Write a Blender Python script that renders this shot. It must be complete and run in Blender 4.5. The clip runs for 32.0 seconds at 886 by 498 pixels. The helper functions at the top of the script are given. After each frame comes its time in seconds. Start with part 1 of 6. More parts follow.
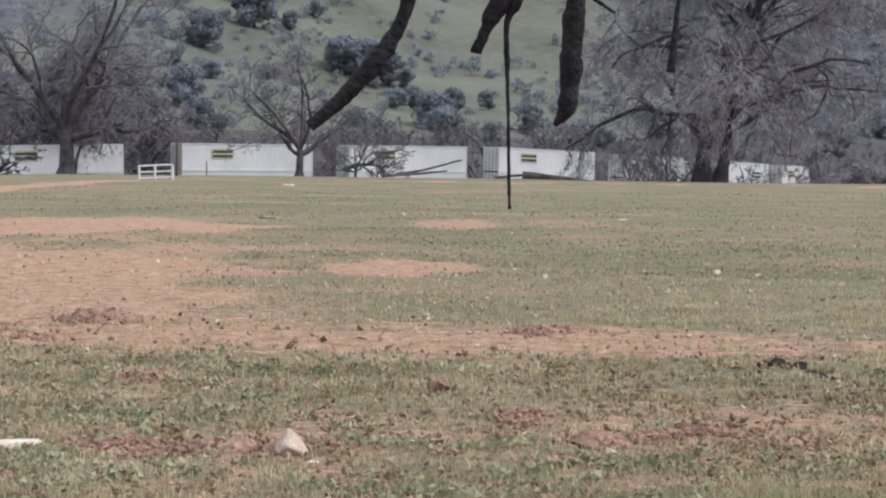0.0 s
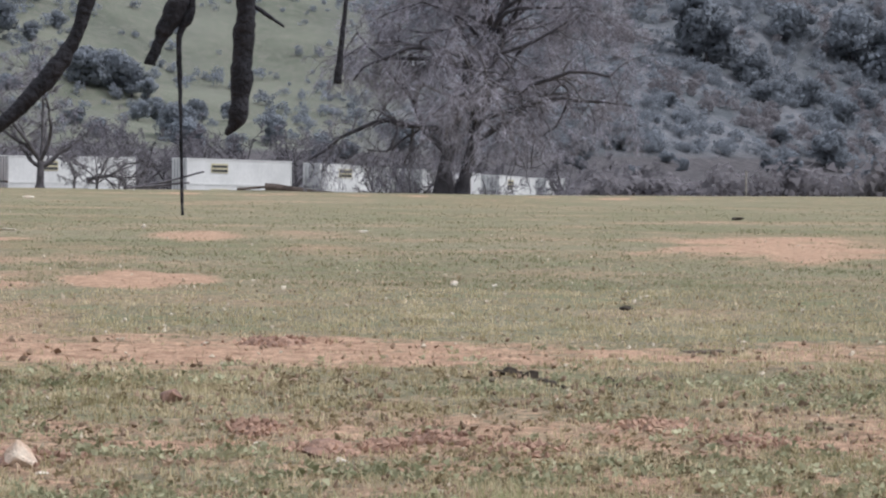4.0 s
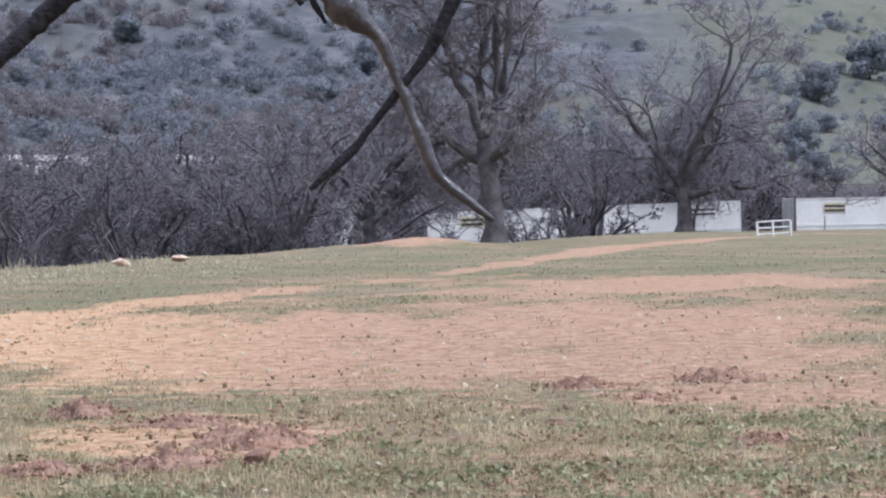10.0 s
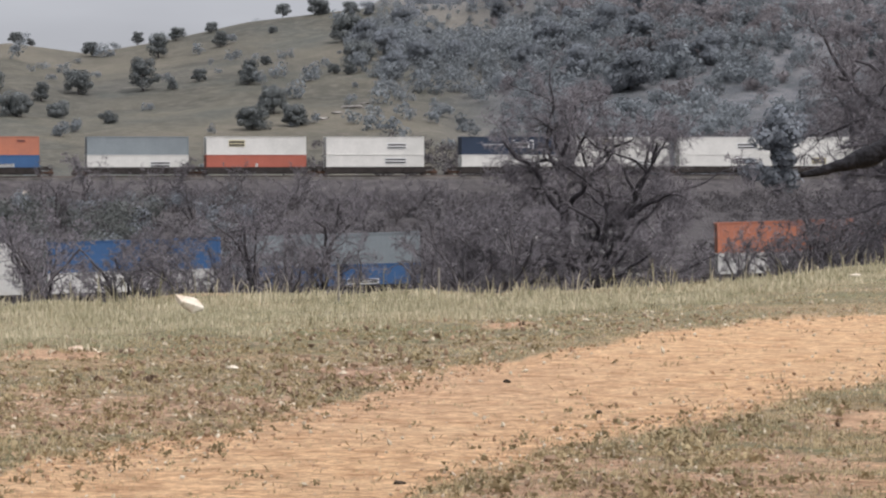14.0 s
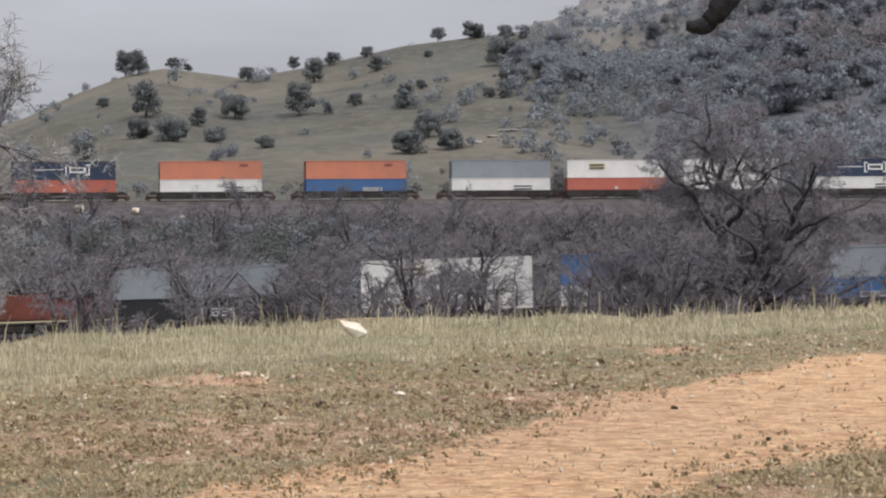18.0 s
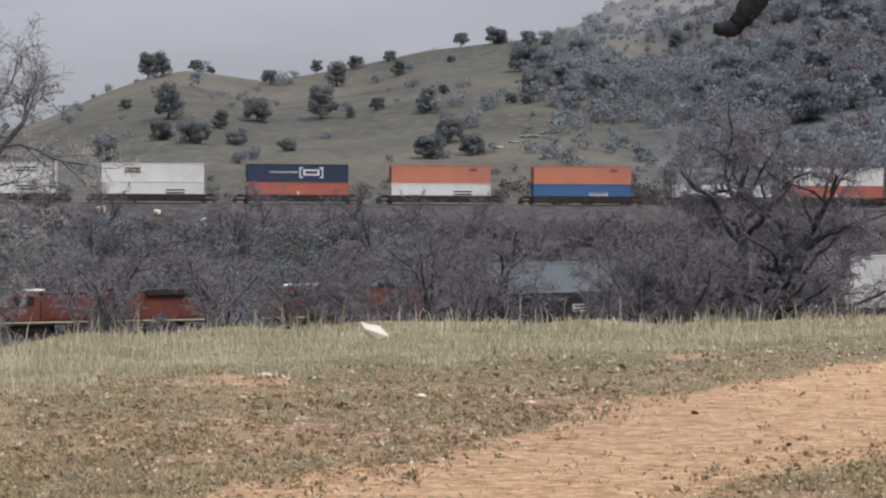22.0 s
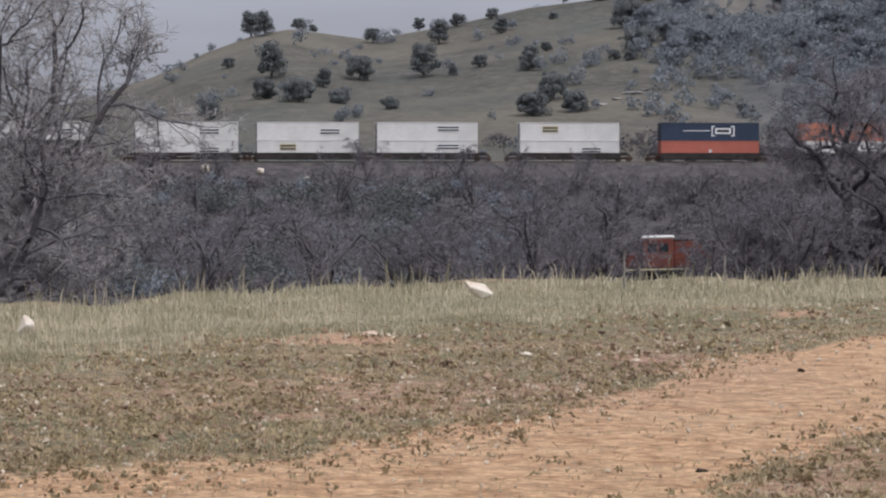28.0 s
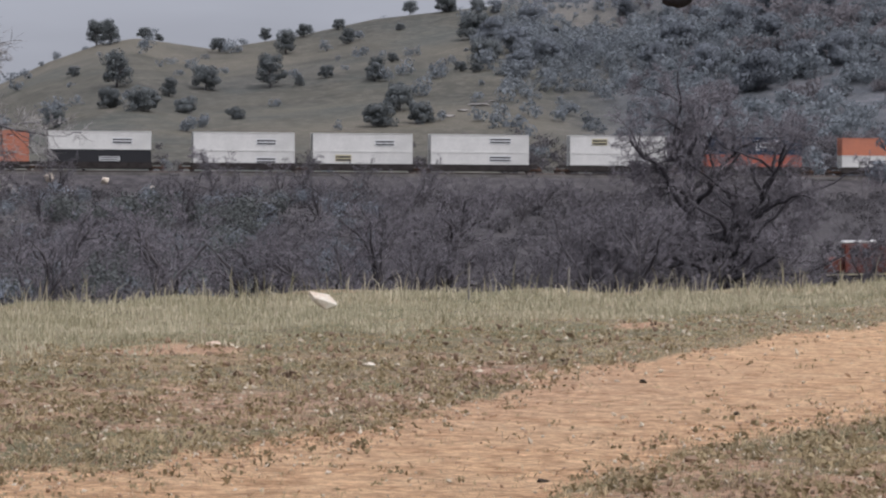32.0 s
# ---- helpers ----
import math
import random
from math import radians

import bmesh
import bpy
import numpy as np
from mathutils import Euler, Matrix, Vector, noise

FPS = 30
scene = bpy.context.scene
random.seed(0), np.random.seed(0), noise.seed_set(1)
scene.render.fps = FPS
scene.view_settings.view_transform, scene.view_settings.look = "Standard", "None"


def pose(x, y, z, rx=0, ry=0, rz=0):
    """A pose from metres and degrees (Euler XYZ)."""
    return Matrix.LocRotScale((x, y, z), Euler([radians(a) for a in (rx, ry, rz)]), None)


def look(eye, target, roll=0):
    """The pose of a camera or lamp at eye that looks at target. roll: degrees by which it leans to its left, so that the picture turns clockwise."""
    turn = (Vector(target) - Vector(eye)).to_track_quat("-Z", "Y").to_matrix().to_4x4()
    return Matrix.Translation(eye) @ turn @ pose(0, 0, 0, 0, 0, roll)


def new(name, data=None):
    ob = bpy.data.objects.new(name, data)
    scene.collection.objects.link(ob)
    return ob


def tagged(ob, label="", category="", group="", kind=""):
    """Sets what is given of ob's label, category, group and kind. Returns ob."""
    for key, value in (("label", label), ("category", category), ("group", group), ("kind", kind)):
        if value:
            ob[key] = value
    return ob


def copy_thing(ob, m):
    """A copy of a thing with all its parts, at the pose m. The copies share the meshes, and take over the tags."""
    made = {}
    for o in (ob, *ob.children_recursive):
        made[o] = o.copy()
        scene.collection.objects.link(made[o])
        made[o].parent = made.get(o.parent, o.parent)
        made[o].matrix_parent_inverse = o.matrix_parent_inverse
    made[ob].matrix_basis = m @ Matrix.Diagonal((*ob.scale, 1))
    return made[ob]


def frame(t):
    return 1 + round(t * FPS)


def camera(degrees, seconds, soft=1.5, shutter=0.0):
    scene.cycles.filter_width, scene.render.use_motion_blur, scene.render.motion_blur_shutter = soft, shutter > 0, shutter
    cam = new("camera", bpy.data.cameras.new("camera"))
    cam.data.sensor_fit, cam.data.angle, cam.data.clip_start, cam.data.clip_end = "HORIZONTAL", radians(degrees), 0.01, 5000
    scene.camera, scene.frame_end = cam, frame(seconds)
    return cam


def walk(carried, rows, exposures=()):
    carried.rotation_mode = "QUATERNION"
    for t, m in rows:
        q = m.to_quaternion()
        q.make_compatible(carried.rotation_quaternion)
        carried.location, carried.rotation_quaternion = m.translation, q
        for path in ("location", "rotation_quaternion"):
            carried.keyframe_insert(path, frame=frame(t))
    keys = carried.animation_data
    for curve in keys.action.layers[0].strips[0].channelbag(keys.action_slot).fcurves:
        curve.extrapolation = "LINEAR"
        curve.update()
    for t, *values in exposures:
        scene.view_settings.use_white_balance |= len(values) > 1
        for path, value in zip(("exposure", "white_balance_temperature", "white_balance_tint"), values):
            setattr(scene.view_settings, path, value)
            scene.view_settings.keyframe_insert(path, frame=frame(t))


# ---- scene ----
# ---- camera: a person-high stand, panning to the left and back (yaw to the left, pitch up, roll, in degrees) ----
PATH = [
    (0, 0.053, 0.043, 1.606, 0.00, -1.77, 0.60),
    (0.5, 0.065, 0.050, 1.606, -1.06, -1.55, 0.60),
    (1, 0.075, 0.073, 1.602, -1.36, -1.48, 0.68),
    (1.5, 0.079, 0.053, 1.601, -0.87, -1.49, 0.58),
    (2, 0.092, 0.032, 1.588, -0.51, -1.51, 0.61),
    (2.5, 0.102, 0.024, 1.591, -0.90, -2.24, 0.64),
    (3, 0.129, -0.010, 1.602, -3.54, -2.30, 0.57),
    (3.5, 0.124, -0.046, 1.603, -4.65, -1.92, 0.60),
    (5.5, 0.137, -0.121, 1.594, -5.47, -1.03, 0.46),
    (6, 0.143, -0.111, 1.587, -5.54, -1.55, 0.26),
    (6.5, 0.145, -0.113, 1.594, -6.00, -1.89, 0.13),
    (7, 0.144, -0.108, 1.598, -6.27, -1.79, 0.05),
    (7.5, 0.135, -0.097, 1.600, -6.20, -1.86, 0.21),
    (8, 0.135, -0.085, 1.590, -5.88, -2.06, 0.13),
    (8.5, 0.114, -0.003, 1.595, -3.94, -2.31, 0.02),
    (8.6, 0.096, 0.013, 1.612, -2.87, -2.30, 0.04),
    (9, 0.095, 0.074, 1.600, 2.29, -2.40, -0.16),
    (9.5, 0.025, 0.164, 1.620, 8.22, -2.37, -0.38),
    (10, 0.015, 0.234, 1.619, 12.02, -0.65, -0.84),
    (10.5, 0.001, 0.143, 1.612, 15.58, 1.55, -0.67),
    (11, -0.008, 0.144, 1.611, 18.60, 1.91, -0.59),
    (11.5, 0.032, 0.056, 1.609, 21.63, 1.78, -0.99),
    (12, 0.018, 0.087, 1.603, 23.65, 1.56, -0.87),
    (12.5, 0.022, 0.081, 1.597, 25.78, 0.73, -0.84),
    (13, -0.014, 0.112, 1.594, 28.18, 0.15, -0.84),
    (13.5, -0.020, 0.103, 1.585, 29.80, -0.45, -0.61),
    (14, -0.060, 0.180, 1.580, 32.31, -0.79, -0.30),
    (14.5, -0.046, 0.161, 1.579, 34.32, -0.89, -0.16),
    (15, -0.042, 0.138, 1.576, 34.75, -1.68, -0.00),
    (15.5, -0.049, 0.128, 1.572, 34.76, -2.11, 0.20),
    (17.5, -0.073, 0.018, 1.612, 33.84, -2.03, -0.57),
    (18, -0.079, 0.011, 1.616, 35.33, -0.32, -0.46),
    (18.5, -0.075, -0.005, 1.608, 36.33, 0.28, -0.40),
    (19, -0.080, 0.002, 1.601, 36.19, 0.05, -0.26),
    (19.5, -0.070, -0.002, 1.605, 36.12, -0.21, -0.24),
    (20, -0.056, -0.020, 1.611, 36.44, 0.39, -0.33),
    (20.5, -0.024, -0.085, 1.605, 36.50, 0.46, -0.29),
    (21, -0.046, -0.054, 1.598, 36.42, -0.42, -0.20),
    (21.5, -0.060, -0.049, 1.595, 35.95, -0.41, -0.08),
    (22, -0.062, -0.046, 1.594, 35.73, -0.22, 0.18),
    (22.5, -0.062, -0.065, 1.597, 35.52, -0.31, 0.50),
    (23, -0.048, -0.092, 1.597, 35.20, -0.60, 0.47),
    (23.5, -0.071, -0.079, 1.601, 35.09, -0.74, 0.49),
    (24, -0.076, -0.045, 1.599, 35.59, -0.38, 0.24),
    (24.5, -0.096, -0.025, 1.592, 36.60, -0.20, 0.25),
    (25, -0.086, -0.055, 1.595, 36.89, -0.46, 0.21),
    (25.5, -0.076, -0.072, 1.594, 36.77, -0.77, 0.20),
    (26, -0.076, -0.069, 1.590, 37.14, -1.13, 0.14),
    (26.5, -0.079, -0.061, 1.592, 37.41, -1.31, 0.08),
    (28.5, -0.064, -0.064, 1.604, 37.77, -0.89, -0.04),
    (29, -0.030, -0.088, 1.603, 37.45, -0.52, -0.12),
    (29.5, -0.042, -0.063, 1.616, 36.90, -0.14, 0.01),
    (30, -0.050, -0.050, 1.630, 35.93, -0.07, -0.06),
    (30.5, -0.042, -0.046, 1.627, 35.30, -0.14, -0.03),
    (31, -0.063, -0.065, 1.596, 35.12, -0.45, 0.31),
    (31.5, -0.055, -0.066, 1.596, 35.09, -0.51, 0.20),
    (32, -0.055, -0.058, 1.598, 34.73, -0.83, 0.26),
]
# seconds, stops, white balance
EXPOSURES = [(0, 0.7, 5750, 13), (3.5, 0.76, 5750, 13), (6, 1.04, 5650, 13), (8, 1.06, 5650, 13), (9, 0.97, 5600, 15), (10, 0.9, 5400, 17), (11, 0.78, 5450, 17), (12, 0.68, 5850, 15),
             (13, 0.67, 6150, 14), (15.5, 0.85, 6200, 15), (19, 0.66, 6150, 15), (24, 0.55, 5950, 16), (29, 0.42, 5900, 17), (32, 0.42, 5900, 17)]
cam = camera(17.15, 32.0, soft=2.2)
walk(cam, [(t, Matrix.Translation((x, y, z)) @ pose(0, 0, 0, 0, 0, yaw) @ pose(0, 0, 0, 90 + pitch) @ pose(0, 0, 0, 0, 0, roll))
           for t, x, y, z, yaw, pitch, roll in PATH], EXPOSURES)

# ---- sky, sun ----
SUN_AZ, SUN_EL = 104.0, 50.0
world = bpy.data.worlds.new("world")
scene.world = world
world.use_nodes = True
wn, wl = world.node_tree.nodes, world.node_tree.links
wn.clear()
w_out, w_bg = wn.new("ShaderNodeOutputWorld"), wn.new("ShaderNodeBackground")
w_sky = wn.new("ShaderNodeTexSky")
w_sky.sky_type, w_sky.sun_disc = "NISHITA", False
w_sky.sun_elevation, w_sky.sun_rotation = radians(SUN_EL), radians(SUN_AZ)
w_sky.air_density, w_sky.dust_density = 1.0, 3.0
w_co = wn.new("ShaderNodeTexCoord")
w_map = wn.new("ShaderNodeMapping")
w_map.inputs["Scale"].default_value = (3.0, 3.0, 14.0)
w_noise = wn.new("ShaderNodeTexNoise")
w_noise.inputs["Scale"].default_value, w_noise.inputs["Detail"].default_value = 1.6, 6.0
w_ramp = wn.new("ShaderNodeValToRGB")
w_ramp.color_ramp.elements[0].position, w_ramp.color_ramp.elements[0].color = 0.32, (3.5, 3.55, 3.6, 1)
w_ramp.color_ramp.elements[1].position, w_ramp.color_ramp.elements[1].color = 0.68, (4.6, 4.66, 4.72, 1)
w_mix = wn.new("ShaderNodeMixRGB")
w_mix.inputs["Fac"].default_value = 0.94          # a closed, thin layer of cloud over the blue
wl.new(w_co.outputs["Generated"], w_map.inputs["Vector"])
wl.new(w_map.outputs["Vector"], w_noise.inputs["Vector"])
wl.new(w_noise.outputs["Fac"], w_ramp.inputs["Fac"])
wl.new(w_sky.outputs["Color"], w_mix.inputs["Color1"])
w_sep, w_rise, w_lift = wn.new("ShaderNodeSeparateXYZ"), wn.new("ShaderNodeMapRange"), wn.new("ShaderNodeVectorMath")
w_lift.operation = "SCALE"
w_rise.inputs["To Min"].default_value, w_rise.inputs["To Max"].default_value = 0.68, 2.45   # an overcast sky is brighter overhead
wl.new(w_co.outputs["Generated"], w_sep.inputs["Vector"])
wl.new(w_sep.outputs["Z"], w_rise.inputs["Value"])
wl.new(w_ramp.outputs["Color"], w_lift.inputs[0])
wl.new(w_rise.outputs["Result"], w_lift.inputs["Scale"])
wl.new(w_lift.outputs["Vector"], w_mix.inputs["Color2"])
wl.new(w_mix.outputs["Color"], w_bg.inputs["Color"])
wl.new(w_bg.outputs["Background"], w_out.inputs["Surface"])
w_bg.inputs["Strength"].default_value = 0.09

sun_data = bpy.data.lights.new("sun", "SUN")
sun_data.energy, sun_data.angle, sun_data.color = 1.5, radians(14), (1.0, 0.95, 0.88)
sun = new("sun", sun_data)
_a, _e = radians(SUN_AZ), radians(SUN_EL)
sun.matrix_basis = look((0, 0, 0), (-math.sin(_a) * math.cos(_e), -math.cos(_a) * math.cos(_e), -math.sin(_e)))

# ---- small helpers ----
rng = np.random.default_rng(7)


def polar(az, r, z=0.0):
    """Place at a bearing (degrees to the right of +y) and a distance."""
    return Vector((r * math.sin(radians(az)), r * math.cos(radians(az)), z))


def mesh_np(name, verts, faces, mat=None, smooth=False, mats=None, mat_index=None):
    """A mesh from numpy arrays; faces is one array of equal polygons or a list of such arrays."""
    if isinstance(faces, np.ndarray):
        faces = [faces]
    me = bpy.data.meshes.new(name)
    verts = np.asarray(verts, np.float32)
    me.vertices.add(len(verts))
    me.vertices.foreach_set("co", verts.ravel())
    loops = np.concatenate([f.ravel() for f in faces]).astype(np.int32)
    sizes = np.concatenate([np.full(len(f), f.shape[1]) for f in faces]).astype(np.int32)
    me.loops.add(len(loops))
    me.loops.foreach_set("vertex_index", loops)
    me.polygons.add(len(sizes))
    me.polygons.foreach_set("loop_start", np.concatenate([[0], np.cumsum(sizes)[:-1]]).astype(np.int32))
    me.polygons.foreach_set("loop_total", sizes)
    me.polygons.foreach_set("use_smooth", np.full(len(sizes), smooth))
    for m in mats or ([mat] if mat else []):
        me.materials.append(m)
    if mat_index is not None:
        me.polygons.foreach_set("material_index", np.asarray(mat_index, np.int32))
    me.update(calc_edges=True)
    return me


def part(name, bm, material, parent=None, label="", smooth=False):
    """Links a bmesh as one mesh object under a thing or a part."""
    me = bpy.data.meshes.new(name)
    bm.to_mesh(me)
    bm.free()
    me.materials.append(material)
    if smooth:
        me.polygons.foreach_set("use_smooth", [True] * len(me.polygons))
    return link(name, me, parent, label)


def link(name, me, parent=None, label=""):
    ob = new(name, me)
    ob.parent = parent
    if label:
        ob["label"] = label
    return ob


def thing(name, label, category, group="", kind=""):
    return tagged(new(name), label, category, group, kind)


def box(bm, x0, y0, z0, x1, y1, z1, bevel=0.0):
    m = Matrix.Translation(((x0 + x1) / 2, (y0 + y1) / 2, (z0 + z1) / 2)) @ Matrix.Diagonal((x1 - x0, y1 - y0, z1 - z0, 1))
    made = bmesh.ops.create_cube(bm, size=1.0, matrix=m)
    if bevel:
        edges = list({e for v in made["verts"] for e in v.link_edges})
        bmesh.ops.bevel(bm, geom=edges, offset=bevel, segments=1, affect="EDGES")
    return bm


def rod(bm, a, b, radius, sides=8, end=None):
    a, b = Vector(a), Vector(b)
    turn = (b - a).to_track_quat("Z", "Y").to_matrix().to_4x4()
    bmesh.ops.create_cone(bm, cap_ends=True, segments=sides, radius1=radius, radius2=radius if end is None else end,
                          depth=(b - a).length, matrix=Matrix.Translation((a + b) / 2) @ turn)
    return bm


def vnoise(x, y, seed=0):
    """Smooth value noise of numpy arrays, about -1 to 1."""
    xi, yi = np.floor(x).astype(np.int64), np.floor(y).astype(np.int64)
    fx, fy = x - xi, y - yi
    fx, fy = fx * fx * (3 - 2 * fx), fy * fy * (3 - 2 * fy)

    def h(i, j):
        n = (i * 374761393 + j * 668265263 + seed * 1442695041) & 0xFFFFFFFF
        n = ((n ^ (n >> 13)) * 1274126177) & 0xFFFFFFFF
        return ((n ^ (n >> 16)) & 0xFFFF) / 32767.5 - 1

    return (h(xi, yi) * (1 - fx) + h(xi + 1, yi) * fx) * (1 - fy) + (h(xi, yi + 1) * (1 - fx) + h(xi + 1, yi + 1) * fx) * fy


def fbm(x, y, octaves=4, seed=0):
    return sum(vnoise(x * 2**o, y * 2**o, seed + o) / 2**o for o in range(octaves)) / (2 - 2 ** (1 - octaves))


def step(a, b, x):
    t = np.clip((x - a) / (b - a), 0, 1)
    return t * t * (3 - 2 * t)


# ---- materials ----
def material(name, base, rough=0.9, metal=0.0, vary=0.25, scale=8.0, bump=0.3, fine=60.0, second=None, island=0.0, objects=0.0, bump_size=0.01):
    """A surface with colour variation at two scales, fine relief, and (island, objects) changes from piece to piece."""
    m = bpy.data.materials.new(name)
    m.use_nodes = True
    n, l = m.node_tree.nodes, m.node_tree.links
    bsdf = n["Principled BSDF"]
    bsdf.inputs["Roughness"].default_value, bsdf.inputs["Metallic"].default_value = rough, metal
    bsdf.inputs["Specular IOR Level"].default_value = 0.25 if rough > 0.35 else 0.8
    co = n.new("ShaderNodeTexCoord")
    big, small = n.new("ShaderNodeTexNoise"), n.new("ShaderNodeTexNoise")
    big.inputs["Scale"].default_value, big.inputs["Detail"].default_value = scale, 5.0
    small.inputs["Scale"].default_value, small.inputs["Detail"].default_value = fine, 4.0
    for t in (big, small):
        l.new(co.outputs["Object"], t.inputs["Vector"])
    mix = n.new("ShaderNodeMixRGB")
    second = second or tuple(c * (1 - 1.6 * vary) for c in base)
    mix.inputs["Color1"].default_value, mix.inputs["Color2"].default_value = (*second, 1), (*base, 1)
    ramp = n.new("ShaderNodeMapRange")
    ramp.inputs["From Min"].default_value, ramp.inputs["From Max"].default_value = 0.35, 0.65
    l.new(big.outputs["Fac"], ramp.inputs["Value"])
    l.new(ramp.outputs["Result"], mix.inputs["Fac"])
    bright = n.new("ShaderNodeMapRange")
    bright.inputs["From Min"].default_value, bright.inputs["From Max"].default_value = 0.25, 0.75
    bright.inputs["To Min"].default_value, bright.inputs["To Max"].default_value = 1 - vary, 1 + vary
    l.new(small.outputs["Fac"], bright.inputs["Value"])
    value = bright.outputs["Result"]
    for amount, node, out in ((island, "ShaderNodeNewGeometry", "Random Per Island"), (objects, "ShaderNodeObjectInfo", "Random")):
        if amount:
            src = n.new(node)
            rr, mul = n.new("ShaderNodeMapRange"), n.new("ShaderNodeMath")
            rr.inputs["To Min"].default_value, rr.inputs["To Max"].default_value = 1 - amount, 1 + amount
            mul.operation = "MULTIPLY"
            l.new(src.outputs[out], rr.inputs["Value"])
            l.new(rr.outputs["Result"], mul.inputs[0])
            l.new(value, mul.inputs[1])
            value = mul.outputs["Value"]
    scaled = n.new("ShaderNodeVectorMath")
    scaled.operation = "SCALE"
    l.new(mix.outputs["Color"], scaled.inputs[0])
    l.new(value, scaled.inputs["Scale"])
    l.new(scaled.outputs["Vector"], bsdf.inputs["Base Color"])
    if bump:
        b = n.new("ShaderNodeBump")
        b.inputs["Strength"].default_value, b.inputs["Distance"].default_value = bump, bump_size
        l.new(small.outputs["Fac"], b.inputs["Height"])
        l.new(b.outputs["Normal"], bsdf.inputs["Normal"])
    return m


def leaf_material(name, low, high, rough=0.8, grain=0.5, mottle=0.0, thin=0.0):
    """Foliage or grass: every leaf or blade takes its own tone between two; thin lets light through it."""
    m = bpy.data.materials.new(name)
    m.use_nodes = True
    n, l = m.node_tree.nodes, m.node_tree.links
    bsdf = n["Principled BSDF"]
    bsdf.inputs["Roughness"].default_value = rough
    bsdf.inputs["Specular IOR Level"].default_value = 0.15
    geo, obj, co, noise_tex = n.new("ShaderNodeNewGeometry"), n.new("ShaderNodeObjectInfo"), n.new("ShaderNodeTexCoord"), n.new("ShaderNodeTexNoise")
    noise_tex.inputs["Scale"].default_value, noise_tex.inputs["Detail"].default_value = grain, 3.0
    l.new(co.outputs["Object"], noise_tex.inputs["Vector"])
    add, add2 = n.new("ShaderNodeMath"), n.new("ShaderNodeMath")
    add.operation = add2.operation = "MULTIPLY_ADD"
    add.inputs[1].default_value, add2.inputs[1].default_value = 0.55, 1.6
    l.new(geo.outputs["Random Per Island"], add.inputs[0])
    l.new(noise_tex.outputs["Fac"], add2.inputs[0])
    add2.inputs[2].default_value = -0.58
    l.new(add2.outputs["Value"], add.inputs[2])
    mix = n.new("ShaderNodeMixRGB")
    mix.use_clamp = True
    mix.inputs["Color1"].default_value, mix.inputs["Color2"].default_value = (*low, 1), (*high, 1)
    l.new(add.outputs["Value"], mix.inputs["Fac"])
    tone = n.new("ShaderNodeMapRange")
    tone.inputs["To Min"].default_value, tone.inputs["To Max"].default_value = 0.8, 1.2
    l.new(obj.outputs["Random"], tone.inputs["Value"])
    sc = n.new("ShaderNodeVectorMath")
    sc.operation = "SCALE"
    l.new(mix.outputs["Color"], sc.inputs[0])
    l.new(tone.outputs["Result"], sc.inputs["Scale"])
    tint = sc.outputs["Vector"]
    if mottle:
        spots, dabs, sc2 = n.new("ShaderNodeTexNoise"), n.new("ShaderNodeMapRange"), n.new("ShaderNodeVectorMath")
        spots.inputs["Scale"].default_value, spots.inputs["Detail"].default_value, spots.inputs["Roughness"].default_value = mottle, 5.0, 0.6
        l.new(co.outputs["Object"], spots.inputs["Vector"])
        for key, val in (("From Min", 0.35), ("From Max", 0.65), ("To Min", 0.78), ("To Max", 1.22)):
            dabs.inputs[key].default_value = val
        l.new(spots.outputs["Fac"], dabs.inputs["Value"])
        sc2.operation = "SCALE"
        l.new(tint, sc2.inputs[0])
        l.new(dabs.outputs["Result"], sc2.inputs["Scale"])
        tint = sc2.outputs["Vector"]
    l.new(tint, bsdf.inputs["Base Color"])
    if thin:
        glow, both = n.new("ShaderNodeBsdfTranslucent"), n.new("ShaderNodeMixShader")
        both.inputs["Fac"].default_value = thin
        l.new(tint, glow.inputs["Color"])
        l.new(bsdf.outputs["BSDF"], both.inputs[1])
        l.new(glow.outputs["BSDF"], both.inputs[2])
        l.new(both.outputs["Shader"], n["Material Output"].inputs["Surface"])
    return m


M_BARK = material("bark", (0.13, 0.118, 0.12), 0.95, vary=0.35, scale=1.5, fine=14, bump=0.6, bump_size=0.05)
# branch_bark and twig_bark are paled so that their colour stands for haze
M_BRANCH = material("branch_bark", (0.165, 0.152, 0.158), 0.95, vary=0.3, scale=1.5, fine=14, bump=0.3, bump_size=0.03)
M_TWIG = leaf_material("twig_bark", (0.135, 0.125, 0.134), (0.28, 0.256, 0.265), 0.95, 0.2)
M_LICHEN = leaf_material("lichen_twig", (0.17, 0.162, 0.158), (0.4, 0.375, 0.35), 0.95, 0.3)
# twigs of the trees on the right, paler and bluer still to carry haze
M_HAZYTWIG = leaf_material("hazy_twig_bark", (0.195, 0.182, 0.202), (0.35, 0.327, 0.356), 0.95, 0.2)
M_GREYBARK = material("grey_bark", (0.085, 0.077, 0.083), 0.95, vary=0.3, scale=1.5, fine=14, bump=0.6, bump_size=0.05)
M_REDSTONE = material("soil_stained_stone", (0.66, 0.56, 0.44), 0.9, vary=0.25, scale=6, fine=70, bump=0.6, bump_size=0.01, second=(0.42, 0.27, 0.18))
M_BRUSH = leaf_material("brush_twigs", (0.062, 0.057, 0.06), (0.165, 0.151, 0.154), 0.95, 0.1)
M_THORN = leaf_material("leafless_shrub", (0.075, 0.07, 0.073), (0.15, 0.139, 0.14), 0.95, 0.08, 0.5, 0.35)
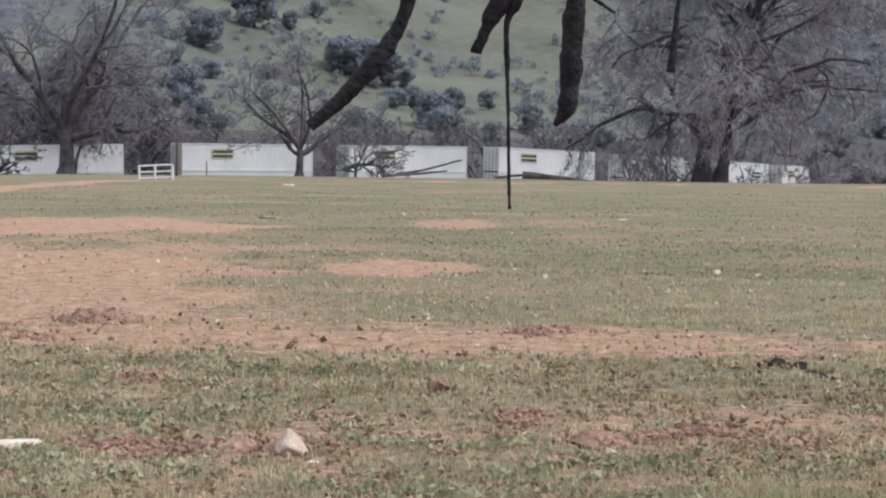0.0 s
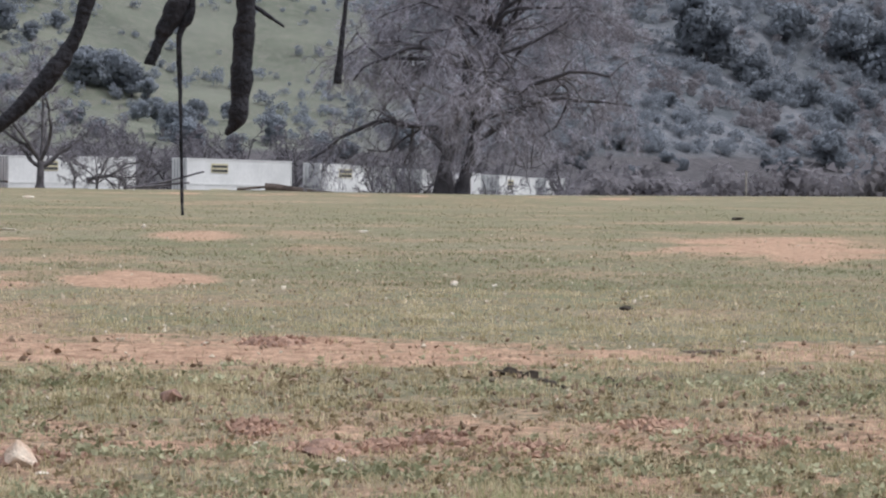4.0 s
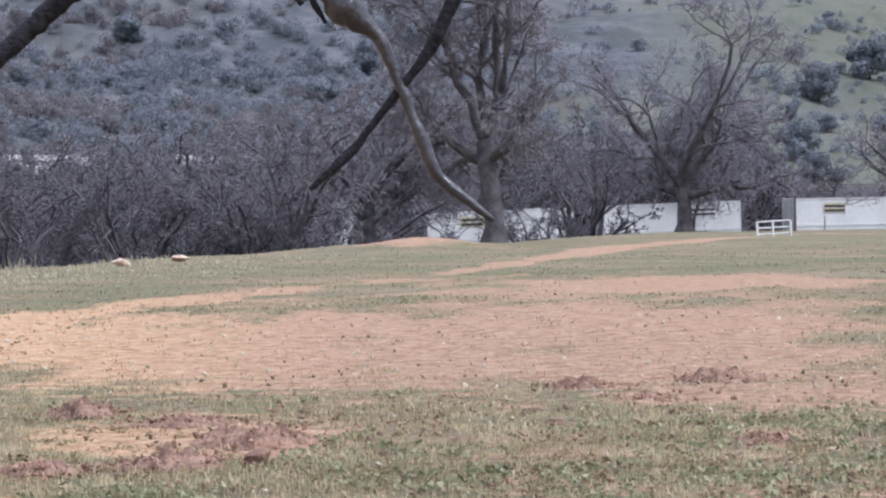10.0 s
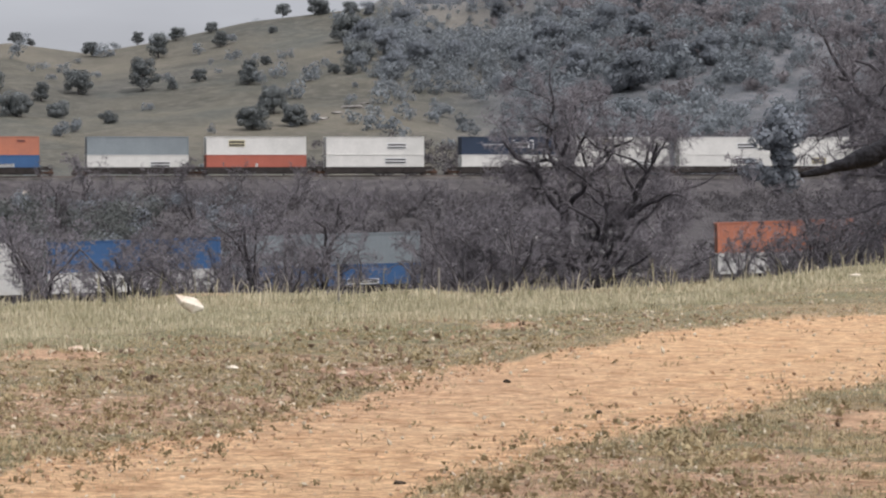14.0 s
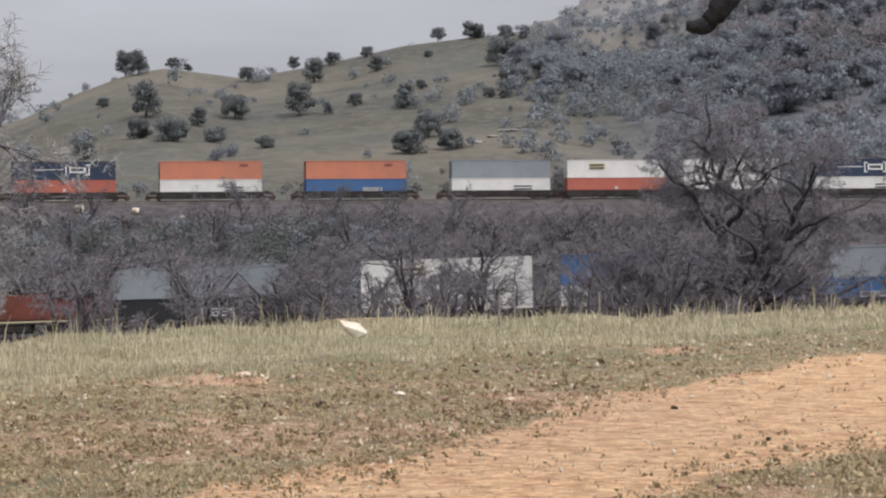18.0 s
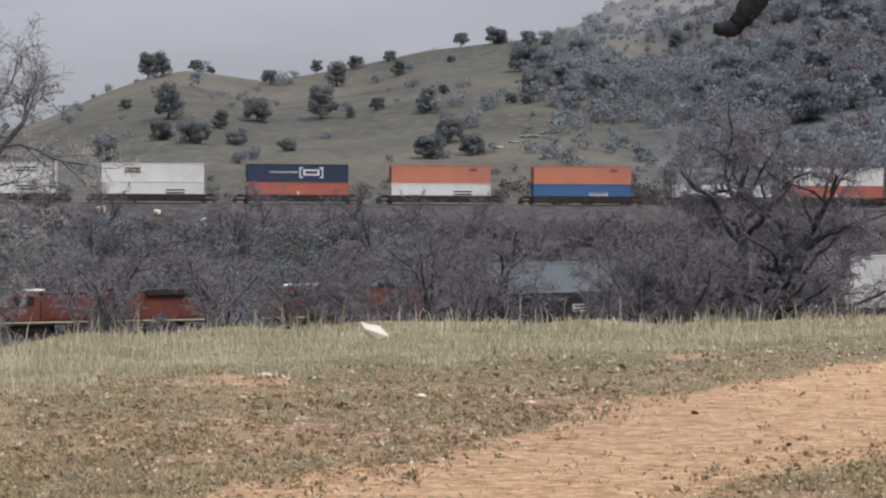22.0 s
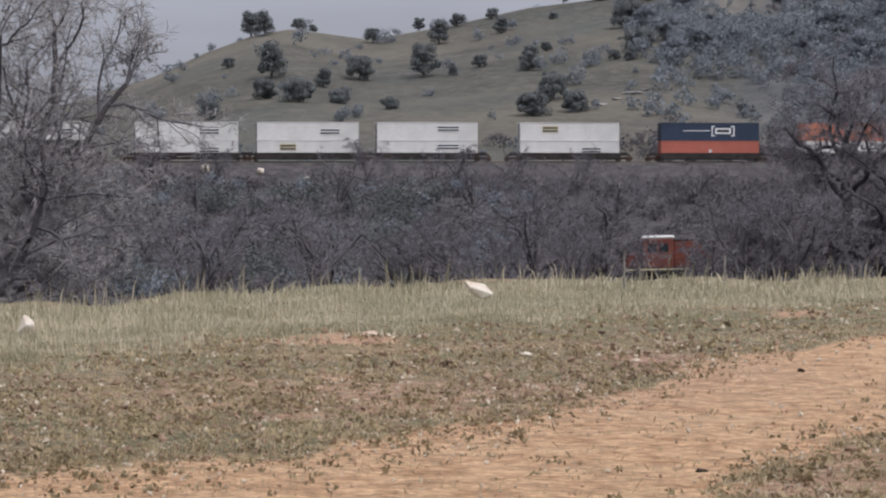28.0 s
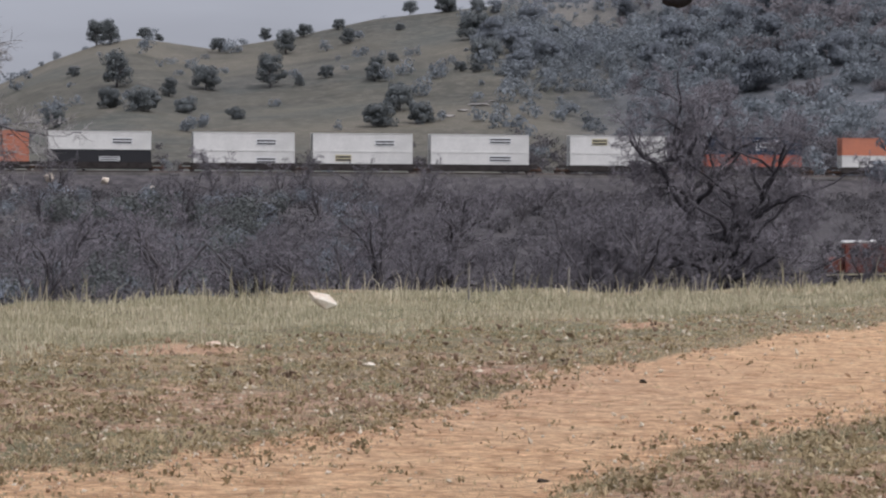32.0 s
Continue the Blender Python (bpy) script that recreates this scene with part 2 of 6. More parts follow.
# much paler than leafless_shrub, and even, to stand for haze over the slope
M_HAZEL = leaf_material("leafless_slope_shrub", (0.215, 0.198, 0.204), (0.295, 0.272, 0.274), 0.95, 0.05, 0.2, 0.5)
M_BUSH = leaf_material("bush_leaf", (0.085, 0.09, 0.085), (0.15, 0.156, 0.146), 0.9, 0.2, 0.5, 0.25)
# hill foliage, four tones: haze is put into the colour, paler and bluer than leaves
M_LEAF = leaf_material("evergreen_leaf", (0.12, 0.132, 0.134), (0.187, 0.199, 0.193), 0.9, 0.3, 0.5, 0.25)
M_HAZYSCRUB = leaf_material("hazy_scrub_leaf", (0.215, 0.23, 0.25), (0.265, 0.279, 0.298), 0.95, 0.03, 0.2, 0.5)
M_HAZYLEAF = leaf_material("hazy_leaf", (0.165, 0.18, 0.198), (0.228, 0.243, 0.26), 0.9, 0.3, 0.4, 0.25)
M_HAZYGROVE = leaf_material("hazy_grove_leaf", (0.172, 0.189, 0.202), (0.225, 0.241, 0.248), 0.95, 0.05, 0.25, 0.35)
M_GRASS = leaf_material("grass_blade", (0.21, 0.185, 0.085), (0.66, 0.545, 0.36), 0.75, 0.9, thin=0.3)
M_GREEN = leaf_material("green_grass_blade", (0.14, 0.165, 0.06), (0.62, 0.55, 0.34), 0.75, 0.7, thin=0.3)
M_DULL = leaf_material("dull_grass_blade", (0.17, 0.13, 0.07), (0.58, 0.47, 0.29), 0.85, 0.7, thin=0.2)
M_WEED = leaf_material("weed_leaf", (0.13, 0.135, 0.065), (0.5, 0.47, 0.3), 0.75, 0.8, thin=0.25)
M_STRAW = leaf_material("dry_grass_blade", (0.215, 0.205, 0.115), (0.68, 0.595, 0.43), 0.75, 0.5, thin=0.3)
# dark bark, taken nearly to black to stand for the shade under the tree
M_SHADEBARK = material("shaded_near_bark", (0.012, 0.0117, 0.0137), 0.85, vary=0.5, scale=30, fine=160, bump=0.9, bump_size=0.006, second=(0.03, 0.0285, 0.032))
# glossy bark of the one sunlit bough, its base paled to stand for sun
M_GLOSSBARK = material("sunlit_smooth_bark", (0.06, 0.054, 0.053), 0.3, vary=0.4, scale=25, fine=200, bump=0.6, bump_size=0.002, second=(0.03, 0.027, 0.028))
M_STONE = material("pale_stone", (0.72, 0.66, 0.55), 0.9, vary=0.2, scale=7, fine=70, bump=0.5, bump_size=0.01, second=(0.6, 0.48, 0.36))
M_CLOD = material("red_clod", (0.3, 0.18, 0.125), 0.95, vary=0.3, scale=12, fine=80, bump=0.8, bump_size=0.015, second=(0.16, 0.1, 0.075))
M_HEAP = material("dug_soil", (0.36, 0.23, 0.16), 0.97, vary=0.4, scale=7, fine=45, bump=0.8, bump_size=0.02, second=(0.14, 0.082, 0.058))
M_DEAD = leaf_material("dead_grass_blade", (0.15, 0.1, 0.055), (0.58, 0.46, 0.29), 0.85, 0.9)
M_TUSSOCK = leaf_material("far_grass_blade", (0.15, 0.158, 0.076), (0.37, 0.33, 0.205), 0.75, 0.3, thin=0.35)
M_LITTER = leaf_material("dry_weed_leaf", (0.14, 0.108, 0.056), (0.47, 0.375, 0.22), 0.85, 0.5, thin=0.15)
M_DUNG = material("dark_clod", (0.06, 0.046, 0.033), 0.95, vary=0.4, scale=15, fine=90, bump=0.8)
M_GREYROCK = material("grey_rock", (0.3, 0.28, 0.255), 0.95, vary=0.3, scale=0.6, fine=5, bump=0.6, bump_size=0.1, objects=0.2)
M_WHITE = material("white_container_paint", (0.67, 0.655, 0.61), 0.5, vary=0.06, scale=0.35, fine=3, bump=0.0, second=(0.58, 0.57, 0.53))
# the orange and blue paints are dulled, with haze put into their colour
M_ORANGE = material("orange_container_paint", (0.5, 0.19, 0.11), 0.55, vary=0.1, scale=0.35, fine=6, bump=0.0, second=(0.42, 0.17, 0.11))
M_RED = material("red_container_paint", (0.42, 0.13, 0.09), 0.55, vary=0.08, scale=0.35, fine=6, bump=0.0)
M_NAVY = material("navy_container_paint", (0.035, 0.05, 0.08), 0.5, vary=0.08, scale=0.35, fine=6, bump=0.0)
M_BLUE = material("blue_container_paint", (0.06, 0.13, 0.27), 0.5, vary=0.08, scale=0.35, fine=6, bump=0.0)
M_GREY = material("grey_container_paint", (0.24, 0.27, 0.28), 0.5, vary=0.08, scale=0.35, fine=6, bump=0.0)
M_BLACKC = material("black_container_paint", (0.03, 0.03, 0.032), 0.5, vary=0.1, scale=0.35, fine=6, bump=0.0)
M_YELLOW = material("yellow_panel", (0.62, 0.47, 0.1), 0.5, vary=0.05, bump=0.0)
M_SIGN = material("faded_yellow_panel", (0.55, 0.49, 0.31), 0.6, vary=0.1, bump=0.0)
M_INK = material("dark_lettering", (0.05, 0.05, 0.05), 0.6, vary=0.05, bump=0.0)
M_PALE = material("pale_lettering", (0.7, 0.7, 0.68), 0.5, vary=0.03, bump=0.0)
M_STEEL = material("dark_car_steel", (0.05, 0.042, 0.038), 0.7, metal=0.2, vary=0.3, scale=0.8, fine=8, bump=0.2)
M_RUST = material("rusty_steel", (0.13, 0.075, 0.05), 0.85, vary=0.35, scale=0.7, fine=8, bump=0.3)
M_BALLAST = material("ballast", (0.105, 0.096, 0.088), 0.95, vary=0.3, scale=0.5, fine=6, bump=0.6, bump_size=0.05)
M_RAIL = material("rail_steel", (0.16, 0.13, 0.115), 0.5, metal=0.7, vary=0.2, bump=0.0)
M_LOCO = material("loco_orange_paint", (0.18, 0.06, 0.042), 0.5, vary=0.15, scale=0.6, fine=7, bump=0.0)
M_GLASS = material("dark_glass", (0.02, 0.025, 0.03), 0.1, vary=0.05, bump=0.0)
M_GATE = material("white_pipe_paint", (0.75, 0.75, 0.73), 0.5, vary=0.08, bump=0.0)
M_POST = material("weathered_post", (0.33, 0.3, 0.26), 0.9, vary=0.3, scale=2, fine=20)
M_LOG = material("weathered_log", (0.17, 0.13, 0.105), 0.95, vary=0.35, scale=1.2, fine=12, bump=0.6, bump_size=0.05)


def ground_material():
    """Soil, grass and scrub by the sheet's own masks, with grit and stains at several sizes."""
    m = bpy.data.materials.new("ground_soil_and_grass")
    m.use_nodes = True
    n, l = m.node_tree.nodes, m.node_tree.links
    bsdf = n["Principled BSDF"]
    bsdf.inputs["Roughness"].default_value = 0.97
    bsdf.inputs["Specular IOR Level"].default_value = 0.1
    co = n.new("ShaderNodeTexCoord")

    def tex(scale, detail=6.0, rough=0.6):
        t = n.new("ShaderNodeTexNoise")
        t.inputs["Scale"].default_value, t.inputs["Detail"].default_value, t.inputs["Roughness"].default_value = scale, detail, rough
        l.new(co.outputs["Object"], t.inputs["Vector"])
        return t.outputs["Fac"]

    def attr(name):
        a = n.new("ShaderNodeAttribute")
        a.attribute_name = name
        return a.outputs["Fac"]

    def mix(fac, a, b):
        x = n.new("ShaderNodeMixRGB")
        for sock, v in ((x.inputs["Fac"], fac), (x.inputs["Color1"], a), (x.inputs["Color2"], b)):
            if isinstance(v, tuple):
                sock.default_value = (*v, 1)
            elif isinstance(v, float):
                sock.default_value = v
            else:
                l.new(v, sock)
        return x.outputs["Color"]

    def rng_(v, a, b, c=0.0, d=1.0):
        x = n.new("ShaderNodeMapRange")
        for k, val in zip(("From Min", "From Max", "To Min", "To Max"), (a, b, c, d)):
            x.inputs[k].default_value = val
        l.new(v, x.inputs["Value"])
        return x.outputs["Result"]

    def math2(op, a, b):
        x = n.new("ShaderNodeMath")
        x.operation = op
        x.use_clamp = op != "MULTIPLY"
        for sock, v in zip(x.inputs, (a, b)):
            if isinstance(v, float):
                sock.default_value = v
            else:
                l.new(v, sock)
        return x.outputs["Value"]

    grit, mid, wide, tuft = tex(11.0, 9.0, 0.78), tex(1.1, 6.0), tex(0.09, 4.0), tex(3.2, 8.0, 0.75)
    grass = mix(rng_(tuft, 0.36, 0.62), (0.085, 0.076, 0.044), (0.285, 0.24, 0.148))
    grass = mix(rng_(mid, 0.42, 0.66), grass, (0.175, 0.183, 0.092))
    grass = mix(rng_(wide, 0.4, 0.65, 0.0, 0.5), grass, (0.28, 0.24, 0.16))
    dirt = mix(rng_(tuft, 0.42, 0.57), (0.37, 0.207, 0.106), (0.69, 0.442, 0.248))
    dirt = mix(rng_(mid, 0.35, 0.7, 0.0, 0.6), dirt, (0.63, 0.44, 0.265))
    red = mix(rng_(tuft, 0.38, 0.6), (0.255, 0.152, 0.102), (0.485, 0.32, 0.22))
    dirt = mix(attr("red"), dirt, red)
    meadow = mix(rng_(tex(0.03, 6.0), 0.36, 0.64), (0.1, 0.108, 0.078), (0.157, 0.162, 0.12))
    hill = mix(rng_(tex(0.035, 6.0), 0.38, 0.62), (0.07, 0.069, 0.056), (0.108, 0.102, 0.081))
    hill = mix(rng_(tex(0.011, 5.0, 0.6), 0.47, 0.62, 0.0, 0.7), hill, (0.165, 0.148, 0.112))
    hill = mix(rng_(tex(0.017, 6.0, 0.65), 0.52, 0.64, 0.0, 0.8), hill, (0.085, 0.09, 0.078))
    hill = mix(attr("meadow"), hill, meadow)
    hill = mix(rng_(tex(0.35, 6.0, 0.7), 0.45, 0.7, 0.0, 0.55), hill, (0.21, 0.185, 0.155))
    brush = mix(rng_(tex(0.5, 7.0, 0.75), 0.4, 0.62), (0.055, 0.05, 0.051), (0.118, 0.107, 0.105))
    # ground under the hill woods, its base colour paled and blued for haze
    wood = mix(rng_(tex(0.25, 8.0, 0.75), 0.38, 0.62), (0.11, 0.115, 0.124), (0.185, 0.181, 0.183))
    wood = mix(rng_(tex(0.045, 7.0, 0.7), 0.42, 0.58, 0.0, 0.75), wood, (0.065, 0.072, 0.076))
    brush = mix(attr("wood"), brush, wood)
    mask = math2("ADD", attr("dirt"), rng_(grit, 0.3, 0.7, -0.22, 0.22))
    mask = rng_(mask, 0.32, 0.62)
    near = mix(mask, grass, dirt)
    far = mix(attr("brush"), hill, brush)
    scree = mix(rng_(tex(0.06, 7.0, 0.7), 0.38, 0.62), (0.18, 0.173, 0.17), (0.29, 0.268, 0.25))
    scree = mix(rng_(tex(0.4, 7.0, 0.75), 0.45, 0.62, 0.0, 0.65), scree, (0.13, 0.128, 0.128))
    far = mix(attr("scree"), far, scree)
    col = mix(attr("far"), near, far)
    sc = n.new("ShaderNodeVectorMath")
    sc.operation = "SCALE"
    l.new(col, sc.inputs[0])
    l.new(rng_(grit, 0.32, 0.7, 0.42, 1.5), sc.inputs["Scale"])
    l.new(sc.outputs["Vector"], bsdf.inputs["Base Color"])
    b = n.new("ShaderNodeBump")
    b.inputs["Strength"].default_value, b.inputs["Distance"].default_value = 0.9, 0.04
    l.new(grit, b.inputs["Height"])
    l.new(b.outputs["Normal"], bsdf.inputs["Normal"])
    return m


# ---- the lie of the land ----
# Two stretches of one railway line cross the view: the lower one (TRACK_L) and the upper one (TRACK_U), each given by the
# bearing at which it is nearest and that distance.
PHI_L, DIST_L = -33.29, 278.1
PHI_U, DIST_U = -45.71, 464.9
SPEED = 8.378
BEND_S, BEND_K, BEND_SWEEP = 170.0, 0.0068, 1.25


def axes_of(phi):
    p = radians(phi)
    return np.array([math.cos(p), -math.sin(p)]), np.array([math.sin(p), math.cos(p)])


AL, NL = axes_of(PHI_L)
AU, NU = axes_of(PHI_U)


def grade(s):
    """Rise of the lower line along its length: a steady climb, then a fall into the bend."""
    return 0.024 * np.clip(s, -260, 150) - 0.028 * np.clip(np.asarray(s) - 190, 0, 70)


def rail_z_lower(s):
    return -6.85 + float(grade(s))


RAIL_Z_UPPER = 7.0


def on_lower(s):
    """Place and heading (degrees) on the lower line at s metres along it: straight, then a bend away."""
    if s <= BEND_S:
        u, w, th = s, DIST_L, 0.0
    else:
        a = min((s - BEND_S) * BEND_K, BEND_SWEEP)
        rest = s - BEND_S - a / BEND_K
        u = BEND_S + math.sin(a) / BEND_K + rest * math.cos(a)
        w = DIST_L + (1 - math.cos(a)) / BEND_K + rest * math.sin(a)
        th = a
    xy = u * AL + w * NL
    head = math.atan2(AL[1], AL[0]) + th
    return Vector((xy[0], xy[1], rail_z_lower(s))), math.degrees(head)


def on_upper(s):
    xy = s * AU + DIST_U * NU
    return Vector((xy[0], xy[1], RAIL_Z_UPPER)), math.degrees(math.atan2(AU[1], AU[0]))


CREST = [(-180, 60), (-60, 46), (-45, 46), (-42.5, 52), (-39, 56), (-35, 60), (-30, 62), (-28, 66), (-26, 74), (-22.5, 100), (-19, 116), (-15.5, 140),
         (-13, 185), (-10.9, 168), (-8, 235), (-5, 245), (0, 240), (5, 225), (8, 222), (14, 250), (180, 250)]
RIDGE = [(-180, 1), (-62, 0.6), (-48, 1.1), (-45, 1.7), (-43.4, 2.28), (-42.4, 2.76), (-41.4, 3.13), (-40.7, 3.25), (-39.2, 3.05), (-37.7, 3.3), (-36.1, 3.66),
         (-34.5, 3.85), (-33.4, 3.97), (-32, 3.4), (-30, 3.7), (-28, 4.0), (-25, 4.3), (-20, 3.9), (-12, 3.6), (-5, 4.2), (0, 3.6), (7, 3.6), (14, 5), (30, 6), (180, 2)]
MOUNT = [(-180, 1), (-40, 1), (-35, 2.4), (-33.4, 3.98), (-32.5, 4.5), (-31.5, 4.98), (-30, 5.55), (-28.4, 6.35), (-24, 7.5), (-15, 8), (0, 7.6), (14, 8.5), (40, 7), (180, 1)]
ROAD_FAR = [(-180, 14), (-60, 16.5), (-45.7, 17), (-41.4, 18), (-36.3, 20.5), (-33.6, 25.5), (-32, 29), (-30.3, 33), (-27.5, 39), (-23, 46), (-19, 56), (-15, 67), (-12.6, 78),
            (-10.5, 105), (-8.6, 150), (-6, 192), (-5, 200), (180, 200)]
ROAD_NEAR = [(-180, 3), (-38, 3), (-34.5, 10.5), (-33.2, 14), (-32.6, 16.3), (-30.3, 19.5), (-27, 22.5), (-24.8, 25), (-21.4, 33), (-18.7, 50), (-15, 63.5), (-12.6, 74),
             (-10.5, 94), (-8.6, 128), (-6, 182), (-5, 199), (180, 199)]


def along(table, az):
    a, v = np.array(table, float).T
    return np.interp(az, a, v)


def land(x, y):
    """Height of the ground."""
    x, y = np.asarray(x, float), np.asarray(y, float)
    az, r = np.degrees(np.arctan2(x, y)), np.hypot(x, y)
    rc = along(CREST, az) + 4 * vnoise(az * 0.7, az * 0 + 3.3, 5)
    s, w = x * AL[0] + y * AL[1], x * NL[0] + y * NL[1]
    s2, w2 = x * AU[0] + y * AU[1], x * NU[0] + y * NU[1]
    left = step(-15, -24, az)
    # the near field, nearly level, with a soft bank towards its edge on the left
    z = 0.05 * fbm(x / 9, y / 9, 3, 11) * step(12, 30, r) + 0.012 * (1 - 0.65 * step(-14, -22, az)) * fbm(x / 0.5, y / 0.5, 3, 17) - left * 0.24 * step(0.6, 1.0, r / rc)
    z += 0.04 * step(-22, -27, az) * step(1.0, 1.15, r / along(ROAD_FAR, az)) * step(1.02, 0.8, r / rc) * fbm(x / 0.8, y / 0.8, 2, 19)
    z += 0.55 * np.exp(-(((az + 12.4) / 1.1) ** 2) - (((r - 150) / 14) ** 2))
    valley = -7.7 + grade(s) + 0.35 * fbm(x / 25, y / 25, 3, 23)
    fall = rc + np.where(left > 0.5, 95, 60)
    z = z + (valley - z) * step(rc, fall, r)
    # the rise from the lower line to the bench of the upper one
    z = z + (2.6 + 0.8 * fbm(x / 40, y / 40, 3, 29) - z) * step(305, 442, w2) * step(0, 25, w - DIST_L - 6)
    bench = RAIL_Z_UPPER - 0.75
    z = z + (bench - z) * step(446, 459, w2)
    # hills beyond
    r0 = 476 / np.maximum(np.cos(np.radians(az - PHI_U)), 0.35)
    r1 = np.maximum(820, r0 + 260)
    z1 = 1.6 + r1 * np.tan(np.radians(along(RIDGE, az)))
    r2 = r1 + 900
    z2 = 1.6 + r2 * np.tan(np.radians(along(MOUNT, az)))
    folds = fbm(x / 150, y / 150, 4, 41)
    k1 = np.clip((r - r0) / (r1 - r0), 0, 1)
    k2 = np.clip((r - r1 - 60) / (r2 - r1 - 60), 0, 1)
    h = bench + (z1 - bench) * (0.75 * k1 + 0.25 * step(0, 1, k1)) + 16 * folds * step(0.05, 0.5, k1) * step(1.0, 0.85, k1) * step(-36, -26, az)
    h += 5 * folds * step(0.05, 0.5, k1) * step(1.0, 0.85, k1)
    dip = -22 * np.sin(np.clip((r - r1) / 220, 0, 1) * np.pi)
    h = h + dip + (z2 - z1) * k2 + 26 * folds * step(0.05, 0.3, k2) * step(1.0, 0.85, k2)
    h = np.where(r > r2, z2 - 0.1 * (r - r2), h)
    return np.where((r > r0) & (w2 > 300), np.maximum(h, bench - 40), z)


def soft_spot(az, r, az0, r0, da, dr):
    return np.exp(-(((az - az0) / da) ** 2) - (((np.log(r / r0)) / dr) ** 2))


def dirt_mask(x, y):
    """How bare the soil is (0 to 1), and how red."""
    az, r = np.degrees(np.arctan2(x, y)), np.hypot(x, y)
    wob = 1 + 0.045 * fbm(x / 2.2, y / 2.2, 3, 53) + 0.05 * fbm(az * 1.3, np.log(np.maximum(r, 0.1)) * 9, 4, 54)
    far, near = along(ROAD_FAR, az) * wob, along(ROAD_NEAR, az) / wob
    lr = np.log(np.maximum(r, 0.1))
    road = step(-0.07, 0.07, np.log(far) - lr) * step(-0.09, 0.07, lr - np.log(near))
    spots = [(-15, 37, 7.5, 0.34, 0.95), (-8.5, 43, 5.5, 0.2, 0.95), (-7.5, 68, 4, 0.13, 0.95), (-0.7, 43, 1.6, 0.08, 1.0), (0.4, 71, 1.2, 0.1, 0.6), (11.5, 66, 3.5, 0.22, 0.62),
             (-7.5, 32, 4.5, 0.2, 0.9), (0, 26, 13, 0.1, 0.75), (14, 27, 5, 0.08, 0.55), (-4.6, 16.0, 2.4, 0.035, 0.6), (1.75, 17.9, 0.5, 0.05, 0.6), (4.2, 16.8, 1.8, 0.03, 0.6), (-5.6, 21, 0.9, 0.06, 0.6),
             ]
    spots += [(-17, 22, 4, 0.12, 0.8), (-24, 22, 1.5, 0.06, 0.7), (-22, 19.5, 4, 0.12, 0.45), (-37, 23.5, 6, 0.1, 0.55), (-40, 33, 1.4, 0.05, 0.75), (-31, 41, 0.8, 0.06, 0.7), (-44, 24, 6, 0.2, 0.4),
             (-27, 15.5, 8, 0.32, 0.6), (-39, 23.5, 7, 0.14, 0.56), (-33.5, 28, 2.5, 0.1, 0.62), (-12.6, 150, 1.3, 0.1, 0.9), (-3, 160, 0.8, 0.03, 0.6)]
    bare = road.copy()
    rough = np.where(r < 30, fbm(x / 0.5, y / 0.28, 3, 57), fbm(az * 0.9, lr * 14, 4, 58))
    for a0, r0, da, dr, k in spots:
        spot = soft_spot(az, r, a0, r0, da, dr)
        bare = np.maximum(bare, k * np.clip(spot * 1.2 + 0.85 * rough * spot ** 0.5, 0, 1))
    bare = np.maximum(bare, 0.3 + 0.25 * fbm(x / 3, y / 3, 4, 61) + step(23, 17, r) * step(-16, -10, az) * (0.2 + 0.35 * fbm(x / 0.35, y / 0.5, 3, 62)))
    bare = np.maximum(bare, 0.4 + 0.4 * fbm(x / 1.6, y / 4, 4, 63) - 0.4 * (1 - step(3, -5, az) * step(22, 28, r) * step(95, 65, r) * step(-20, -14, az)))
    bare = np.where(r > 260, 0.2, bare)
    red = step(-22, -12, az) * 0.8 + 0.25 * np.clip(soft_spot(az, r, -37, 23.5, 7, 0.15), 0, 1) + 0.35 * np.clip(soft_spot(az, r, -33.5, 28, 4, 0.15), 0, 1) + (0.75 * step(1.0, 0.9, r / along(ROAD_NEAR, az)) * step(-21, -26, az) + 0.6 * step(1.02, 1.12, r / along(ROAD_FAR, az))) * step(-12, -18, az)
    return np.clip(bare, 0, 1), np.clip(red, 0, 1)


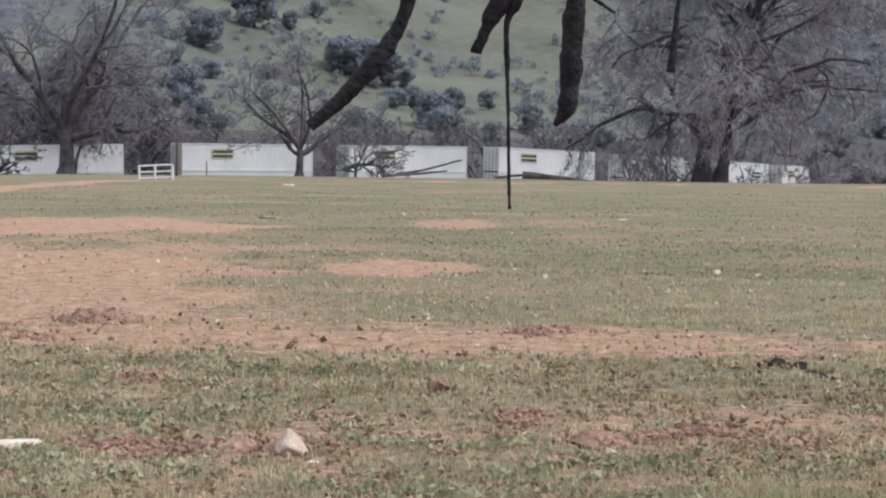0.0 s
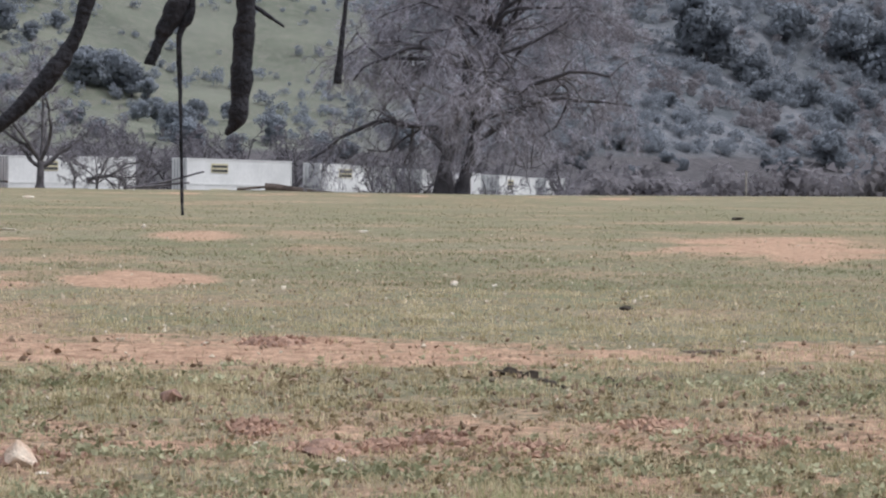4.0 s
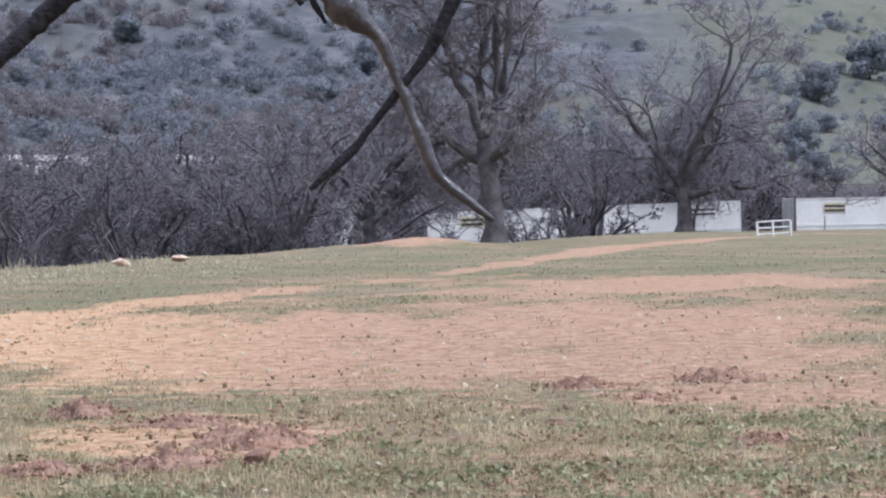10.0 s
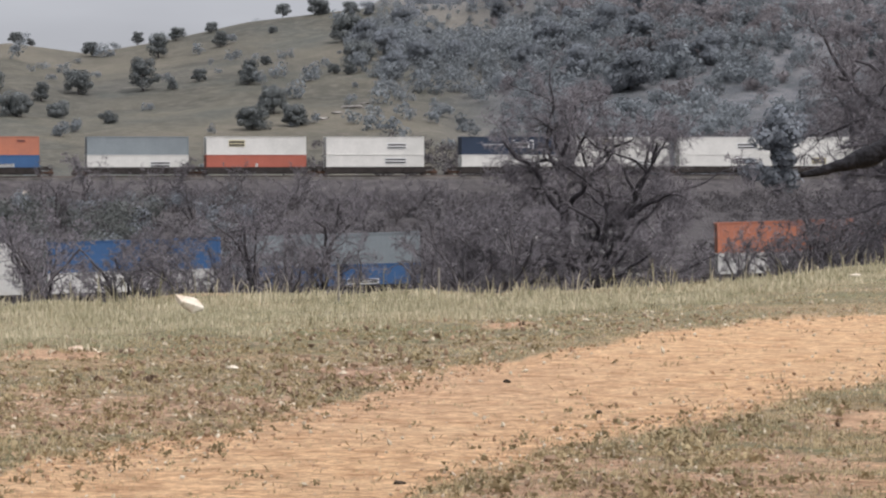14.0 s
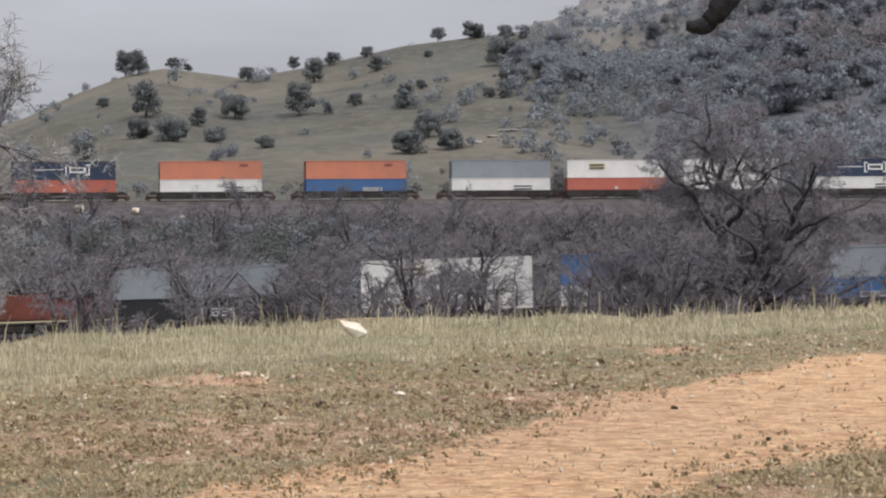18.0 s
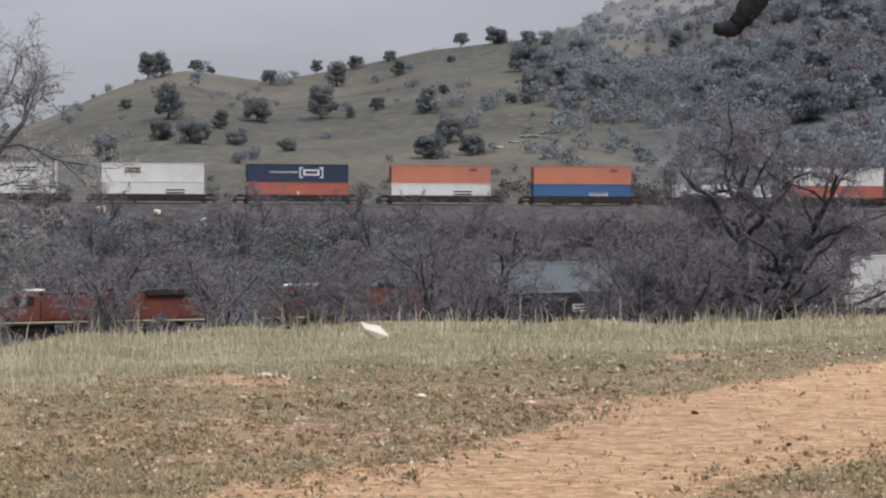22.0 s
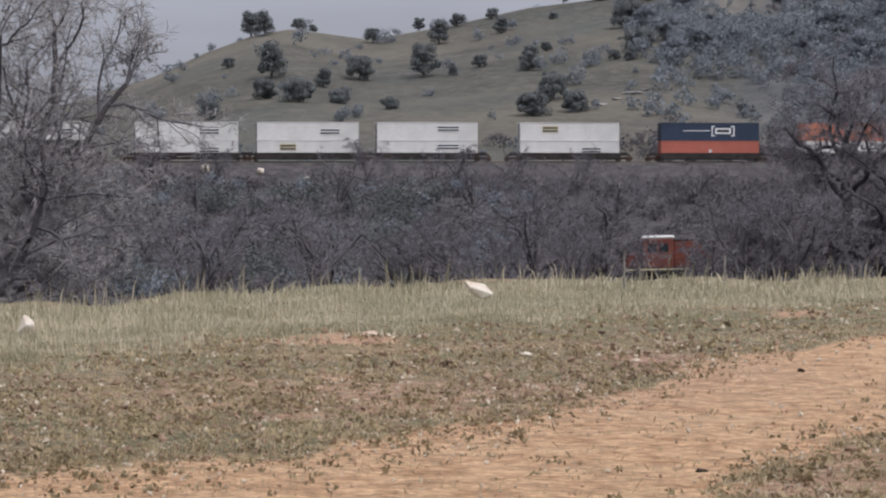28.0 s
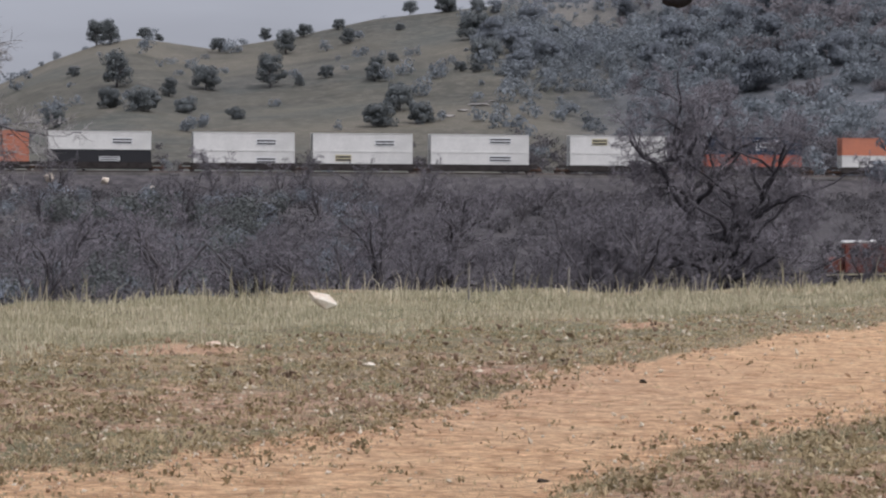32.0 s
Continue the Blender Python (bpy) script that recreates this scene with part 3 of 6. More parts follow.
# ---- ground: one sheet to the horizon ----
def build_ground():
    az = np.concatenate([np.arange(-180, -62, 5.0), np.arange(-62, -47, 0.4), np.arange(-47, 15.5, 0.13), np.arange(15.5, 24, 0.4), np.arange(24, 180.1, 5.0)])
    r = np.concatenate([[0.05, 1, 3, 5, 7, 8.5], np.exp(np.arange(np.log(9.5), np.log(30), 0.0075)), np.exp(np.arange(np.log(30), np.log(270), 0.012)),
                        np.arange(270, 480, 3.0), np.arange(480, 1000, 9.0), np.arange(1000, 2000, 30.0), [2200, 2600, 3200, 4200]])
    A, R = np.meshgrid(az, r, indexing="ij")
    X, Y = R * np.sin(np.radians(A)), R * np.cos(np.radians(A))
    Z = land(X, Y)
    na, nr = A.shape
    i, j = np.meshgrid(np.arange(na - 1), np.arange(nr - 1), indexing="ij")
    q = np.stack([i * nr + j, (i + 1) * nr + j, (i + 1) * nr + j + 1, i * nr + j + 1], -1).reshape(-1, 4)[:, ::-1]
    bare, red = dirt_mask(X, Y)
    near = np.exp(-((R - 18) / 30) ** 2)
    Z = Z + bare * near * (0.004 + 0.034 * step(-16, -9, A)) * fbm(X / 0.22, Y / 0.22, 3, 71)
    me = mesh_np("ground", np.stack([X, Y, Z], -1).reshape(-1, 3), q, ground_material(), smooth=True)
    w2 = X * NU[0] + Y * NU[1]
    rc = along(CREST, A)
    far = step(rc + 8, rc + 30, R)
    k = fbm(X / 60, Y / 60, 4, 83)
    brush = np.clip(step(482, 470, w2) + step(-34, -26, A) * (0.5 + 0.8 * k) * step(0, -12, A) + step(4, 9, A) * (0.75 + 0.5 * k) + 0.25 * k, 0, 1)
    wild = fbm(X / 130, Y / 130, 5, 87)
    scree = np.clip(step(820, 1300, R + 380 * wild) * step(-36, -31, A) * np.maximum(step(-0.55, 0.15, wild + 0.5 * k), step(-25, -28, A) * step(900, 1050, R)), 0, 1) * step(16, 4, A) * (1 - 0.9 * step(-11, -7, A) * step(1050, 900, R))
    meadow = step(-11, -7, A) * step(6, 2, A)
    wood = step(474, 482, w2)
    brush = np.clip(brush + wood * step(-33, -29, A) * step(-7, -12, A) * (0.75 + 0.6 * k) + wood * step(2, 6, A), 0, 1)
    for name, val in (("dirt", bare), ("red", red), ("far", far), ("brush", brush), ("scree", scree), ("meadow", meadow), ("wood", wood)):
        me.attributes.new(name, "FLOAT", "POINT").data.foreach_set("value", val.ravel().astype(np.float32))
    tagged(new("ground", me), "dry grassy field with bare reddish soil, a dirt road and hills behind", "ground", kind="structure")


build_ground()


def ground_z(x, y):
    return float(land(np.array([x]), np.array([y]))[0])


def place(az, r, sink=0.0):
    p = polar(az, r)
    p.z = ground_z(p.x, p.y) - sink
    return p


# ---- railway lines ----
def build_line(name, at, s0, s1, pace):
    """Ballast bed, sleepers' shoulder and two rails along a line."""
    n = int((s1 - s0) / pace) + 1
    ss = [s0 + k * pace for k in range(n)]
    bed = [(-2.6, -0.75), (-1.7, -0.22), (1.7, -0.22), (2.6, -0.75)]
    verts, rails = [], [[], []]
    for s in ss:
        p, head = at(s)
        side = Vector((-math.sin(radians(head)), math.cos(radians(head)), 0))
        verts += [p + side * a + Vector((0, 0, b)) for a, b in bed]
        for k, off in enumerate((-0.7525, 0.7525)):
            rails[k] += [p + side * (off + dx) + Vector((0, 0, dz)) for dx, dz in ((-0.07, -0.2), (-0.035, 0.0), (0.035, 0.0), (0.07, -0.2))]
    quads = np.array([[4 * i + k, 4 * i + k + 1, 4 * i + k + 5, 4 * i + k + 4] for i in range(n - 1) for k in range(3)])
    line = thing(name, "railway track on a grey ballast bed", "railway track", kind="structure")
    link("ballast", mesh_np("ballast", np.array(verts), quads, M_BALLAST), line)
    for k in range(2):
        link("rail", mesh_np("rail", np.array(rails[k]), quads, M_RAIL), line)


build_line("railway_lower", on_lower, -290, 330, 5)
build_line("railway_upper", on_upper, -330, 420, 10)

# ---- containers, well cars, locomotives: built once, x along the train, base at z = 0 ----
CL, CW, CH = 16.15, 2.6, 2.89


def container(paint, label, sign, sign_mat=M_YELLOW, ink=M_INK):
    """A 16 m box: ribbed body, frame, door leaf pair with locking bars; sign gives where its panel of lettering bars sits."""
    ob = thing("container", label, "container", "containers on the train")
    xs, ys = [0.1], [0.0]
    for k in range(30):
        x = 0.4 + k * (CL - 0.8) / 29
        xs += [x - 0.11, x - 0.07, x + 0.07, x + 0.11]
        ys += [0.0, 0.003, 0.003, 0.0]
    xs, ys = np.array(xs + [CL - 0.1]), np.array(ys + [0.0])
    side = CW / 2 - 0.05 + ys
    loop = np.concatenate([np.stack([xs, -side], -1), np.stack([xs, side], -1)[::-1]])
    n = len(loop)
    verts = np.concatenate([np.c_[loop, np.full(n, 0.1)], np.c_[loop, np.full(n, CH - 0.03)]])
    q = np.stack([np.arange(n), (np.arange(n) + 1) % n, (np.arange(n) + 1) % n + n, np.arange(n) + n], -1)
    h = len(xs)
    lid = np.array([[a, a + 1, n - 2 - a, n - 1 - a] for a in range(h - 1)])
    link("body", mesh_np("body", verts, [q, lid + n, lid[:, ::-1]], paint), ob)
    bm = bmesh.new()
    for x in (0, CL - 0.16):
        for y in (-CW / 2, CW / 2 - 0.16):
            box(bm, x, y, 0, x + 0.16, y + 0.16, CH, 0.02)
    for y in (-CW / 2, CW / 2 - 0.1):
        box(bm, 0.16, y, 0, CL - 0.16, y + 0.1, 0.16)
        box(bm, 0.16, y, CH - 0.12, CL - 0.16, y + 0.1, CH)
    part("frame", bm, paint, ob)
    x0 = 0.03
    for y0 in (-CW / 2 + 0.17, 0.01):
        bm = box(bmesh.new(), x0, y0, 0.15, x0 + 0.06, y0 + CW / 2 - 0.18, CH - 0.14, 0.01)
        door = part("door", bm, paint, ob)
        for dy in (0.3, 0.85):
            part("locking_bar", rod(bmesh.new(), (x0 - 0.03, y0 + dy, 0.12), (x0 - 0.03, y0 + dy, CH - 0.1), 0.02, 6), M_STEEL, door)
    if sign:
        x, z, w, h = sign
        for y in (-CW / 2 - 0.012,):
            bm = box(bmesh.new(), x, y - 0.006, z, x + w, y + 0.006, z + h)
            panel = part("lettering_panel", bm, sign_mat, ob, "panel with a faded trade mark")
            for k in range(2):
                b = box(bmesh.new(), x + 0.1, y - 0.016, z + 0.1 + k * h * 0.45, x + w - 0.1, y - 0.008, z + 0.1 + k * h * 0.45 + h * 0.26)
                part("lettering_bar", b, ink, panel)
    return ob


def navy_container():
    ob = container(M_NAVY, "dark navy-blue steel container with a white bracket mark", None)
    y = -CW / 2 - 0.012
    for x0, x1 in ((8.3, 8.5), (11.9, 12.1)):
        part("bracket", box(bmesh.new(), x0, y - 0.01, 0.7, x1, y + 0.004, 2.4), M_PALE, ob)
        inner = x0 + 0.2 if x0 < 10 else x0 - 0.4
        for z in (0.7, 2.2):
            part("bracket_arm", box(bmesh.new(), inner, y - 0.01, z, inner + 0.4, y + 0.004, z + 0.2), M_PALE, ob)
    panel = part("lettering_panel", box(bmesh.new(), 8.9, y - 0.01, 1.1, 11.5, y + 0.004, 2.05), M_PALE, ob, "white panel with a trade mark")
    part("lettering_bar", box(bmesh.new(), 9.2, y - 0.02, 1.35, 11.2, y - 0.012, 1.8), M_INK, panel)
    part("lettering_line", box(bmesh.new(), 3.6, y - 0.01, 1.55, 8.0, y + 0.004, 1.68), M_PALE, ob)
    return ob


S1, S2, S3 = (3.6, 1.3, 2.6, 1.05), (10.0, 0.9, 3.2, 1.0), (9.6, 1.4, 3.6, 1.0)
KINDS = {
    "w": container(M_WHITE, "white steel container with a faded yellow lettering panel", S1, M_SIGN),
    "v": container(M_WHITE, "white steel container with a dark-lettered panel", S2, M_PALE),
    "x": container(M_WHITE, "white steel container with a pale panel near its end", S3, M_PALE),
    "o": container(M_ORANGE, "orange steel container with a small dark mark", (12.6, 2.0, 1.4, 0.36), M_RED),
    "r": container(M_RED, "faded red steel container", (7.9, 1.0, 0.4, 0.5), M_PALE),
    "b": container(M_BLUE, "blue steel container with a pale mark", (9.2, 1.0, 3.0, 0.5), M_PALE),
    "g": container(M_GREY, "plain grey steel container", None),
    "k": container(M_BLACKC, "black steel container with pale lettering bars", (8.0, 1.1, 3.2, 0.7), M_PALE),
    "n": navy_container(),
}


def well_car():
    """A well car: two deep side sills, end platforms, well floor, two bogies with wheels and couplers."""
    ob = thing("well_car", "dark brown steel well car carrying stacked containers", "rail car", "well cars of the train")
    for y in (-1.42, 1.34):
        bm = box(bmesh.new(), -0.2, y, 0.42, CL + 0.2, y + 0.08, 1.28)
        for k in range(11):
            x = 0.3 + k * (CL - 0.6) / 10
            box(bm, x - 0.06, y - 0.05 if y < 0 else y + 0.08, 0.42, x + 0.06, y if y < 0 else y + 0.13, 1.28)
        box(bm, -0.2, y - 0.05, 1.28, CL + 0.2, y + 0.13, 1.36)
        part("side_sill", bm, M_STEEL, ob)
    part("well_floor", box(bmesh.new(), 0, -1.34, 0.3, CL, 1.34, 0.42), M_STEEL, ob)
    for x0, x1 in ((-1.75, -0.2), (CL + 0.2, CL + 1.75)):
        bm = box(bmesh.new(), x0, -1.3, 0.95, x1, 1.3, 1.2, 0.03)
        box(bm, x0 + 0.3, -0.5, 1.2, x1 - 0.3, 0.5, 1.45, 0.03)
        part("end_platform", bm, M_STEEL, ob)
        xc = (x0 + x1) / 2
        bogie = part("bogie", box(bmesh.new(), xc - 1.2, -1.0, 0.35, xc + 1.2, 1.0, 0.7, 0.06), M_RUST, ob, "rusty two-axle bogie")
        for dx in (-0.88, 0.88):
            for y in (-0.75, 0.75):
                part("wheel", rod(bmesh.new(), (xc + dx, y - 0.06, 0.42), (xc + dx, y + 0.06, 0.42), 0.42, 16), M_RAIL, bogie)
    part("coupler", box(bmesh.new(), -2.1, -0.12, 0.8, -1.75, 0.12, 1.0, 0.02), M_RUST, ob)
    part("coupler", box(bmesh.new(), CL + 1.75, -0.12, 0.8, CL + 2.1, 0.12, 1.0, 0.02), M_RUST, ob)
    return ob


WELL = well_car()


def locomotive():
    """A road diesel: frame, long hood with roof gear, cab with windows and white roof, nose, tank, bogies, rails."""
    ob = thing("locomotive", "orange diesel locomotive with a black roof and white cab top", "locomotive", "locomotives of the train")
    L = 22.0
    part("frame", box(bmesh.new(), 0.4, -1.5, 1.2, L - 0.4, 1.5, 1.6, 0.04), M_STEEL, ob)
    part("stripe", box(bmesh.new(), 0.5, -1.515, 1.42, L - 0.5, -1.503, 1.56), M_SIGN, ob)
    hood = part("hood", box(bmesh.new(), 5.6, -1.05, 1.6, L - 0.9, 1.05, 4.1, 0.08), M_LOCO, ob)
    for k in range(9):
        x = 6.2 + k * 1.6
        part("hood_door", box(bmesh.new(), x, -1.075, 1.75, x + 1.3, -1.052, 3.7), M_LOCO, hood)
    part("roof", box(bmesh.new(), 5.6, -1.08, 4.1, L - 0.9, 1.08, 4.3, 0.06), M_STEEL, ob, "black roof")
    part("radiator", box(bmesh.new(), L - 6.2, -1.4, 3.75, L - 1.3, 1.4, 4.45, 0.1), M_STEEL, ob)
    part("exhaust", box(bmesh.new(), 11.5, -0.4, 4.3, 13, 0.4, 4.6, 0.05), M_STEEL, ob)
    cab = part("cab", box(bmesh.new(), 2.7, -1.5, 1.6, 5.6, 1.5, 4.35, 0.1), M_LOCO, ob)
    part("cab_roof", box(bmesh.new(), 2.6, -1.5, 4.35, 5.7, 1.5, 4.65, 0.12), M_WHITE, ob, "white cab roof")
    for x in (3.2, 4.3):
        part("window", box(bmesh.new(), x, -1.53, 3.1, x + 0.8, -1.505, 3.9), M_GLASS, cab)
    for y in (-1.2, 0.2):
        part("windscreen", box(bmesh.new(), 2.66, y, 3.2, 2.69, y + 1.0, 3.95), M_GLASS, cab)
    part("nose", box(bmesh.new(), 1.0, -1.0, 1.6, 2.7, 1.0, 3.1, 0.2), M_LOCO, ob)
    part("fuel_tank", box(bmesh.new(), 8, -1.45, 0.4, 14, 1.45, 1.2, 0.15), M_STEEL, ob)
    for xc in (4.2, L - 4.2):
        bogie = part("bogie", box(bmesh.new(), xc - 2.4, -1.15, 0.45, xc + 2.4, 1.15, 1.15, 0.08), M_STEEL, ob)
        for dx in (-1.9, 0, 1.9):
            for y in (-0.76, 0.76):
                part("wheel", rod(bmesh.new(), (xc + dx, y - 0.07, 0.53), (xc + dx, y + 0.07, 0.53), 0.53, 16), M_RAIL, bogie)
    for y in (-1.47, 1.47):
        bm = rod(bmesh.new(), (5.8, y, 2.55), (L - 0.6, y, 2.55), 0.025, 6)
        for k in range(9):
            rod(bm, (5.8 + k * 1.93, y, 1.6), (5.8 + k * 1.93, y, 2.55), 0.02, 6)
        part("handrail", bm, M_LOCO, ob)
    return ob


LOCO = locomotive()

# The cars, by where their rear end stands along the line at the start: (metres, top box, bottom box).
UPPER = [(-283, "w", "v"), (-260.4, "o", "o"), (-241.3, "v", "k"), (-218.5, "v", "v"), (-199.4, "v", "w"), (-180.3, "x", "x"), (-157.3, "w", "v"), (-134.3, "n", "r"),
         (-111.2, "o", "v"), (-88.0, "o", "b"), (-64.4, "g", "v"), (-45.4, "w", "r"), (-26.0, "v", "x"), (-3.6, "n", "v"), (15.6, "w", "v"), (33.5, "v", "x"), (53, "x", "w"),
         (73.5, "o", "w"), (96, "w", "v"), (115.3, "v", "r"), (134.6, "w", "w"), (157.5, "x", "v"), (176.8, "w", "w")]
LOWER = [(-191.9, "g", "k"), (-168.4, "w", "w"), (-149.6, "b", "v"), (-130.7, "g", "b"), (-107.5, "x", "w"), (-86.5, "o", "v"), (-67.0, "w", "v"), (-44.5, "w", "w"),
         (-25.1, "x", "v"), (-1.6, "w", "x"), (22.5, "w", "w"), (41.7, "x", "w"), (64.0, "w", "v"), (86.7, "v", "w"), (106.1, "o", "w"), (125.5, "w", "x"), (148.5, "w", "w"),
         (169.3, "w", "w"), (190.0, "w", "v"), (212, "w", "x"), (234, "v", "w"), (255.5, "w", "v")]
LOCOS = [-240.0, -213.8]
CAR_TIMES = [0, 2, 4, 6, 8, 10, 12, 14, 16, 18, 20, 22, 24, 26, 28, 30, 32]
CARS = []


def put_cars():
    used = set()

    def take(kind):
        base = KINDS[kind]
        if kind not in used:
            used.add(kind)
            return base
        return copy_thing(base, Matrix())

    first = True
    for cars, at in ((UPPER, on_upper), (LOWER, on_lower)):
        for s, top, bottom in cars:
            well = WELL if first else copy_thing(WELL, Matrix())
            first = False
            CARS.append((well, at, s, 0.0))
            CARS.append((take(bottom), at, s, 0.425))
            CARS.append((take(top), at, s, 0.43 + CH))
    CARS.append((LOCO, on_lower, LOCOS[0], 0.0))
    CARS.append((copy_thing(LOCO, Matrix()), on_lower, LOCOS[1], 0.0))


put_cars()


def car_pose(at, s, lift):
    """A car's pose with its two ends on the line."""
    a, _ = at(s)
    b, _ = at(s + CL)
    d = (b - a).normalized()
    head, rise = math.degrees(math.atan2(d.y, d.x)), math.degrees(math.asin(d.z))
    return Matrix.Translation(a) @ pose(0, 0, 0, 0, -rise, head) @ Matrix.Translation((0, 0, lift))


# ---- bare trees ----
def tubes(pts, rad, sides, ref=None):
    """Rings and faces for many poly-lines at once: pts (N, K, 3), rad (N, K)."""
    n, k, _ = pts.shape
    d = np.gradient(pts, axis=1)
    d /= np.linalg.norm(d, axis=-1, keepdims=True) + 1e-9
    ref = np.where(np.abs(d[..., 2:3]) > 0.9, [[[1.0, 0, 0]]], [[[0, 0, 1.0]]]) if ref is None else np.broadcast_to(ref, d.shape)
    u = np.cross(d, ref)
    u /= np.linalg.norm(u, axis=-1, keepdims=True) + 1e-9
    v = np.cross(d, u)
    ang = np.arange(sides) * 2 * np.pi / sides
    ring = pts[:, :, None] + rad[:, :, None, None] * (np.cos(ang)[:, None] * u[:, :, None] + np.sin(ang)[:, None] * v[:, :, None])
    verts = ring.reshape(-1, 3)
    i, j, m = np.meshgrid(np.arange(n), np.arange(k - 1), np.arange(sides), indexing="ij")
    base = (i * k + j) * sides
    nxt = (m + 1) % sides
    faces = np.stack([base + m, base + nxt, base + sides + nxt, base + sides + m], -1).reshape(-1, 4)
    return verts, faces


def grow(g, start, way, length, radius, k, wobble, bend, taper=0.45):
    """Poly-lines from starts: wobbling, bending up (bend > 0) or down."""
    n = len(start)
    pts = np.zeros((n, k, 3))
    pts[:, 0] = start
    d = way.copy()
    for a in range(1, k):
        d = d + g.normal(0, wobble, (n, 3))
        d[:, 2] += bend
        d /= np.linalg.norm(d, axis=1, keepdims=True)
        pts[:, a] = pts[:, a - 1] + d * (length / (k - 1))[:, None]
    rad = radius[:, None] * np.linspace(1, taper, k)[None]
    return pts, rad


def sprout(g, pts, rad, count, low, angle, ratio, thin, jitter=0.35):
    """Children along parents: starts, ways, lengths, radii."""
    n, k, _ = pts.shape
    par = np.repeat(np.arange(n), count)
    t = g.uniform(low, 1.0, len(par)) * (k - 1)
    t = np.where(g.random(len(par)) < 0.22, k - 1.001, t)
    i = np.minimum(t.astype(int), k - 2)
    f = (t - i)[:, None]
    st = pts[par, i] * (1 - f) + pts[par, i + 1] * f
    d = pts[par, i + 1] - pts[par, i]
    d /= np.linalg.norm(d, axis=1, keepdims=True) + 1e-9
    side = g.normal(0, 1, (len(par), 3))
    side -= (side * d).sum(1, keepdims=True) * d
    side /= np.linalg.norm(side, axis=1, keepdims=True) + 1e-9
    a = angle * (1 + g.normal(0, jitter, len(par)))[:, None]
    way = np.cos(a) * d + np.sin(a) * side
    ln = np.linalg.norm(np.diff(pts, axis=1), axis=2).sum(1)[par]
    length = ln * ratio * g.uniform(0.55, 1.25, len(par)) * (1.15 - 0.5 * t / (k - 1))
    r = (rad[par, i] * (1 - f[:, 0]) + rad[par, i + 1] * f[:, 0]) * thin
    return st, way, length, r


def ribbons(pts, rad, g):
    """Thin twigs: two-sided strips that end in a point."""
    n, k, _ = pts.shape
    d = pts[:, -1] - pts[:, 0]
    u = np.cross(d, g.normal(0, 1, (n, 3)))
    u /= np.linalg.norm(u, axis=1, keepdims=True) + 1e-9
    verts = np.concatenate([pts[:, :-1] - u[:, None] * rad[:, :-1, None], pts[:, :-1] + u[:, None] * rad[:, :-1, None], pts[:, -1:]], 1)
    base = np.arange(n)[:, None] * (2 * k - 1)
    quads = [base + np.array([[a, a + 1, k + a, k - 1 + a]]) for a in range(k - 2)]
    tips = base + np.array([[k - 2, 2 * k - 2, 2 * k - 3]])
    return verts.reshape(-1, 3), (np.concatenate(quads) if quads else np.zeros((0, 4), int)), tips


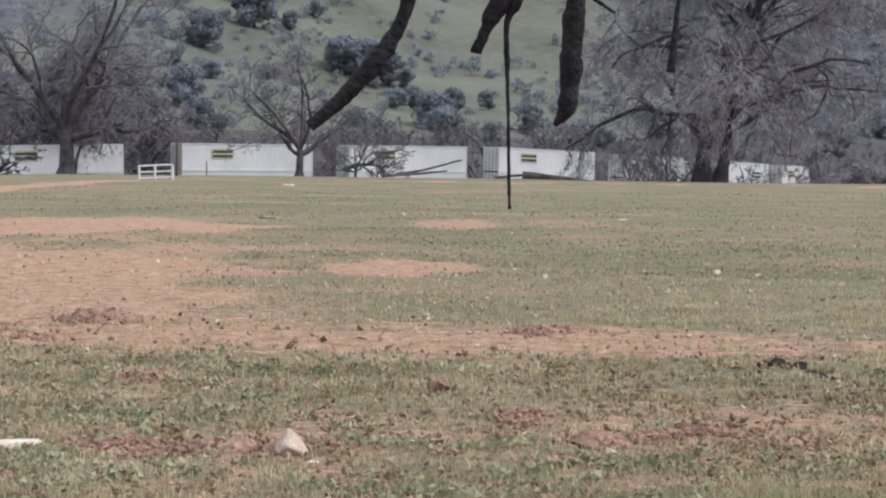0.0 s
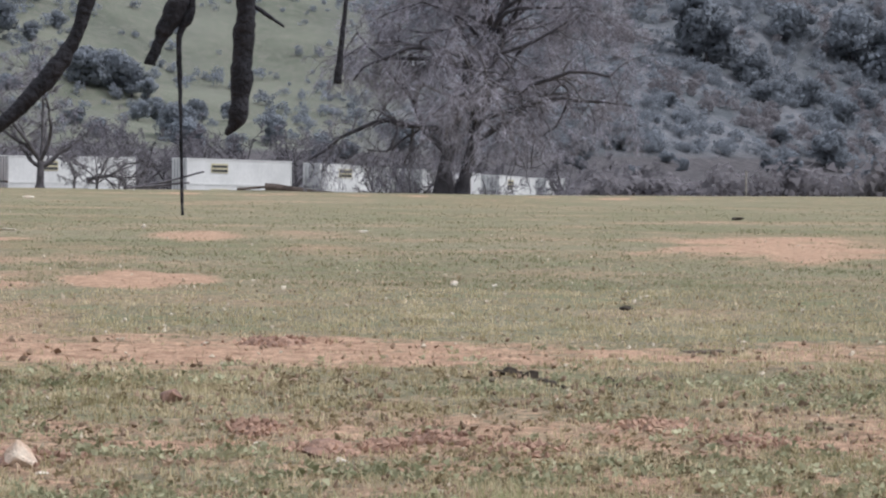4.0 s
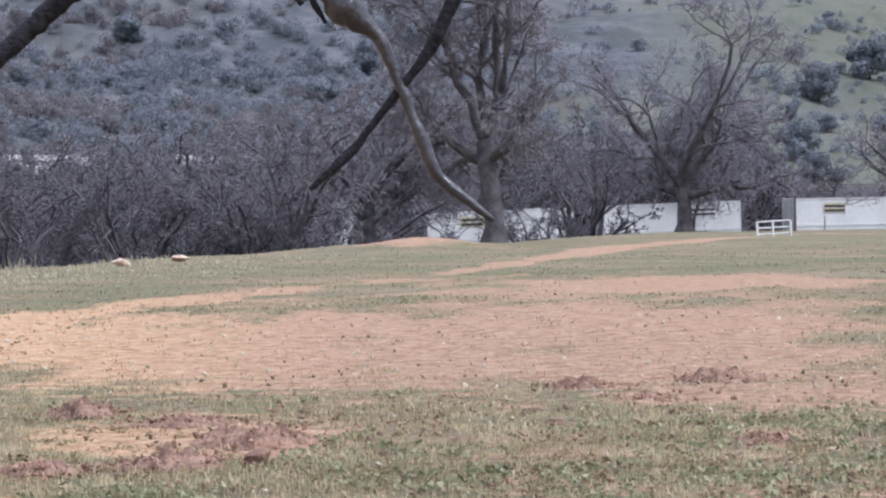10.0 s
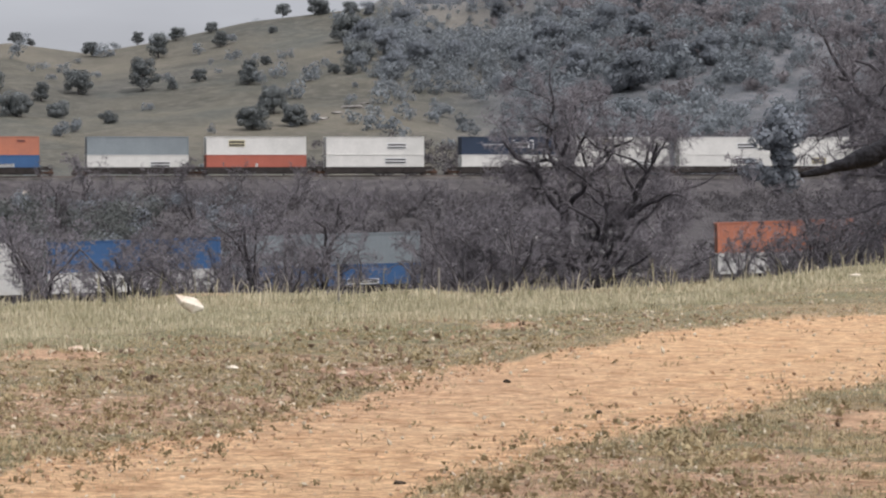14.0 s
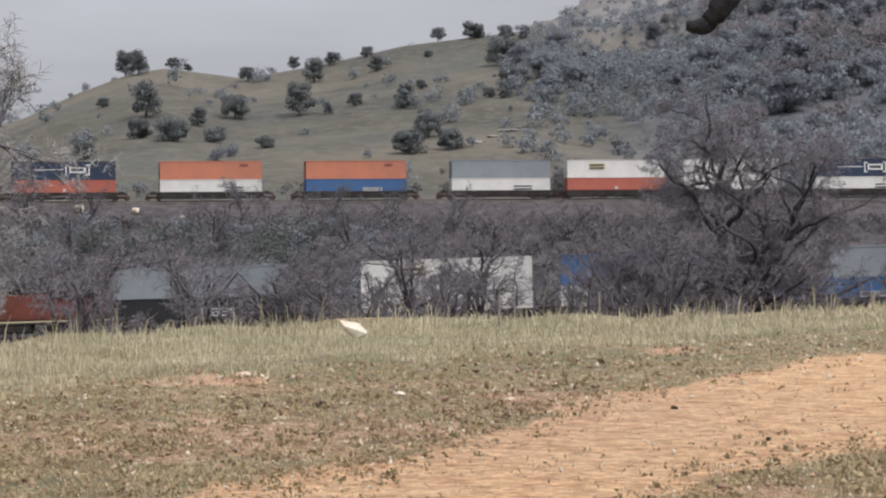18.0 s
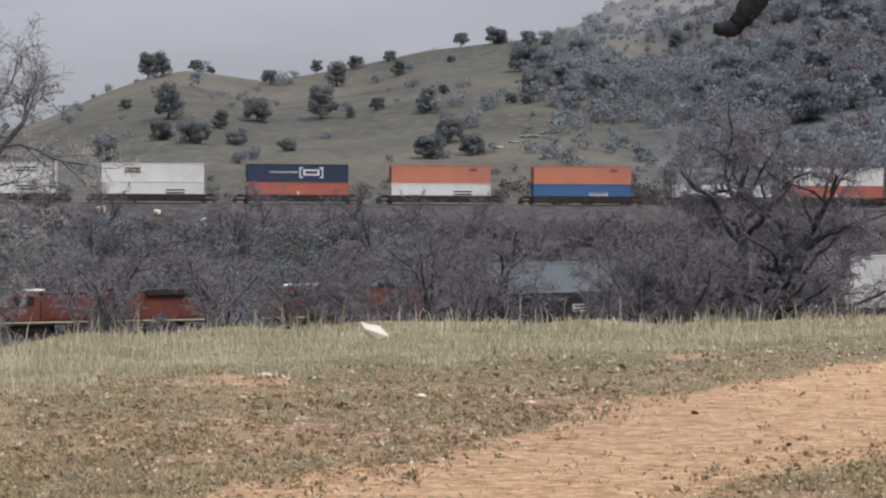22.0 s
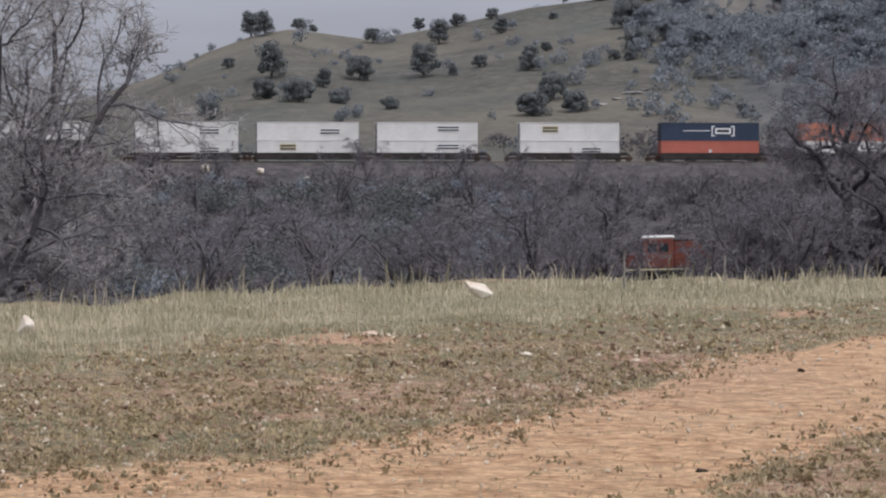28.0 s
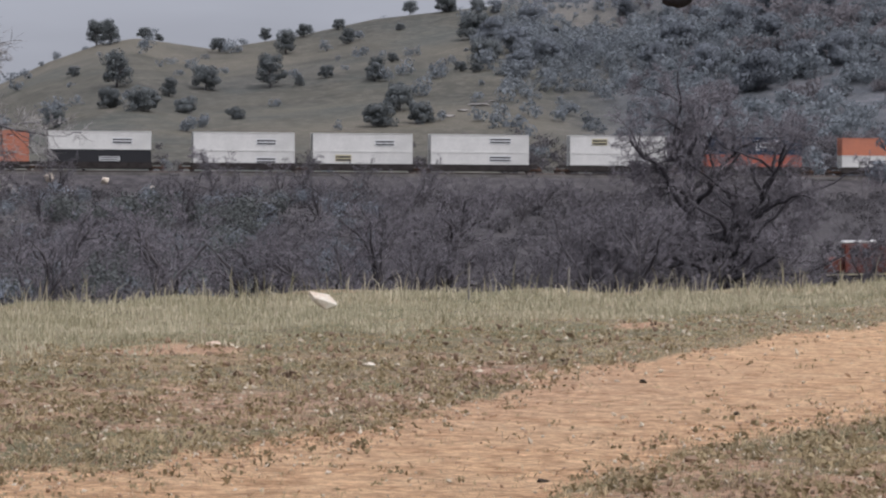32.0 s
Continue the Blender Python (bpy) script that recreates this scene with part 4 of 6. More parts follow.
def bare_tree_meshes(seed, height, width, lean=0.0, forks=3, droop=0.0, counts=(6, 6, 7, 7), fork_at=0.28, fine=0.015, twig=None, stout=1.0):
    """Trunk, limbs and twigs of a leafless tree of that height and crown width; counts: children at each level."""
    g = np.random.default_rng(seed)
    R = height * 0.03 * stout
    trunk, tr = grow(g, np.zeros((1, 3)), np.array([[lean, 0.05, 1.0]]), np.array([height * fork_at]), np.array([R]), 6, 0.06, 0.05, 0.8)
    tr[:, 0] *= 1.45
    n0 = forks + 4
    ang = np.arange(n0) * 2.4 + g.uniform(0, 0.6, n0)
    high = np.arange(n0) % 2 == 0
    up = np.where(high, 1.7, 0.42) * g.uniform(0.75, 1.25, n0)
    way = np.stack([np.cos(ang), np.sin(ang), up], -1)
    way /= np.linalg.norm(way, axis=1, keepdims=True)
    st = np.where(high[:, None], trunk[0, -1], trunk[0, 4 if fork_at > 0.15 else -1])
    reach = np.minimum((height * (1 - fork_at)) / np.maximum(way[:, 2], 0.2), (width / 2) / np.maximum(np.hypot(way[:, 0], way[:, 1]), 0.2)) * 0.74
    l1, r1 = grow(g, st, way, reach, np.full(n0, R * 0.52), 9, 0.2, 0.06 - 0.5 * droop, 0.38)
    l2, r2 = grow(g, *sprout(g, l1, r1, counts[0], 0.18, 0.85, 0.55, 0.6), 7, 0.24, 0.02 - droop, 0.4)
    l3, r3 = grow(g, *sprout(g, l2, r2, counts[1], 0.15, 0.85, 0.5, 0.55), 5, 0.24, -1.2 * droop, 0.45)
    l4, r4 = grow(g, *sprout(g, l3, r3, counts[2], 0.1, 0.85, 0.6, 0.55), 4, 0.28, -0.02 - 1.8 * droop, 0.5)
    l5, r5 = grow(g, *sprout(g, l4, r4, counts[3], 0.1, 0.85, 0.75, 0.7), 3, 0.28, -0.02 - 2.0 * droop, 0.5)
    out = []
    tv, tf = tubes(trunk, tr, 10)
    out.append(("trunk", tv, tf, M_BARK, True, ""))
    for k in range(n0):
        out.append(("limb", *tubes(l1[k:k + 1], r1[k:k + 1], 7), M_BARK, True, ""))
    v2, f2 = tubes(l2, r2, 5)
    v3, f3 = tubes(l3, np.maximum(r3, fine * 1.6), 3)
    out.append(("branchwork", np.concatenate([v2, v3]), np.concatenate([f2, f3 + len(v2)]), M_BRANCH, False, "stuff"))
    v4, q4, t4 = ribbons(l4, np.maximum(r4, fine * 1.15), g)
    v5, q5, t5 = ribbons(l5, np.maximum(r5, fine), g)
    out.append(("twiggery", np.concatenate([v4, v5]), [np.concatenate([q4, q5 + len(v4)]), np.concatenate([t4, t5 + len(v4)])], twig or M_TWIG, False, "stuff"))
    return [(n, mesh_np(n, v, f, m, sm), kind) for n, v, f, m, sm, kind in out]


def great_oak_meshes(seed, height, width, fine=0.013, droop=1.0, low=0.07, stout=1.0, bark=None, twig=None, browsed=True):
    """An old oak: twin leaders, limbs from a height (low) upwards that arch outwards, twigs that hang (droop) or rise."""
    bark, twig = bark or M_GREYBARK, twig or M_HAZYTWIG
    g = np.random.default_rng(seed)
    R = height * 0.027 * stout
    lead, lr = grow(g, np.array([[-0.5, 0, 0], [0.9, 0.3, 0.0]]), np.array([[-0.16, 0.05, 1.0], [0.2, 0.0, 1.0]]), height * np.array([0.84, 0.74]), R * np.array([1.0, 0.8]), 13, 0.09, 0.03, 0.22)
    n1 = 38
    par, at = np.arange(n1) % 2, g.uniform(low, 0.95, n1)
    i = np.minimum((at * 12).astype(int), 11)
    st, ang = lead[par, i], np.arange(n1) * 2.4 + g.uniform(-0.4, 0.4, n1)
    way = np.stack([np.cos(ang), np.sin(ang), 0.35 + 1.1 * at], -1)
    way /= np.linalg.norm(way, axis=1, keepdims=True)
    reach = 0.5 * width * np.sqrt(np.clip(1.06 - (at * 0.95) ** 2, 0.12, 1)) * g.uniform(0.75, 1.1, n1)
    l1, r1 = grow(g, st, way, reach, np.minimum(lr[par, i] * 0.62, 0.3), 10, 0.24, 0.03 - 0.12 * droop, 0.3)
    l2, r2 = grow(g, *sprout(g, l1, r1, 8, 0.2, 0.8, 0.42, 0.6), 7, 0.34, 0.03 - 0.12 * droop, 0.4)
    l3, r3 = grow(g, *sprout(g, l2, r2, 7, 0.15, 0.8, 0.55, 0.55), 5, 0.3, -0.14 * droop, 0.45)
    l4, r4 = grow(g, *sprout(g, l3, r3, 6, 0.1, 0.8, 0.65, 0.55), 4, 0.24, -0.2 * droop, 0.5)
    l5, r5 = grow(g, *sprout(g, l4, r4, 6, 0.1, 0.8, 0.85, 0.7), 3, 0.25, -0.25 * droop, 0.5)
    for q in (l2, l3, l4, l5):
        q[..., 2] = np.maximum(q[..., 2], 0.1)
    if browsed:
        open_side = [~((q[..., 2].min(1) < 2.6) & (q[..., 0].mean(1) > 1.2)) for q in (l3, l4, l5)]   # browsed clear on one side
        (l3, r3), (l4, r4), (l5, r5) = [(q[k], w[k]) for q, w, k in zip((l3, l4, l5), (r3, r4, r5), open_side)]
    lr[:, 0] *= 1.5
    out = [("trunk", *tubes(lead[k:k + 1], lr[k:k + 1], 10), bark, True, "") for k in range(2)]
    out += [("limb", *tubes(l1[k:k + 1], r1[k:k + 1], 7), bark, True, "") for k in range(n1)]
    v2, f2 = tubes(l2, r2, 5)
    v3, f3 = tubes(l3, np.maximum(r3, fine * 1.5), 3)
    out.append(("branchwork", np.concatenate([v2, v3]), np.concatenate([f2, f3 + len(v2)]), M_BRANCH, False, "stuff"))
    v4, q4, t4 = ribbons(l4, np.maximum(r4, fine * 1.1), g)
    v5, q5, t5 = ribbons(l5, np.maximum(r5, fine), g)
    out.append(("twiggery", np.concatenate([v4, v5]), [np.concatenate([q4, q5 + len(v4)]), np.concatenate([t4, t5 + len(v4)])], twig, False, "stuff"))
    return [(n, mesh_np(n, v, f, m, sm), kind) for n, v, f, m, sm, kind in out]


def bare_tree(seed, height, width, label, group="", name="bare_tree", **more):
    ob = thing(name, label, "tree", group)
    for n, me, kind in bare_tree_meshes(seed, height, width, **more):
        tagged(link(n, me, ob), kind=kind)
    return ob


def stand(ob, az, r, turn=0.0, size=1.0, sink=0.1, z=None):
    p = place(az, r, sink)
    if z is not None:
        p.z = z
    ob.matrix_basis = Matrix.Translation(p) @ pose(0, 0, 0, 0, 0, turn) @ Matrix.Scale(size, 4)
    return ob


def another(ob, az, r, turn=0.0, size=1.0, sink=0.1):
    p = place(az, r, sink)
    c = copy_thing(ob, Matrix())
    c.matrix_basis = Matrix.Translation(p) @ pose(0, 0, 0, 0, 0, turn) @ Matrix.Scale(size, 4)
    return c


# Single trees at the edge of the field, by bearing and distance.
BIG = (7, 7, 8, 7)
stand(bare_tree(11, 18.5, 20, "large leafless oak with a dark gnarled trunk at the field's edge", fork_at=0.2, counts=(8, 8, 9, 8), stout=1.2, fine=0.015, twig=M_HAZYTWIG), -7.3, 243)
stand(bare_tree(12, 11.5, 11, "leafless tree forking low beside the white gate", fork_at=0.2, counts=(6, 6, 7, 6), fine=0.015, twig=M_HAZYTWIG), -2.8, 243)
def great_oak(label, *size, **more):
    ob = thing("bare_tree", label, "tree")
    for part_name, me, kind in great_oak_meshes(*size, **more):
        tagged(link(part_name, me, ob), kind=kind)
    return ob


stand(great_oak("great leafless oak with drooping grey twigs at the field's edge", 13, 25, 30), 5.15, 232)
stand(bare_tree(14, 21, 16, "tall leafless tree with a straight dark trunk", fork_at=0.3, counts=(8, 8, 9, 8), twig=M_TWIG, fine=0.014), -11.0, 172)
stand(bare_tree(15, 19, 14, "tall leafless tree with a straight trunk", fork_at=0.35, counts=(8, 8, 8, 8), fine=0.015), -13.3, 216)
stand(bare_tree(16, 14, 14, "leafless tree leaning over the bank", fork_at=0.25, counts=(8, 7, 8, 7), fine=0.015), -15.0, 205)
stand(great_oak("great leafless oak with a thick leaning trunk", 17, 23, 24, droop=0.25, low=0.26, stout=1.35, bark=M_GREYBARK, twig=M_TWIG, browsed=False), -22.5, 200, z=-3.2)
stand(great_oak("leafless oak with many upright limbs in the hollow", 18, 20.5, 21, droop=0.25, low=0.12, stout=1.2, bark=M_GREYBARK, twig=M_TWIG, browsed=False), -29.6, 235)
stand(bare_tree(19, 24, 24, "leafless oak with pale lichen-covered twigs", forks=5, fork_at=0.2, counts=(9, 9, 8, 8), twig=M_LICHEN, fine=0.016), -46.9, 172)
stand(bare_tree(20, 19, 18, "leafless tree hung with pale lichen", forks=4, fork_at=0.2, counts=(9, 8, 8, 8), twig=M_LICHEN, fine=0.015), -47.5, 150)

# Smaller leafless trees in the hollow and along the bank: three shapes.
LITTLE = (5, 6, 6, 6)
SMALL = [bare_tree(31, 10, 9.5, "small leafless grey-brown tree in the thicket", "thicket trees", fork_at=0.16, counts=LITTLE, fine=0.015),
         bare_tree(32, 9, 11.5, "low spreading leafless tree in the thicket", "thicket trees", fork_at=0.13, counts=LITTLE, fine=0.015),
         bare_tree(33, 11.5, 9, "slender leafless tree in the thicket", "thicket trees", fork_at=0.22, counts=LITTLE, fine=0.015)]
GAPS = [(-44.3, -42.7), (-41.8, -40.6), (-39.8, -39.0), (-33.6, -32.7), (-27.5, -26.0), (-23.4, -22.8), (-14.8, -10.4)]


def in_gap(az, r, wide=0.0):
    """Where the thicket before the lower line opens."""
    hit = np.zeros(np.shape(az), bool)
    for a, b in GAPS:
        hit |= (az > a - wide) & (az < b + wide)
    return hit & (np.asarray(r) < 276)


_g = np.random.default_rng(5)
_first = [True, True, True]
for az0, az1, n, r0, r1, s0, s1 in ((-46, -30, 44, 215, 268, 0.7, 1.1), (-33.5, -27, 8, 205, 265, 0.7, 1.0), (-25.7, -23.2, 16, 215, 268, 0.8, 1.15), (-23.0, -14, 64, 200, 266, 1.0, 1.6), (-23.5, -12.5, 56, 292, 400, 1.2, 1.9),
                                    (-15, -9, 14, 250, 268, 0.9, 1.4), (-16, -5.3, 46, 300, 410, 1.3, 2.0), (-4, 9, 18, 355, 430, 0.8, 1.3), (-45, -29, 44, 300, 440, 0.55, 0.95), (3.4, 4.8, 3, 240, 250, 0.35, 0.5), (-12, 4, 30, 478, 640, 0.6, 1.15), (-2.3, -0.7, 3, 238, 246, 0.3, 0.42)):
    for k in range(n):
        a, r, i = az0 + (az1 - az0) * (k + _g.uniform(0.1, 0.9)) / n, _g.uniform(r0, r1), int(_g.integers(0, 3))
        turn, size = _g.uniform(0, 360), _g.uniform(s0, s1)
        if in_gap(a, r, 0.2 * size):
            continue
        if _first[i]:
            _first[i] = False
            stand(SMALL[i], a, r, turn, size)
        else:
            another(SMALL[i], a, r, turn, size)


for a, r, i, size in ((-28.9, 240, 0, 0.95), (-28.2, 252, 2, 0.9), (-28.5, 232, 1, 0.8), (-31.6, 243, 1, 0.9), (-42.0, 238, 1, 0.75), (-26.6, 228, 2, 0.7)):
    another(SMALL[i], a, r, a * 40, size)


# ---- brush, scrub and woods: clumps past counting ----
def leaf_triangles(g, p, out, size, loose):
    """One leaf piece at each place p, lying roughly across its outward way."""
    n = out + g.normal(0, loose, out.shape)
    n /= np.linalg.norm(n, axis=1, keepdims=True) + 1e-9
    b = np.cross(n, g.normal(0, 1, n.shape))
    b /= np.linalg.norm(b, axis=1, keepdims=True) + 1e-9
    a = np.cross(n, b)
    return np.stack([p - b * size * 0.7, p + b * size * 0.7, p + a * size * 1.2], 1).reshape(-1, 3)


def clumps(name, label, places, sizes, blades, leaf, mat, flat=0.7, seed=1, category="bushes", twig=False, lobes=5):
    """One object of many small bushes: each a cloud of twigs, or some rounded lobes of leaf pieces, round its place."""
    g = np.random.default_rng(seed)
    n = len(places)
    c, s = np.repeat(places, blades, axis=0), np.repeat(sizes, blades)
    d = g.normal(0, 1, (n * blades, 3))
    d /= np.linalg.norm(d, axis=1, keepdims=True)
    ls = (leaf * s * g.uniform(0.6, 1.4, n * blades))[:, None]
    if twig:
        rad = g.random(n * blades) ** 0.55
        lump_ = 1 + 0.3 * np.sin(d[:, 0] * 5 + c[:, 0]) * np.cos(d[:, 1] * 4 + c[:, 1]) + 0.2 * np.sin(d[:, 2] * 6 + c[:, 0])
        p = c + d * (rad * lump_ * s)[:, None] * [1, 1, flat]
        p[:, 2] += s * flat * 0.75
        a = p - c
        a[:, 2] += s * 0.4
        a /= np.linalg.norm(a, axis=1, keepdims=True) + 1e-9
        a += g.normal(0, 0.4, a.shape)
        a /= np.linalg.norm(a, axis=1, keepdims=True)
        b = np.cross(a, g.normal(0, 1, a.shape))
        b /= np.linalg.norm(b, axis=1, keepdims=True) + 1e-9
        verts = np.stack([p - b * ls * 0.06, p + b * ls * 0.06, p + a * ls * 2.4], 1).reshape(-1, 3)
    else:
        off = g.normal(0, 0.36, (n, lobes, 3)) * [1, 1, 0.75]
        own, which = np.repeat(np.arange(n), blades), g.integers(0, lobes, n * blades)
        big = g.uniform(0.4, 0.72, (n, lobes))[own, which]
        p = c + (off[own, which] + d * (big * g.random(n * blades) ** 0.22)[:, None]) * s[:, None] * [1, 1, flat]
        p[:, 2] += s * flat * 0.7
        verts = leaf_triangles(g, p, d, ls, 0.22)
    faces = np.arange(len(verts)).reshape(-1, 3)
    tagged(new(name, mesh_np(name, verts, faces, mat)), label, category, kind="stuff")


def scatter(g, n, az0, az1, r0, r1, keep=None):
    az, r = g.uniform(az0, az1, n), np.sqrt(g.uniform(r0 * r0, r1 * r1, n))
    x, y = r * np.sin(np.radians(az)), r * np.cos(np.radians(az))
    if keep is not None:
        ok = g.random(n) < keep(x, y, az, r)
        x, y = x[ok], y[ok]
    return np.stack([x, y, land(x, y)], -1)


def off_rails(x, y, az, r):
    w, w2 = x * NL[0] + y * NL[1], x * NU[0] + y * NU[1]
    s = x * AL[0] + y * AL[1]
    lower_free = (np.abs(w - DIST_L) > 5) | (s > BEND_S + 5)
    cx, cy = BEND_S * AL + (DIST_L + 1 / BEND_K) * NL
    ring = np.abs(np.hypot(x - cx, y - cy) - 1 / BEND_K)
    return (lower_free & (np.abs(w2 - DIST_U) > 16) & ~((s > BEND_S - 2) & (ring < 6))) * 1.0


_g = np.random.default_rng(21)
P = scatter(_g, 240, -47, -36, 288, 430, lambda x, y, az, r: off_rails(x, y, az, r) * (x * NU[0] + y * NU[1] < 440))
for Q, mat, label in ((P[::2], M_HAZYGROVE, "rounded dark green shrubs on the railway bank"), (P[1::2], M_HAZYLEAF, "rounded grey-green shrubs on the railway bank")):
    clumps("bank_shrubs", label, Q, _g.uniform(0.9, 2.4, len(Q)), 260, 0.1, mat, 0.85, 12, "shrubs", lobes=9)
P = scatter(_g, 130, -47, -38, 286, 400, lambda x, y, az, r: off_rails(x, y, az, r))
clumps("bank_bushes", "large rounded grey-green bushes between the two railway lines", P, _g.uniform(1.8, 3.4, len(P)), 420, 0.08, M_BUSH, 0.95, 14, "shrubs", lobes=12)
P = scatter(_g, 2700, -50, -8, 185, 272, lambda x, y, az, r: off_rails(x, y, az, r) * (r > along(CREST, az) + 60) * (1 - 0.95 * step(-15, -12, az)) * (1 - 0.3 * in_gap(az, r, -0.1)) * (1 - 0.65 * step(-35, -37, az)))
clumps("thicket_brush", "tangled grey-brown leafless brush", P, _g.uniform(0.45, 0.9, len(P)) * (1 + 1.1 * step(-26, -22, np.degrees(np.arctan2(P[:, 0], P[:, 1])))), 110, 0.2, M_BRUSH, 0.85, 2, "brush", True)
P = scatter(_g, 150, -25.7, -23.3, 215, 268)
clumps("thicket_brush", "tangled grey-brown leafless brush before the train", P, _g.uniform(1.0, 2.0, len(P)), 240, 0.16, M_BRUSH, 1.0, 22, "brush", True)
P = scatter(_g, 7000, -52, -6, 283, 560, lambda x, y, az, r: off_rails(x, y, az, r) * (x * NU[0] + y * NU[1] < 447) * 0.95)
clumps("bank_shrubs", "soft grey-brown leafless shrubs on the railway bank", P[::2], _g.uniform(0.7, 2.0, len(P[::2])), 110, 0.15, M_THORN, 0.8, 3, "shrubs")
clumps("bank_brush", "grey-brown leafless brush on the railway bank", P[1::2], _g.uniform(0.7, 1.9, len(P[1::2])), 70, 0.2, M_BRUSH, 0.8, 13, "brush", True)
P = scatter(_g, 900, -13, 16, 300, 460, lambda x, y, az, r: off_rails(x, y, az, r) * ((x * NL[0] + y * NL[1] > DIST_L + 8) | (az > 8)) * (r > 325 + 110 * step(2, 5, az)))
clumps("field_edge_brush", "grey leafless brush beyond the field", P, _g.uniform(1.2, 2.8, len(P)), 90, 0.3, M_BRUSH, 0.9, 4, "brush", True)

P = np.concatenate([scatter(_g, 2300, 7.6, 17, 262, 490), scatter(_g, 700, 2.5, 9, 432, 520, off_rails)])
clumps("slope_scrub", "grey scrub at the foot of the slope beyond the field", P, _g.uniform(1.2, 3.6, len(P)), 110, 0.18, M_HAZEL, 0.95, 55, "scrub")


def hill_keep(x, y, az, r):
    w2 = x * NU[0] + y * NU[1]
    k = fbm(x / 55, y / 55, 4, 91)
    right = step(-35, -30, az)
    p = 0.1 + right * step(-0.45, 0.2, k) * 0.9
    p = p * (1 - 0.75 * step(-12, -9, az) * step(4, 1, az) * step(-0.4, 0.1, -k))
    return p * (w2 > 478)


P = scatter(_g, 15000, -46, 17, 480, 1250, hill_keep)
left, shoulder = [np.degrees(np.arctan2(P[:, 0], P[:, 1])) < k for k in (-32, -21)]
for Q, mat, label in ((P[~shoulder], M_HAZYSCRUB, "scrub covering the hillside, paled grey-blue for haze"), (P[shoulder & ~left], M_HAZYGROVE, "dark grey-green scrub on the wooded shoulder"), (P[left], M_HAZYGROVE, "scattered dark green scrub on the grassy hill")):
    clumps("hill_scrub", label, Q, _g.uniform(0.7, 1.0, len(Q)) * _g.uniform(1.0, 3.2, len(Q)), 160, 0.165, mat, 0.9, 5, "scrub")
P = scatter(_g, 9000, -46, -6, 470, 640, lambda x, y, az, r: step(477, 480, x * NU[0] + y * NU[1]) * step(545, 490, x * NU[0] + y * NU[1]) * (0.12 + 0.88 * step(-36, -31, az)))
clumps("trackside_brush", "grey leafless brush above the upper railway line", P, _g.uniform(0.7, 2.0, len(P)), 90, 0.17, M_THORN, 0.9, 45, "brush")
P = scatter(_g, 19000, -32, 17, 480, 1250, lambda x, y, az, r: (x * NU[0] + y * NU[1] > 478) * np.maximum(step(3, 6, az), step(-31.5, -29, az) * step(-9, -13, az) * (0.45 + 0.55 * step(900, 700, r))))
side = fbm(P[:, 0] / 45, P[:, 1] / 45, 3, 97) + 0.25 * vnoise(P[:, 0] / 9, P[:, 1] / 9, 98) > 0.05
low = np.degrees(np.arctan2(P[:, 0], P[:, 1])) < -21
for Q, mat, label in ((P[~side & ~low], M_HAZYSCRUB, "dense scrub woodland on the slope, paled grey-blue for haze"), (P[~side & low], M_HAZYGROVE, "dense dark grey-green oak woodland low on the hill"), (P[side], M_HAZEL, "leafless grey-brown shrubs among the scrub on the slope")):
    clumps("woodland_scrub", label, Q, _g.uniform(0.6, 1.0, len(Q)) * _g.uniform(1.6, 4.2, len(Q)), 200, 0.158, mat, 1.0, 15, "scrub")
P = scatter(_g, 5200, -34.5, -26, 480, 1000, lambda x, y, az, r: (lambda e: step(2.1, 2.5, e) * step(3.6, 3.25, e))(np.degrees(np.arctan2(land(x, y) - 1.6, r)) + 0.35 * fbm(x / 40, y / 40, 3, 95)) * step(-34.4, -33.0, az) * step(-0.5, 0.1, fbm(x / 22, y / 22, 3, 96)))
clumps("evergreen_grove", "dense grove of evergreen oaks on the hill's shoulder, tinted blue for haze", P, _g.uniform(1.2, 3.4, len(P)), 120, 0.14, M_HAZYGROVE, 1.0, 25, "grove")
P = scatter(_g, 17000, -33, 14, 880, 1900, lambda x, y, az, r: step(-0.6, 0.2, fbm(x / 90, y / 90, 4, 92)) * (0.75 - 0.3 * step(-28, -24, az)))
clumps("mountain_scrub", "dark scrub on the far mountain side", P, _g.uniform(0.6, 1.0, len(P)) * _g.uniform(1.4, 3.8, len(P)), 40, 0.25, M_HAZYSCRUB, 0.9, 6, "scrub")
P = scatter(_g, 1100, -33, 10, 1000, 1900, lambda x, y, az, r: step(0.0, 0.35, fbm(x / 60, y / 60, 3, 94)) * step(-34, -30, az))
clumps("mountain_rocks", "pale grey rock outcrops on the mountain", P, _g.uniform(1.0, 2.6, len(P)), 14, 0.6, M_GREYROCK, 0.4, 7, "rocks")


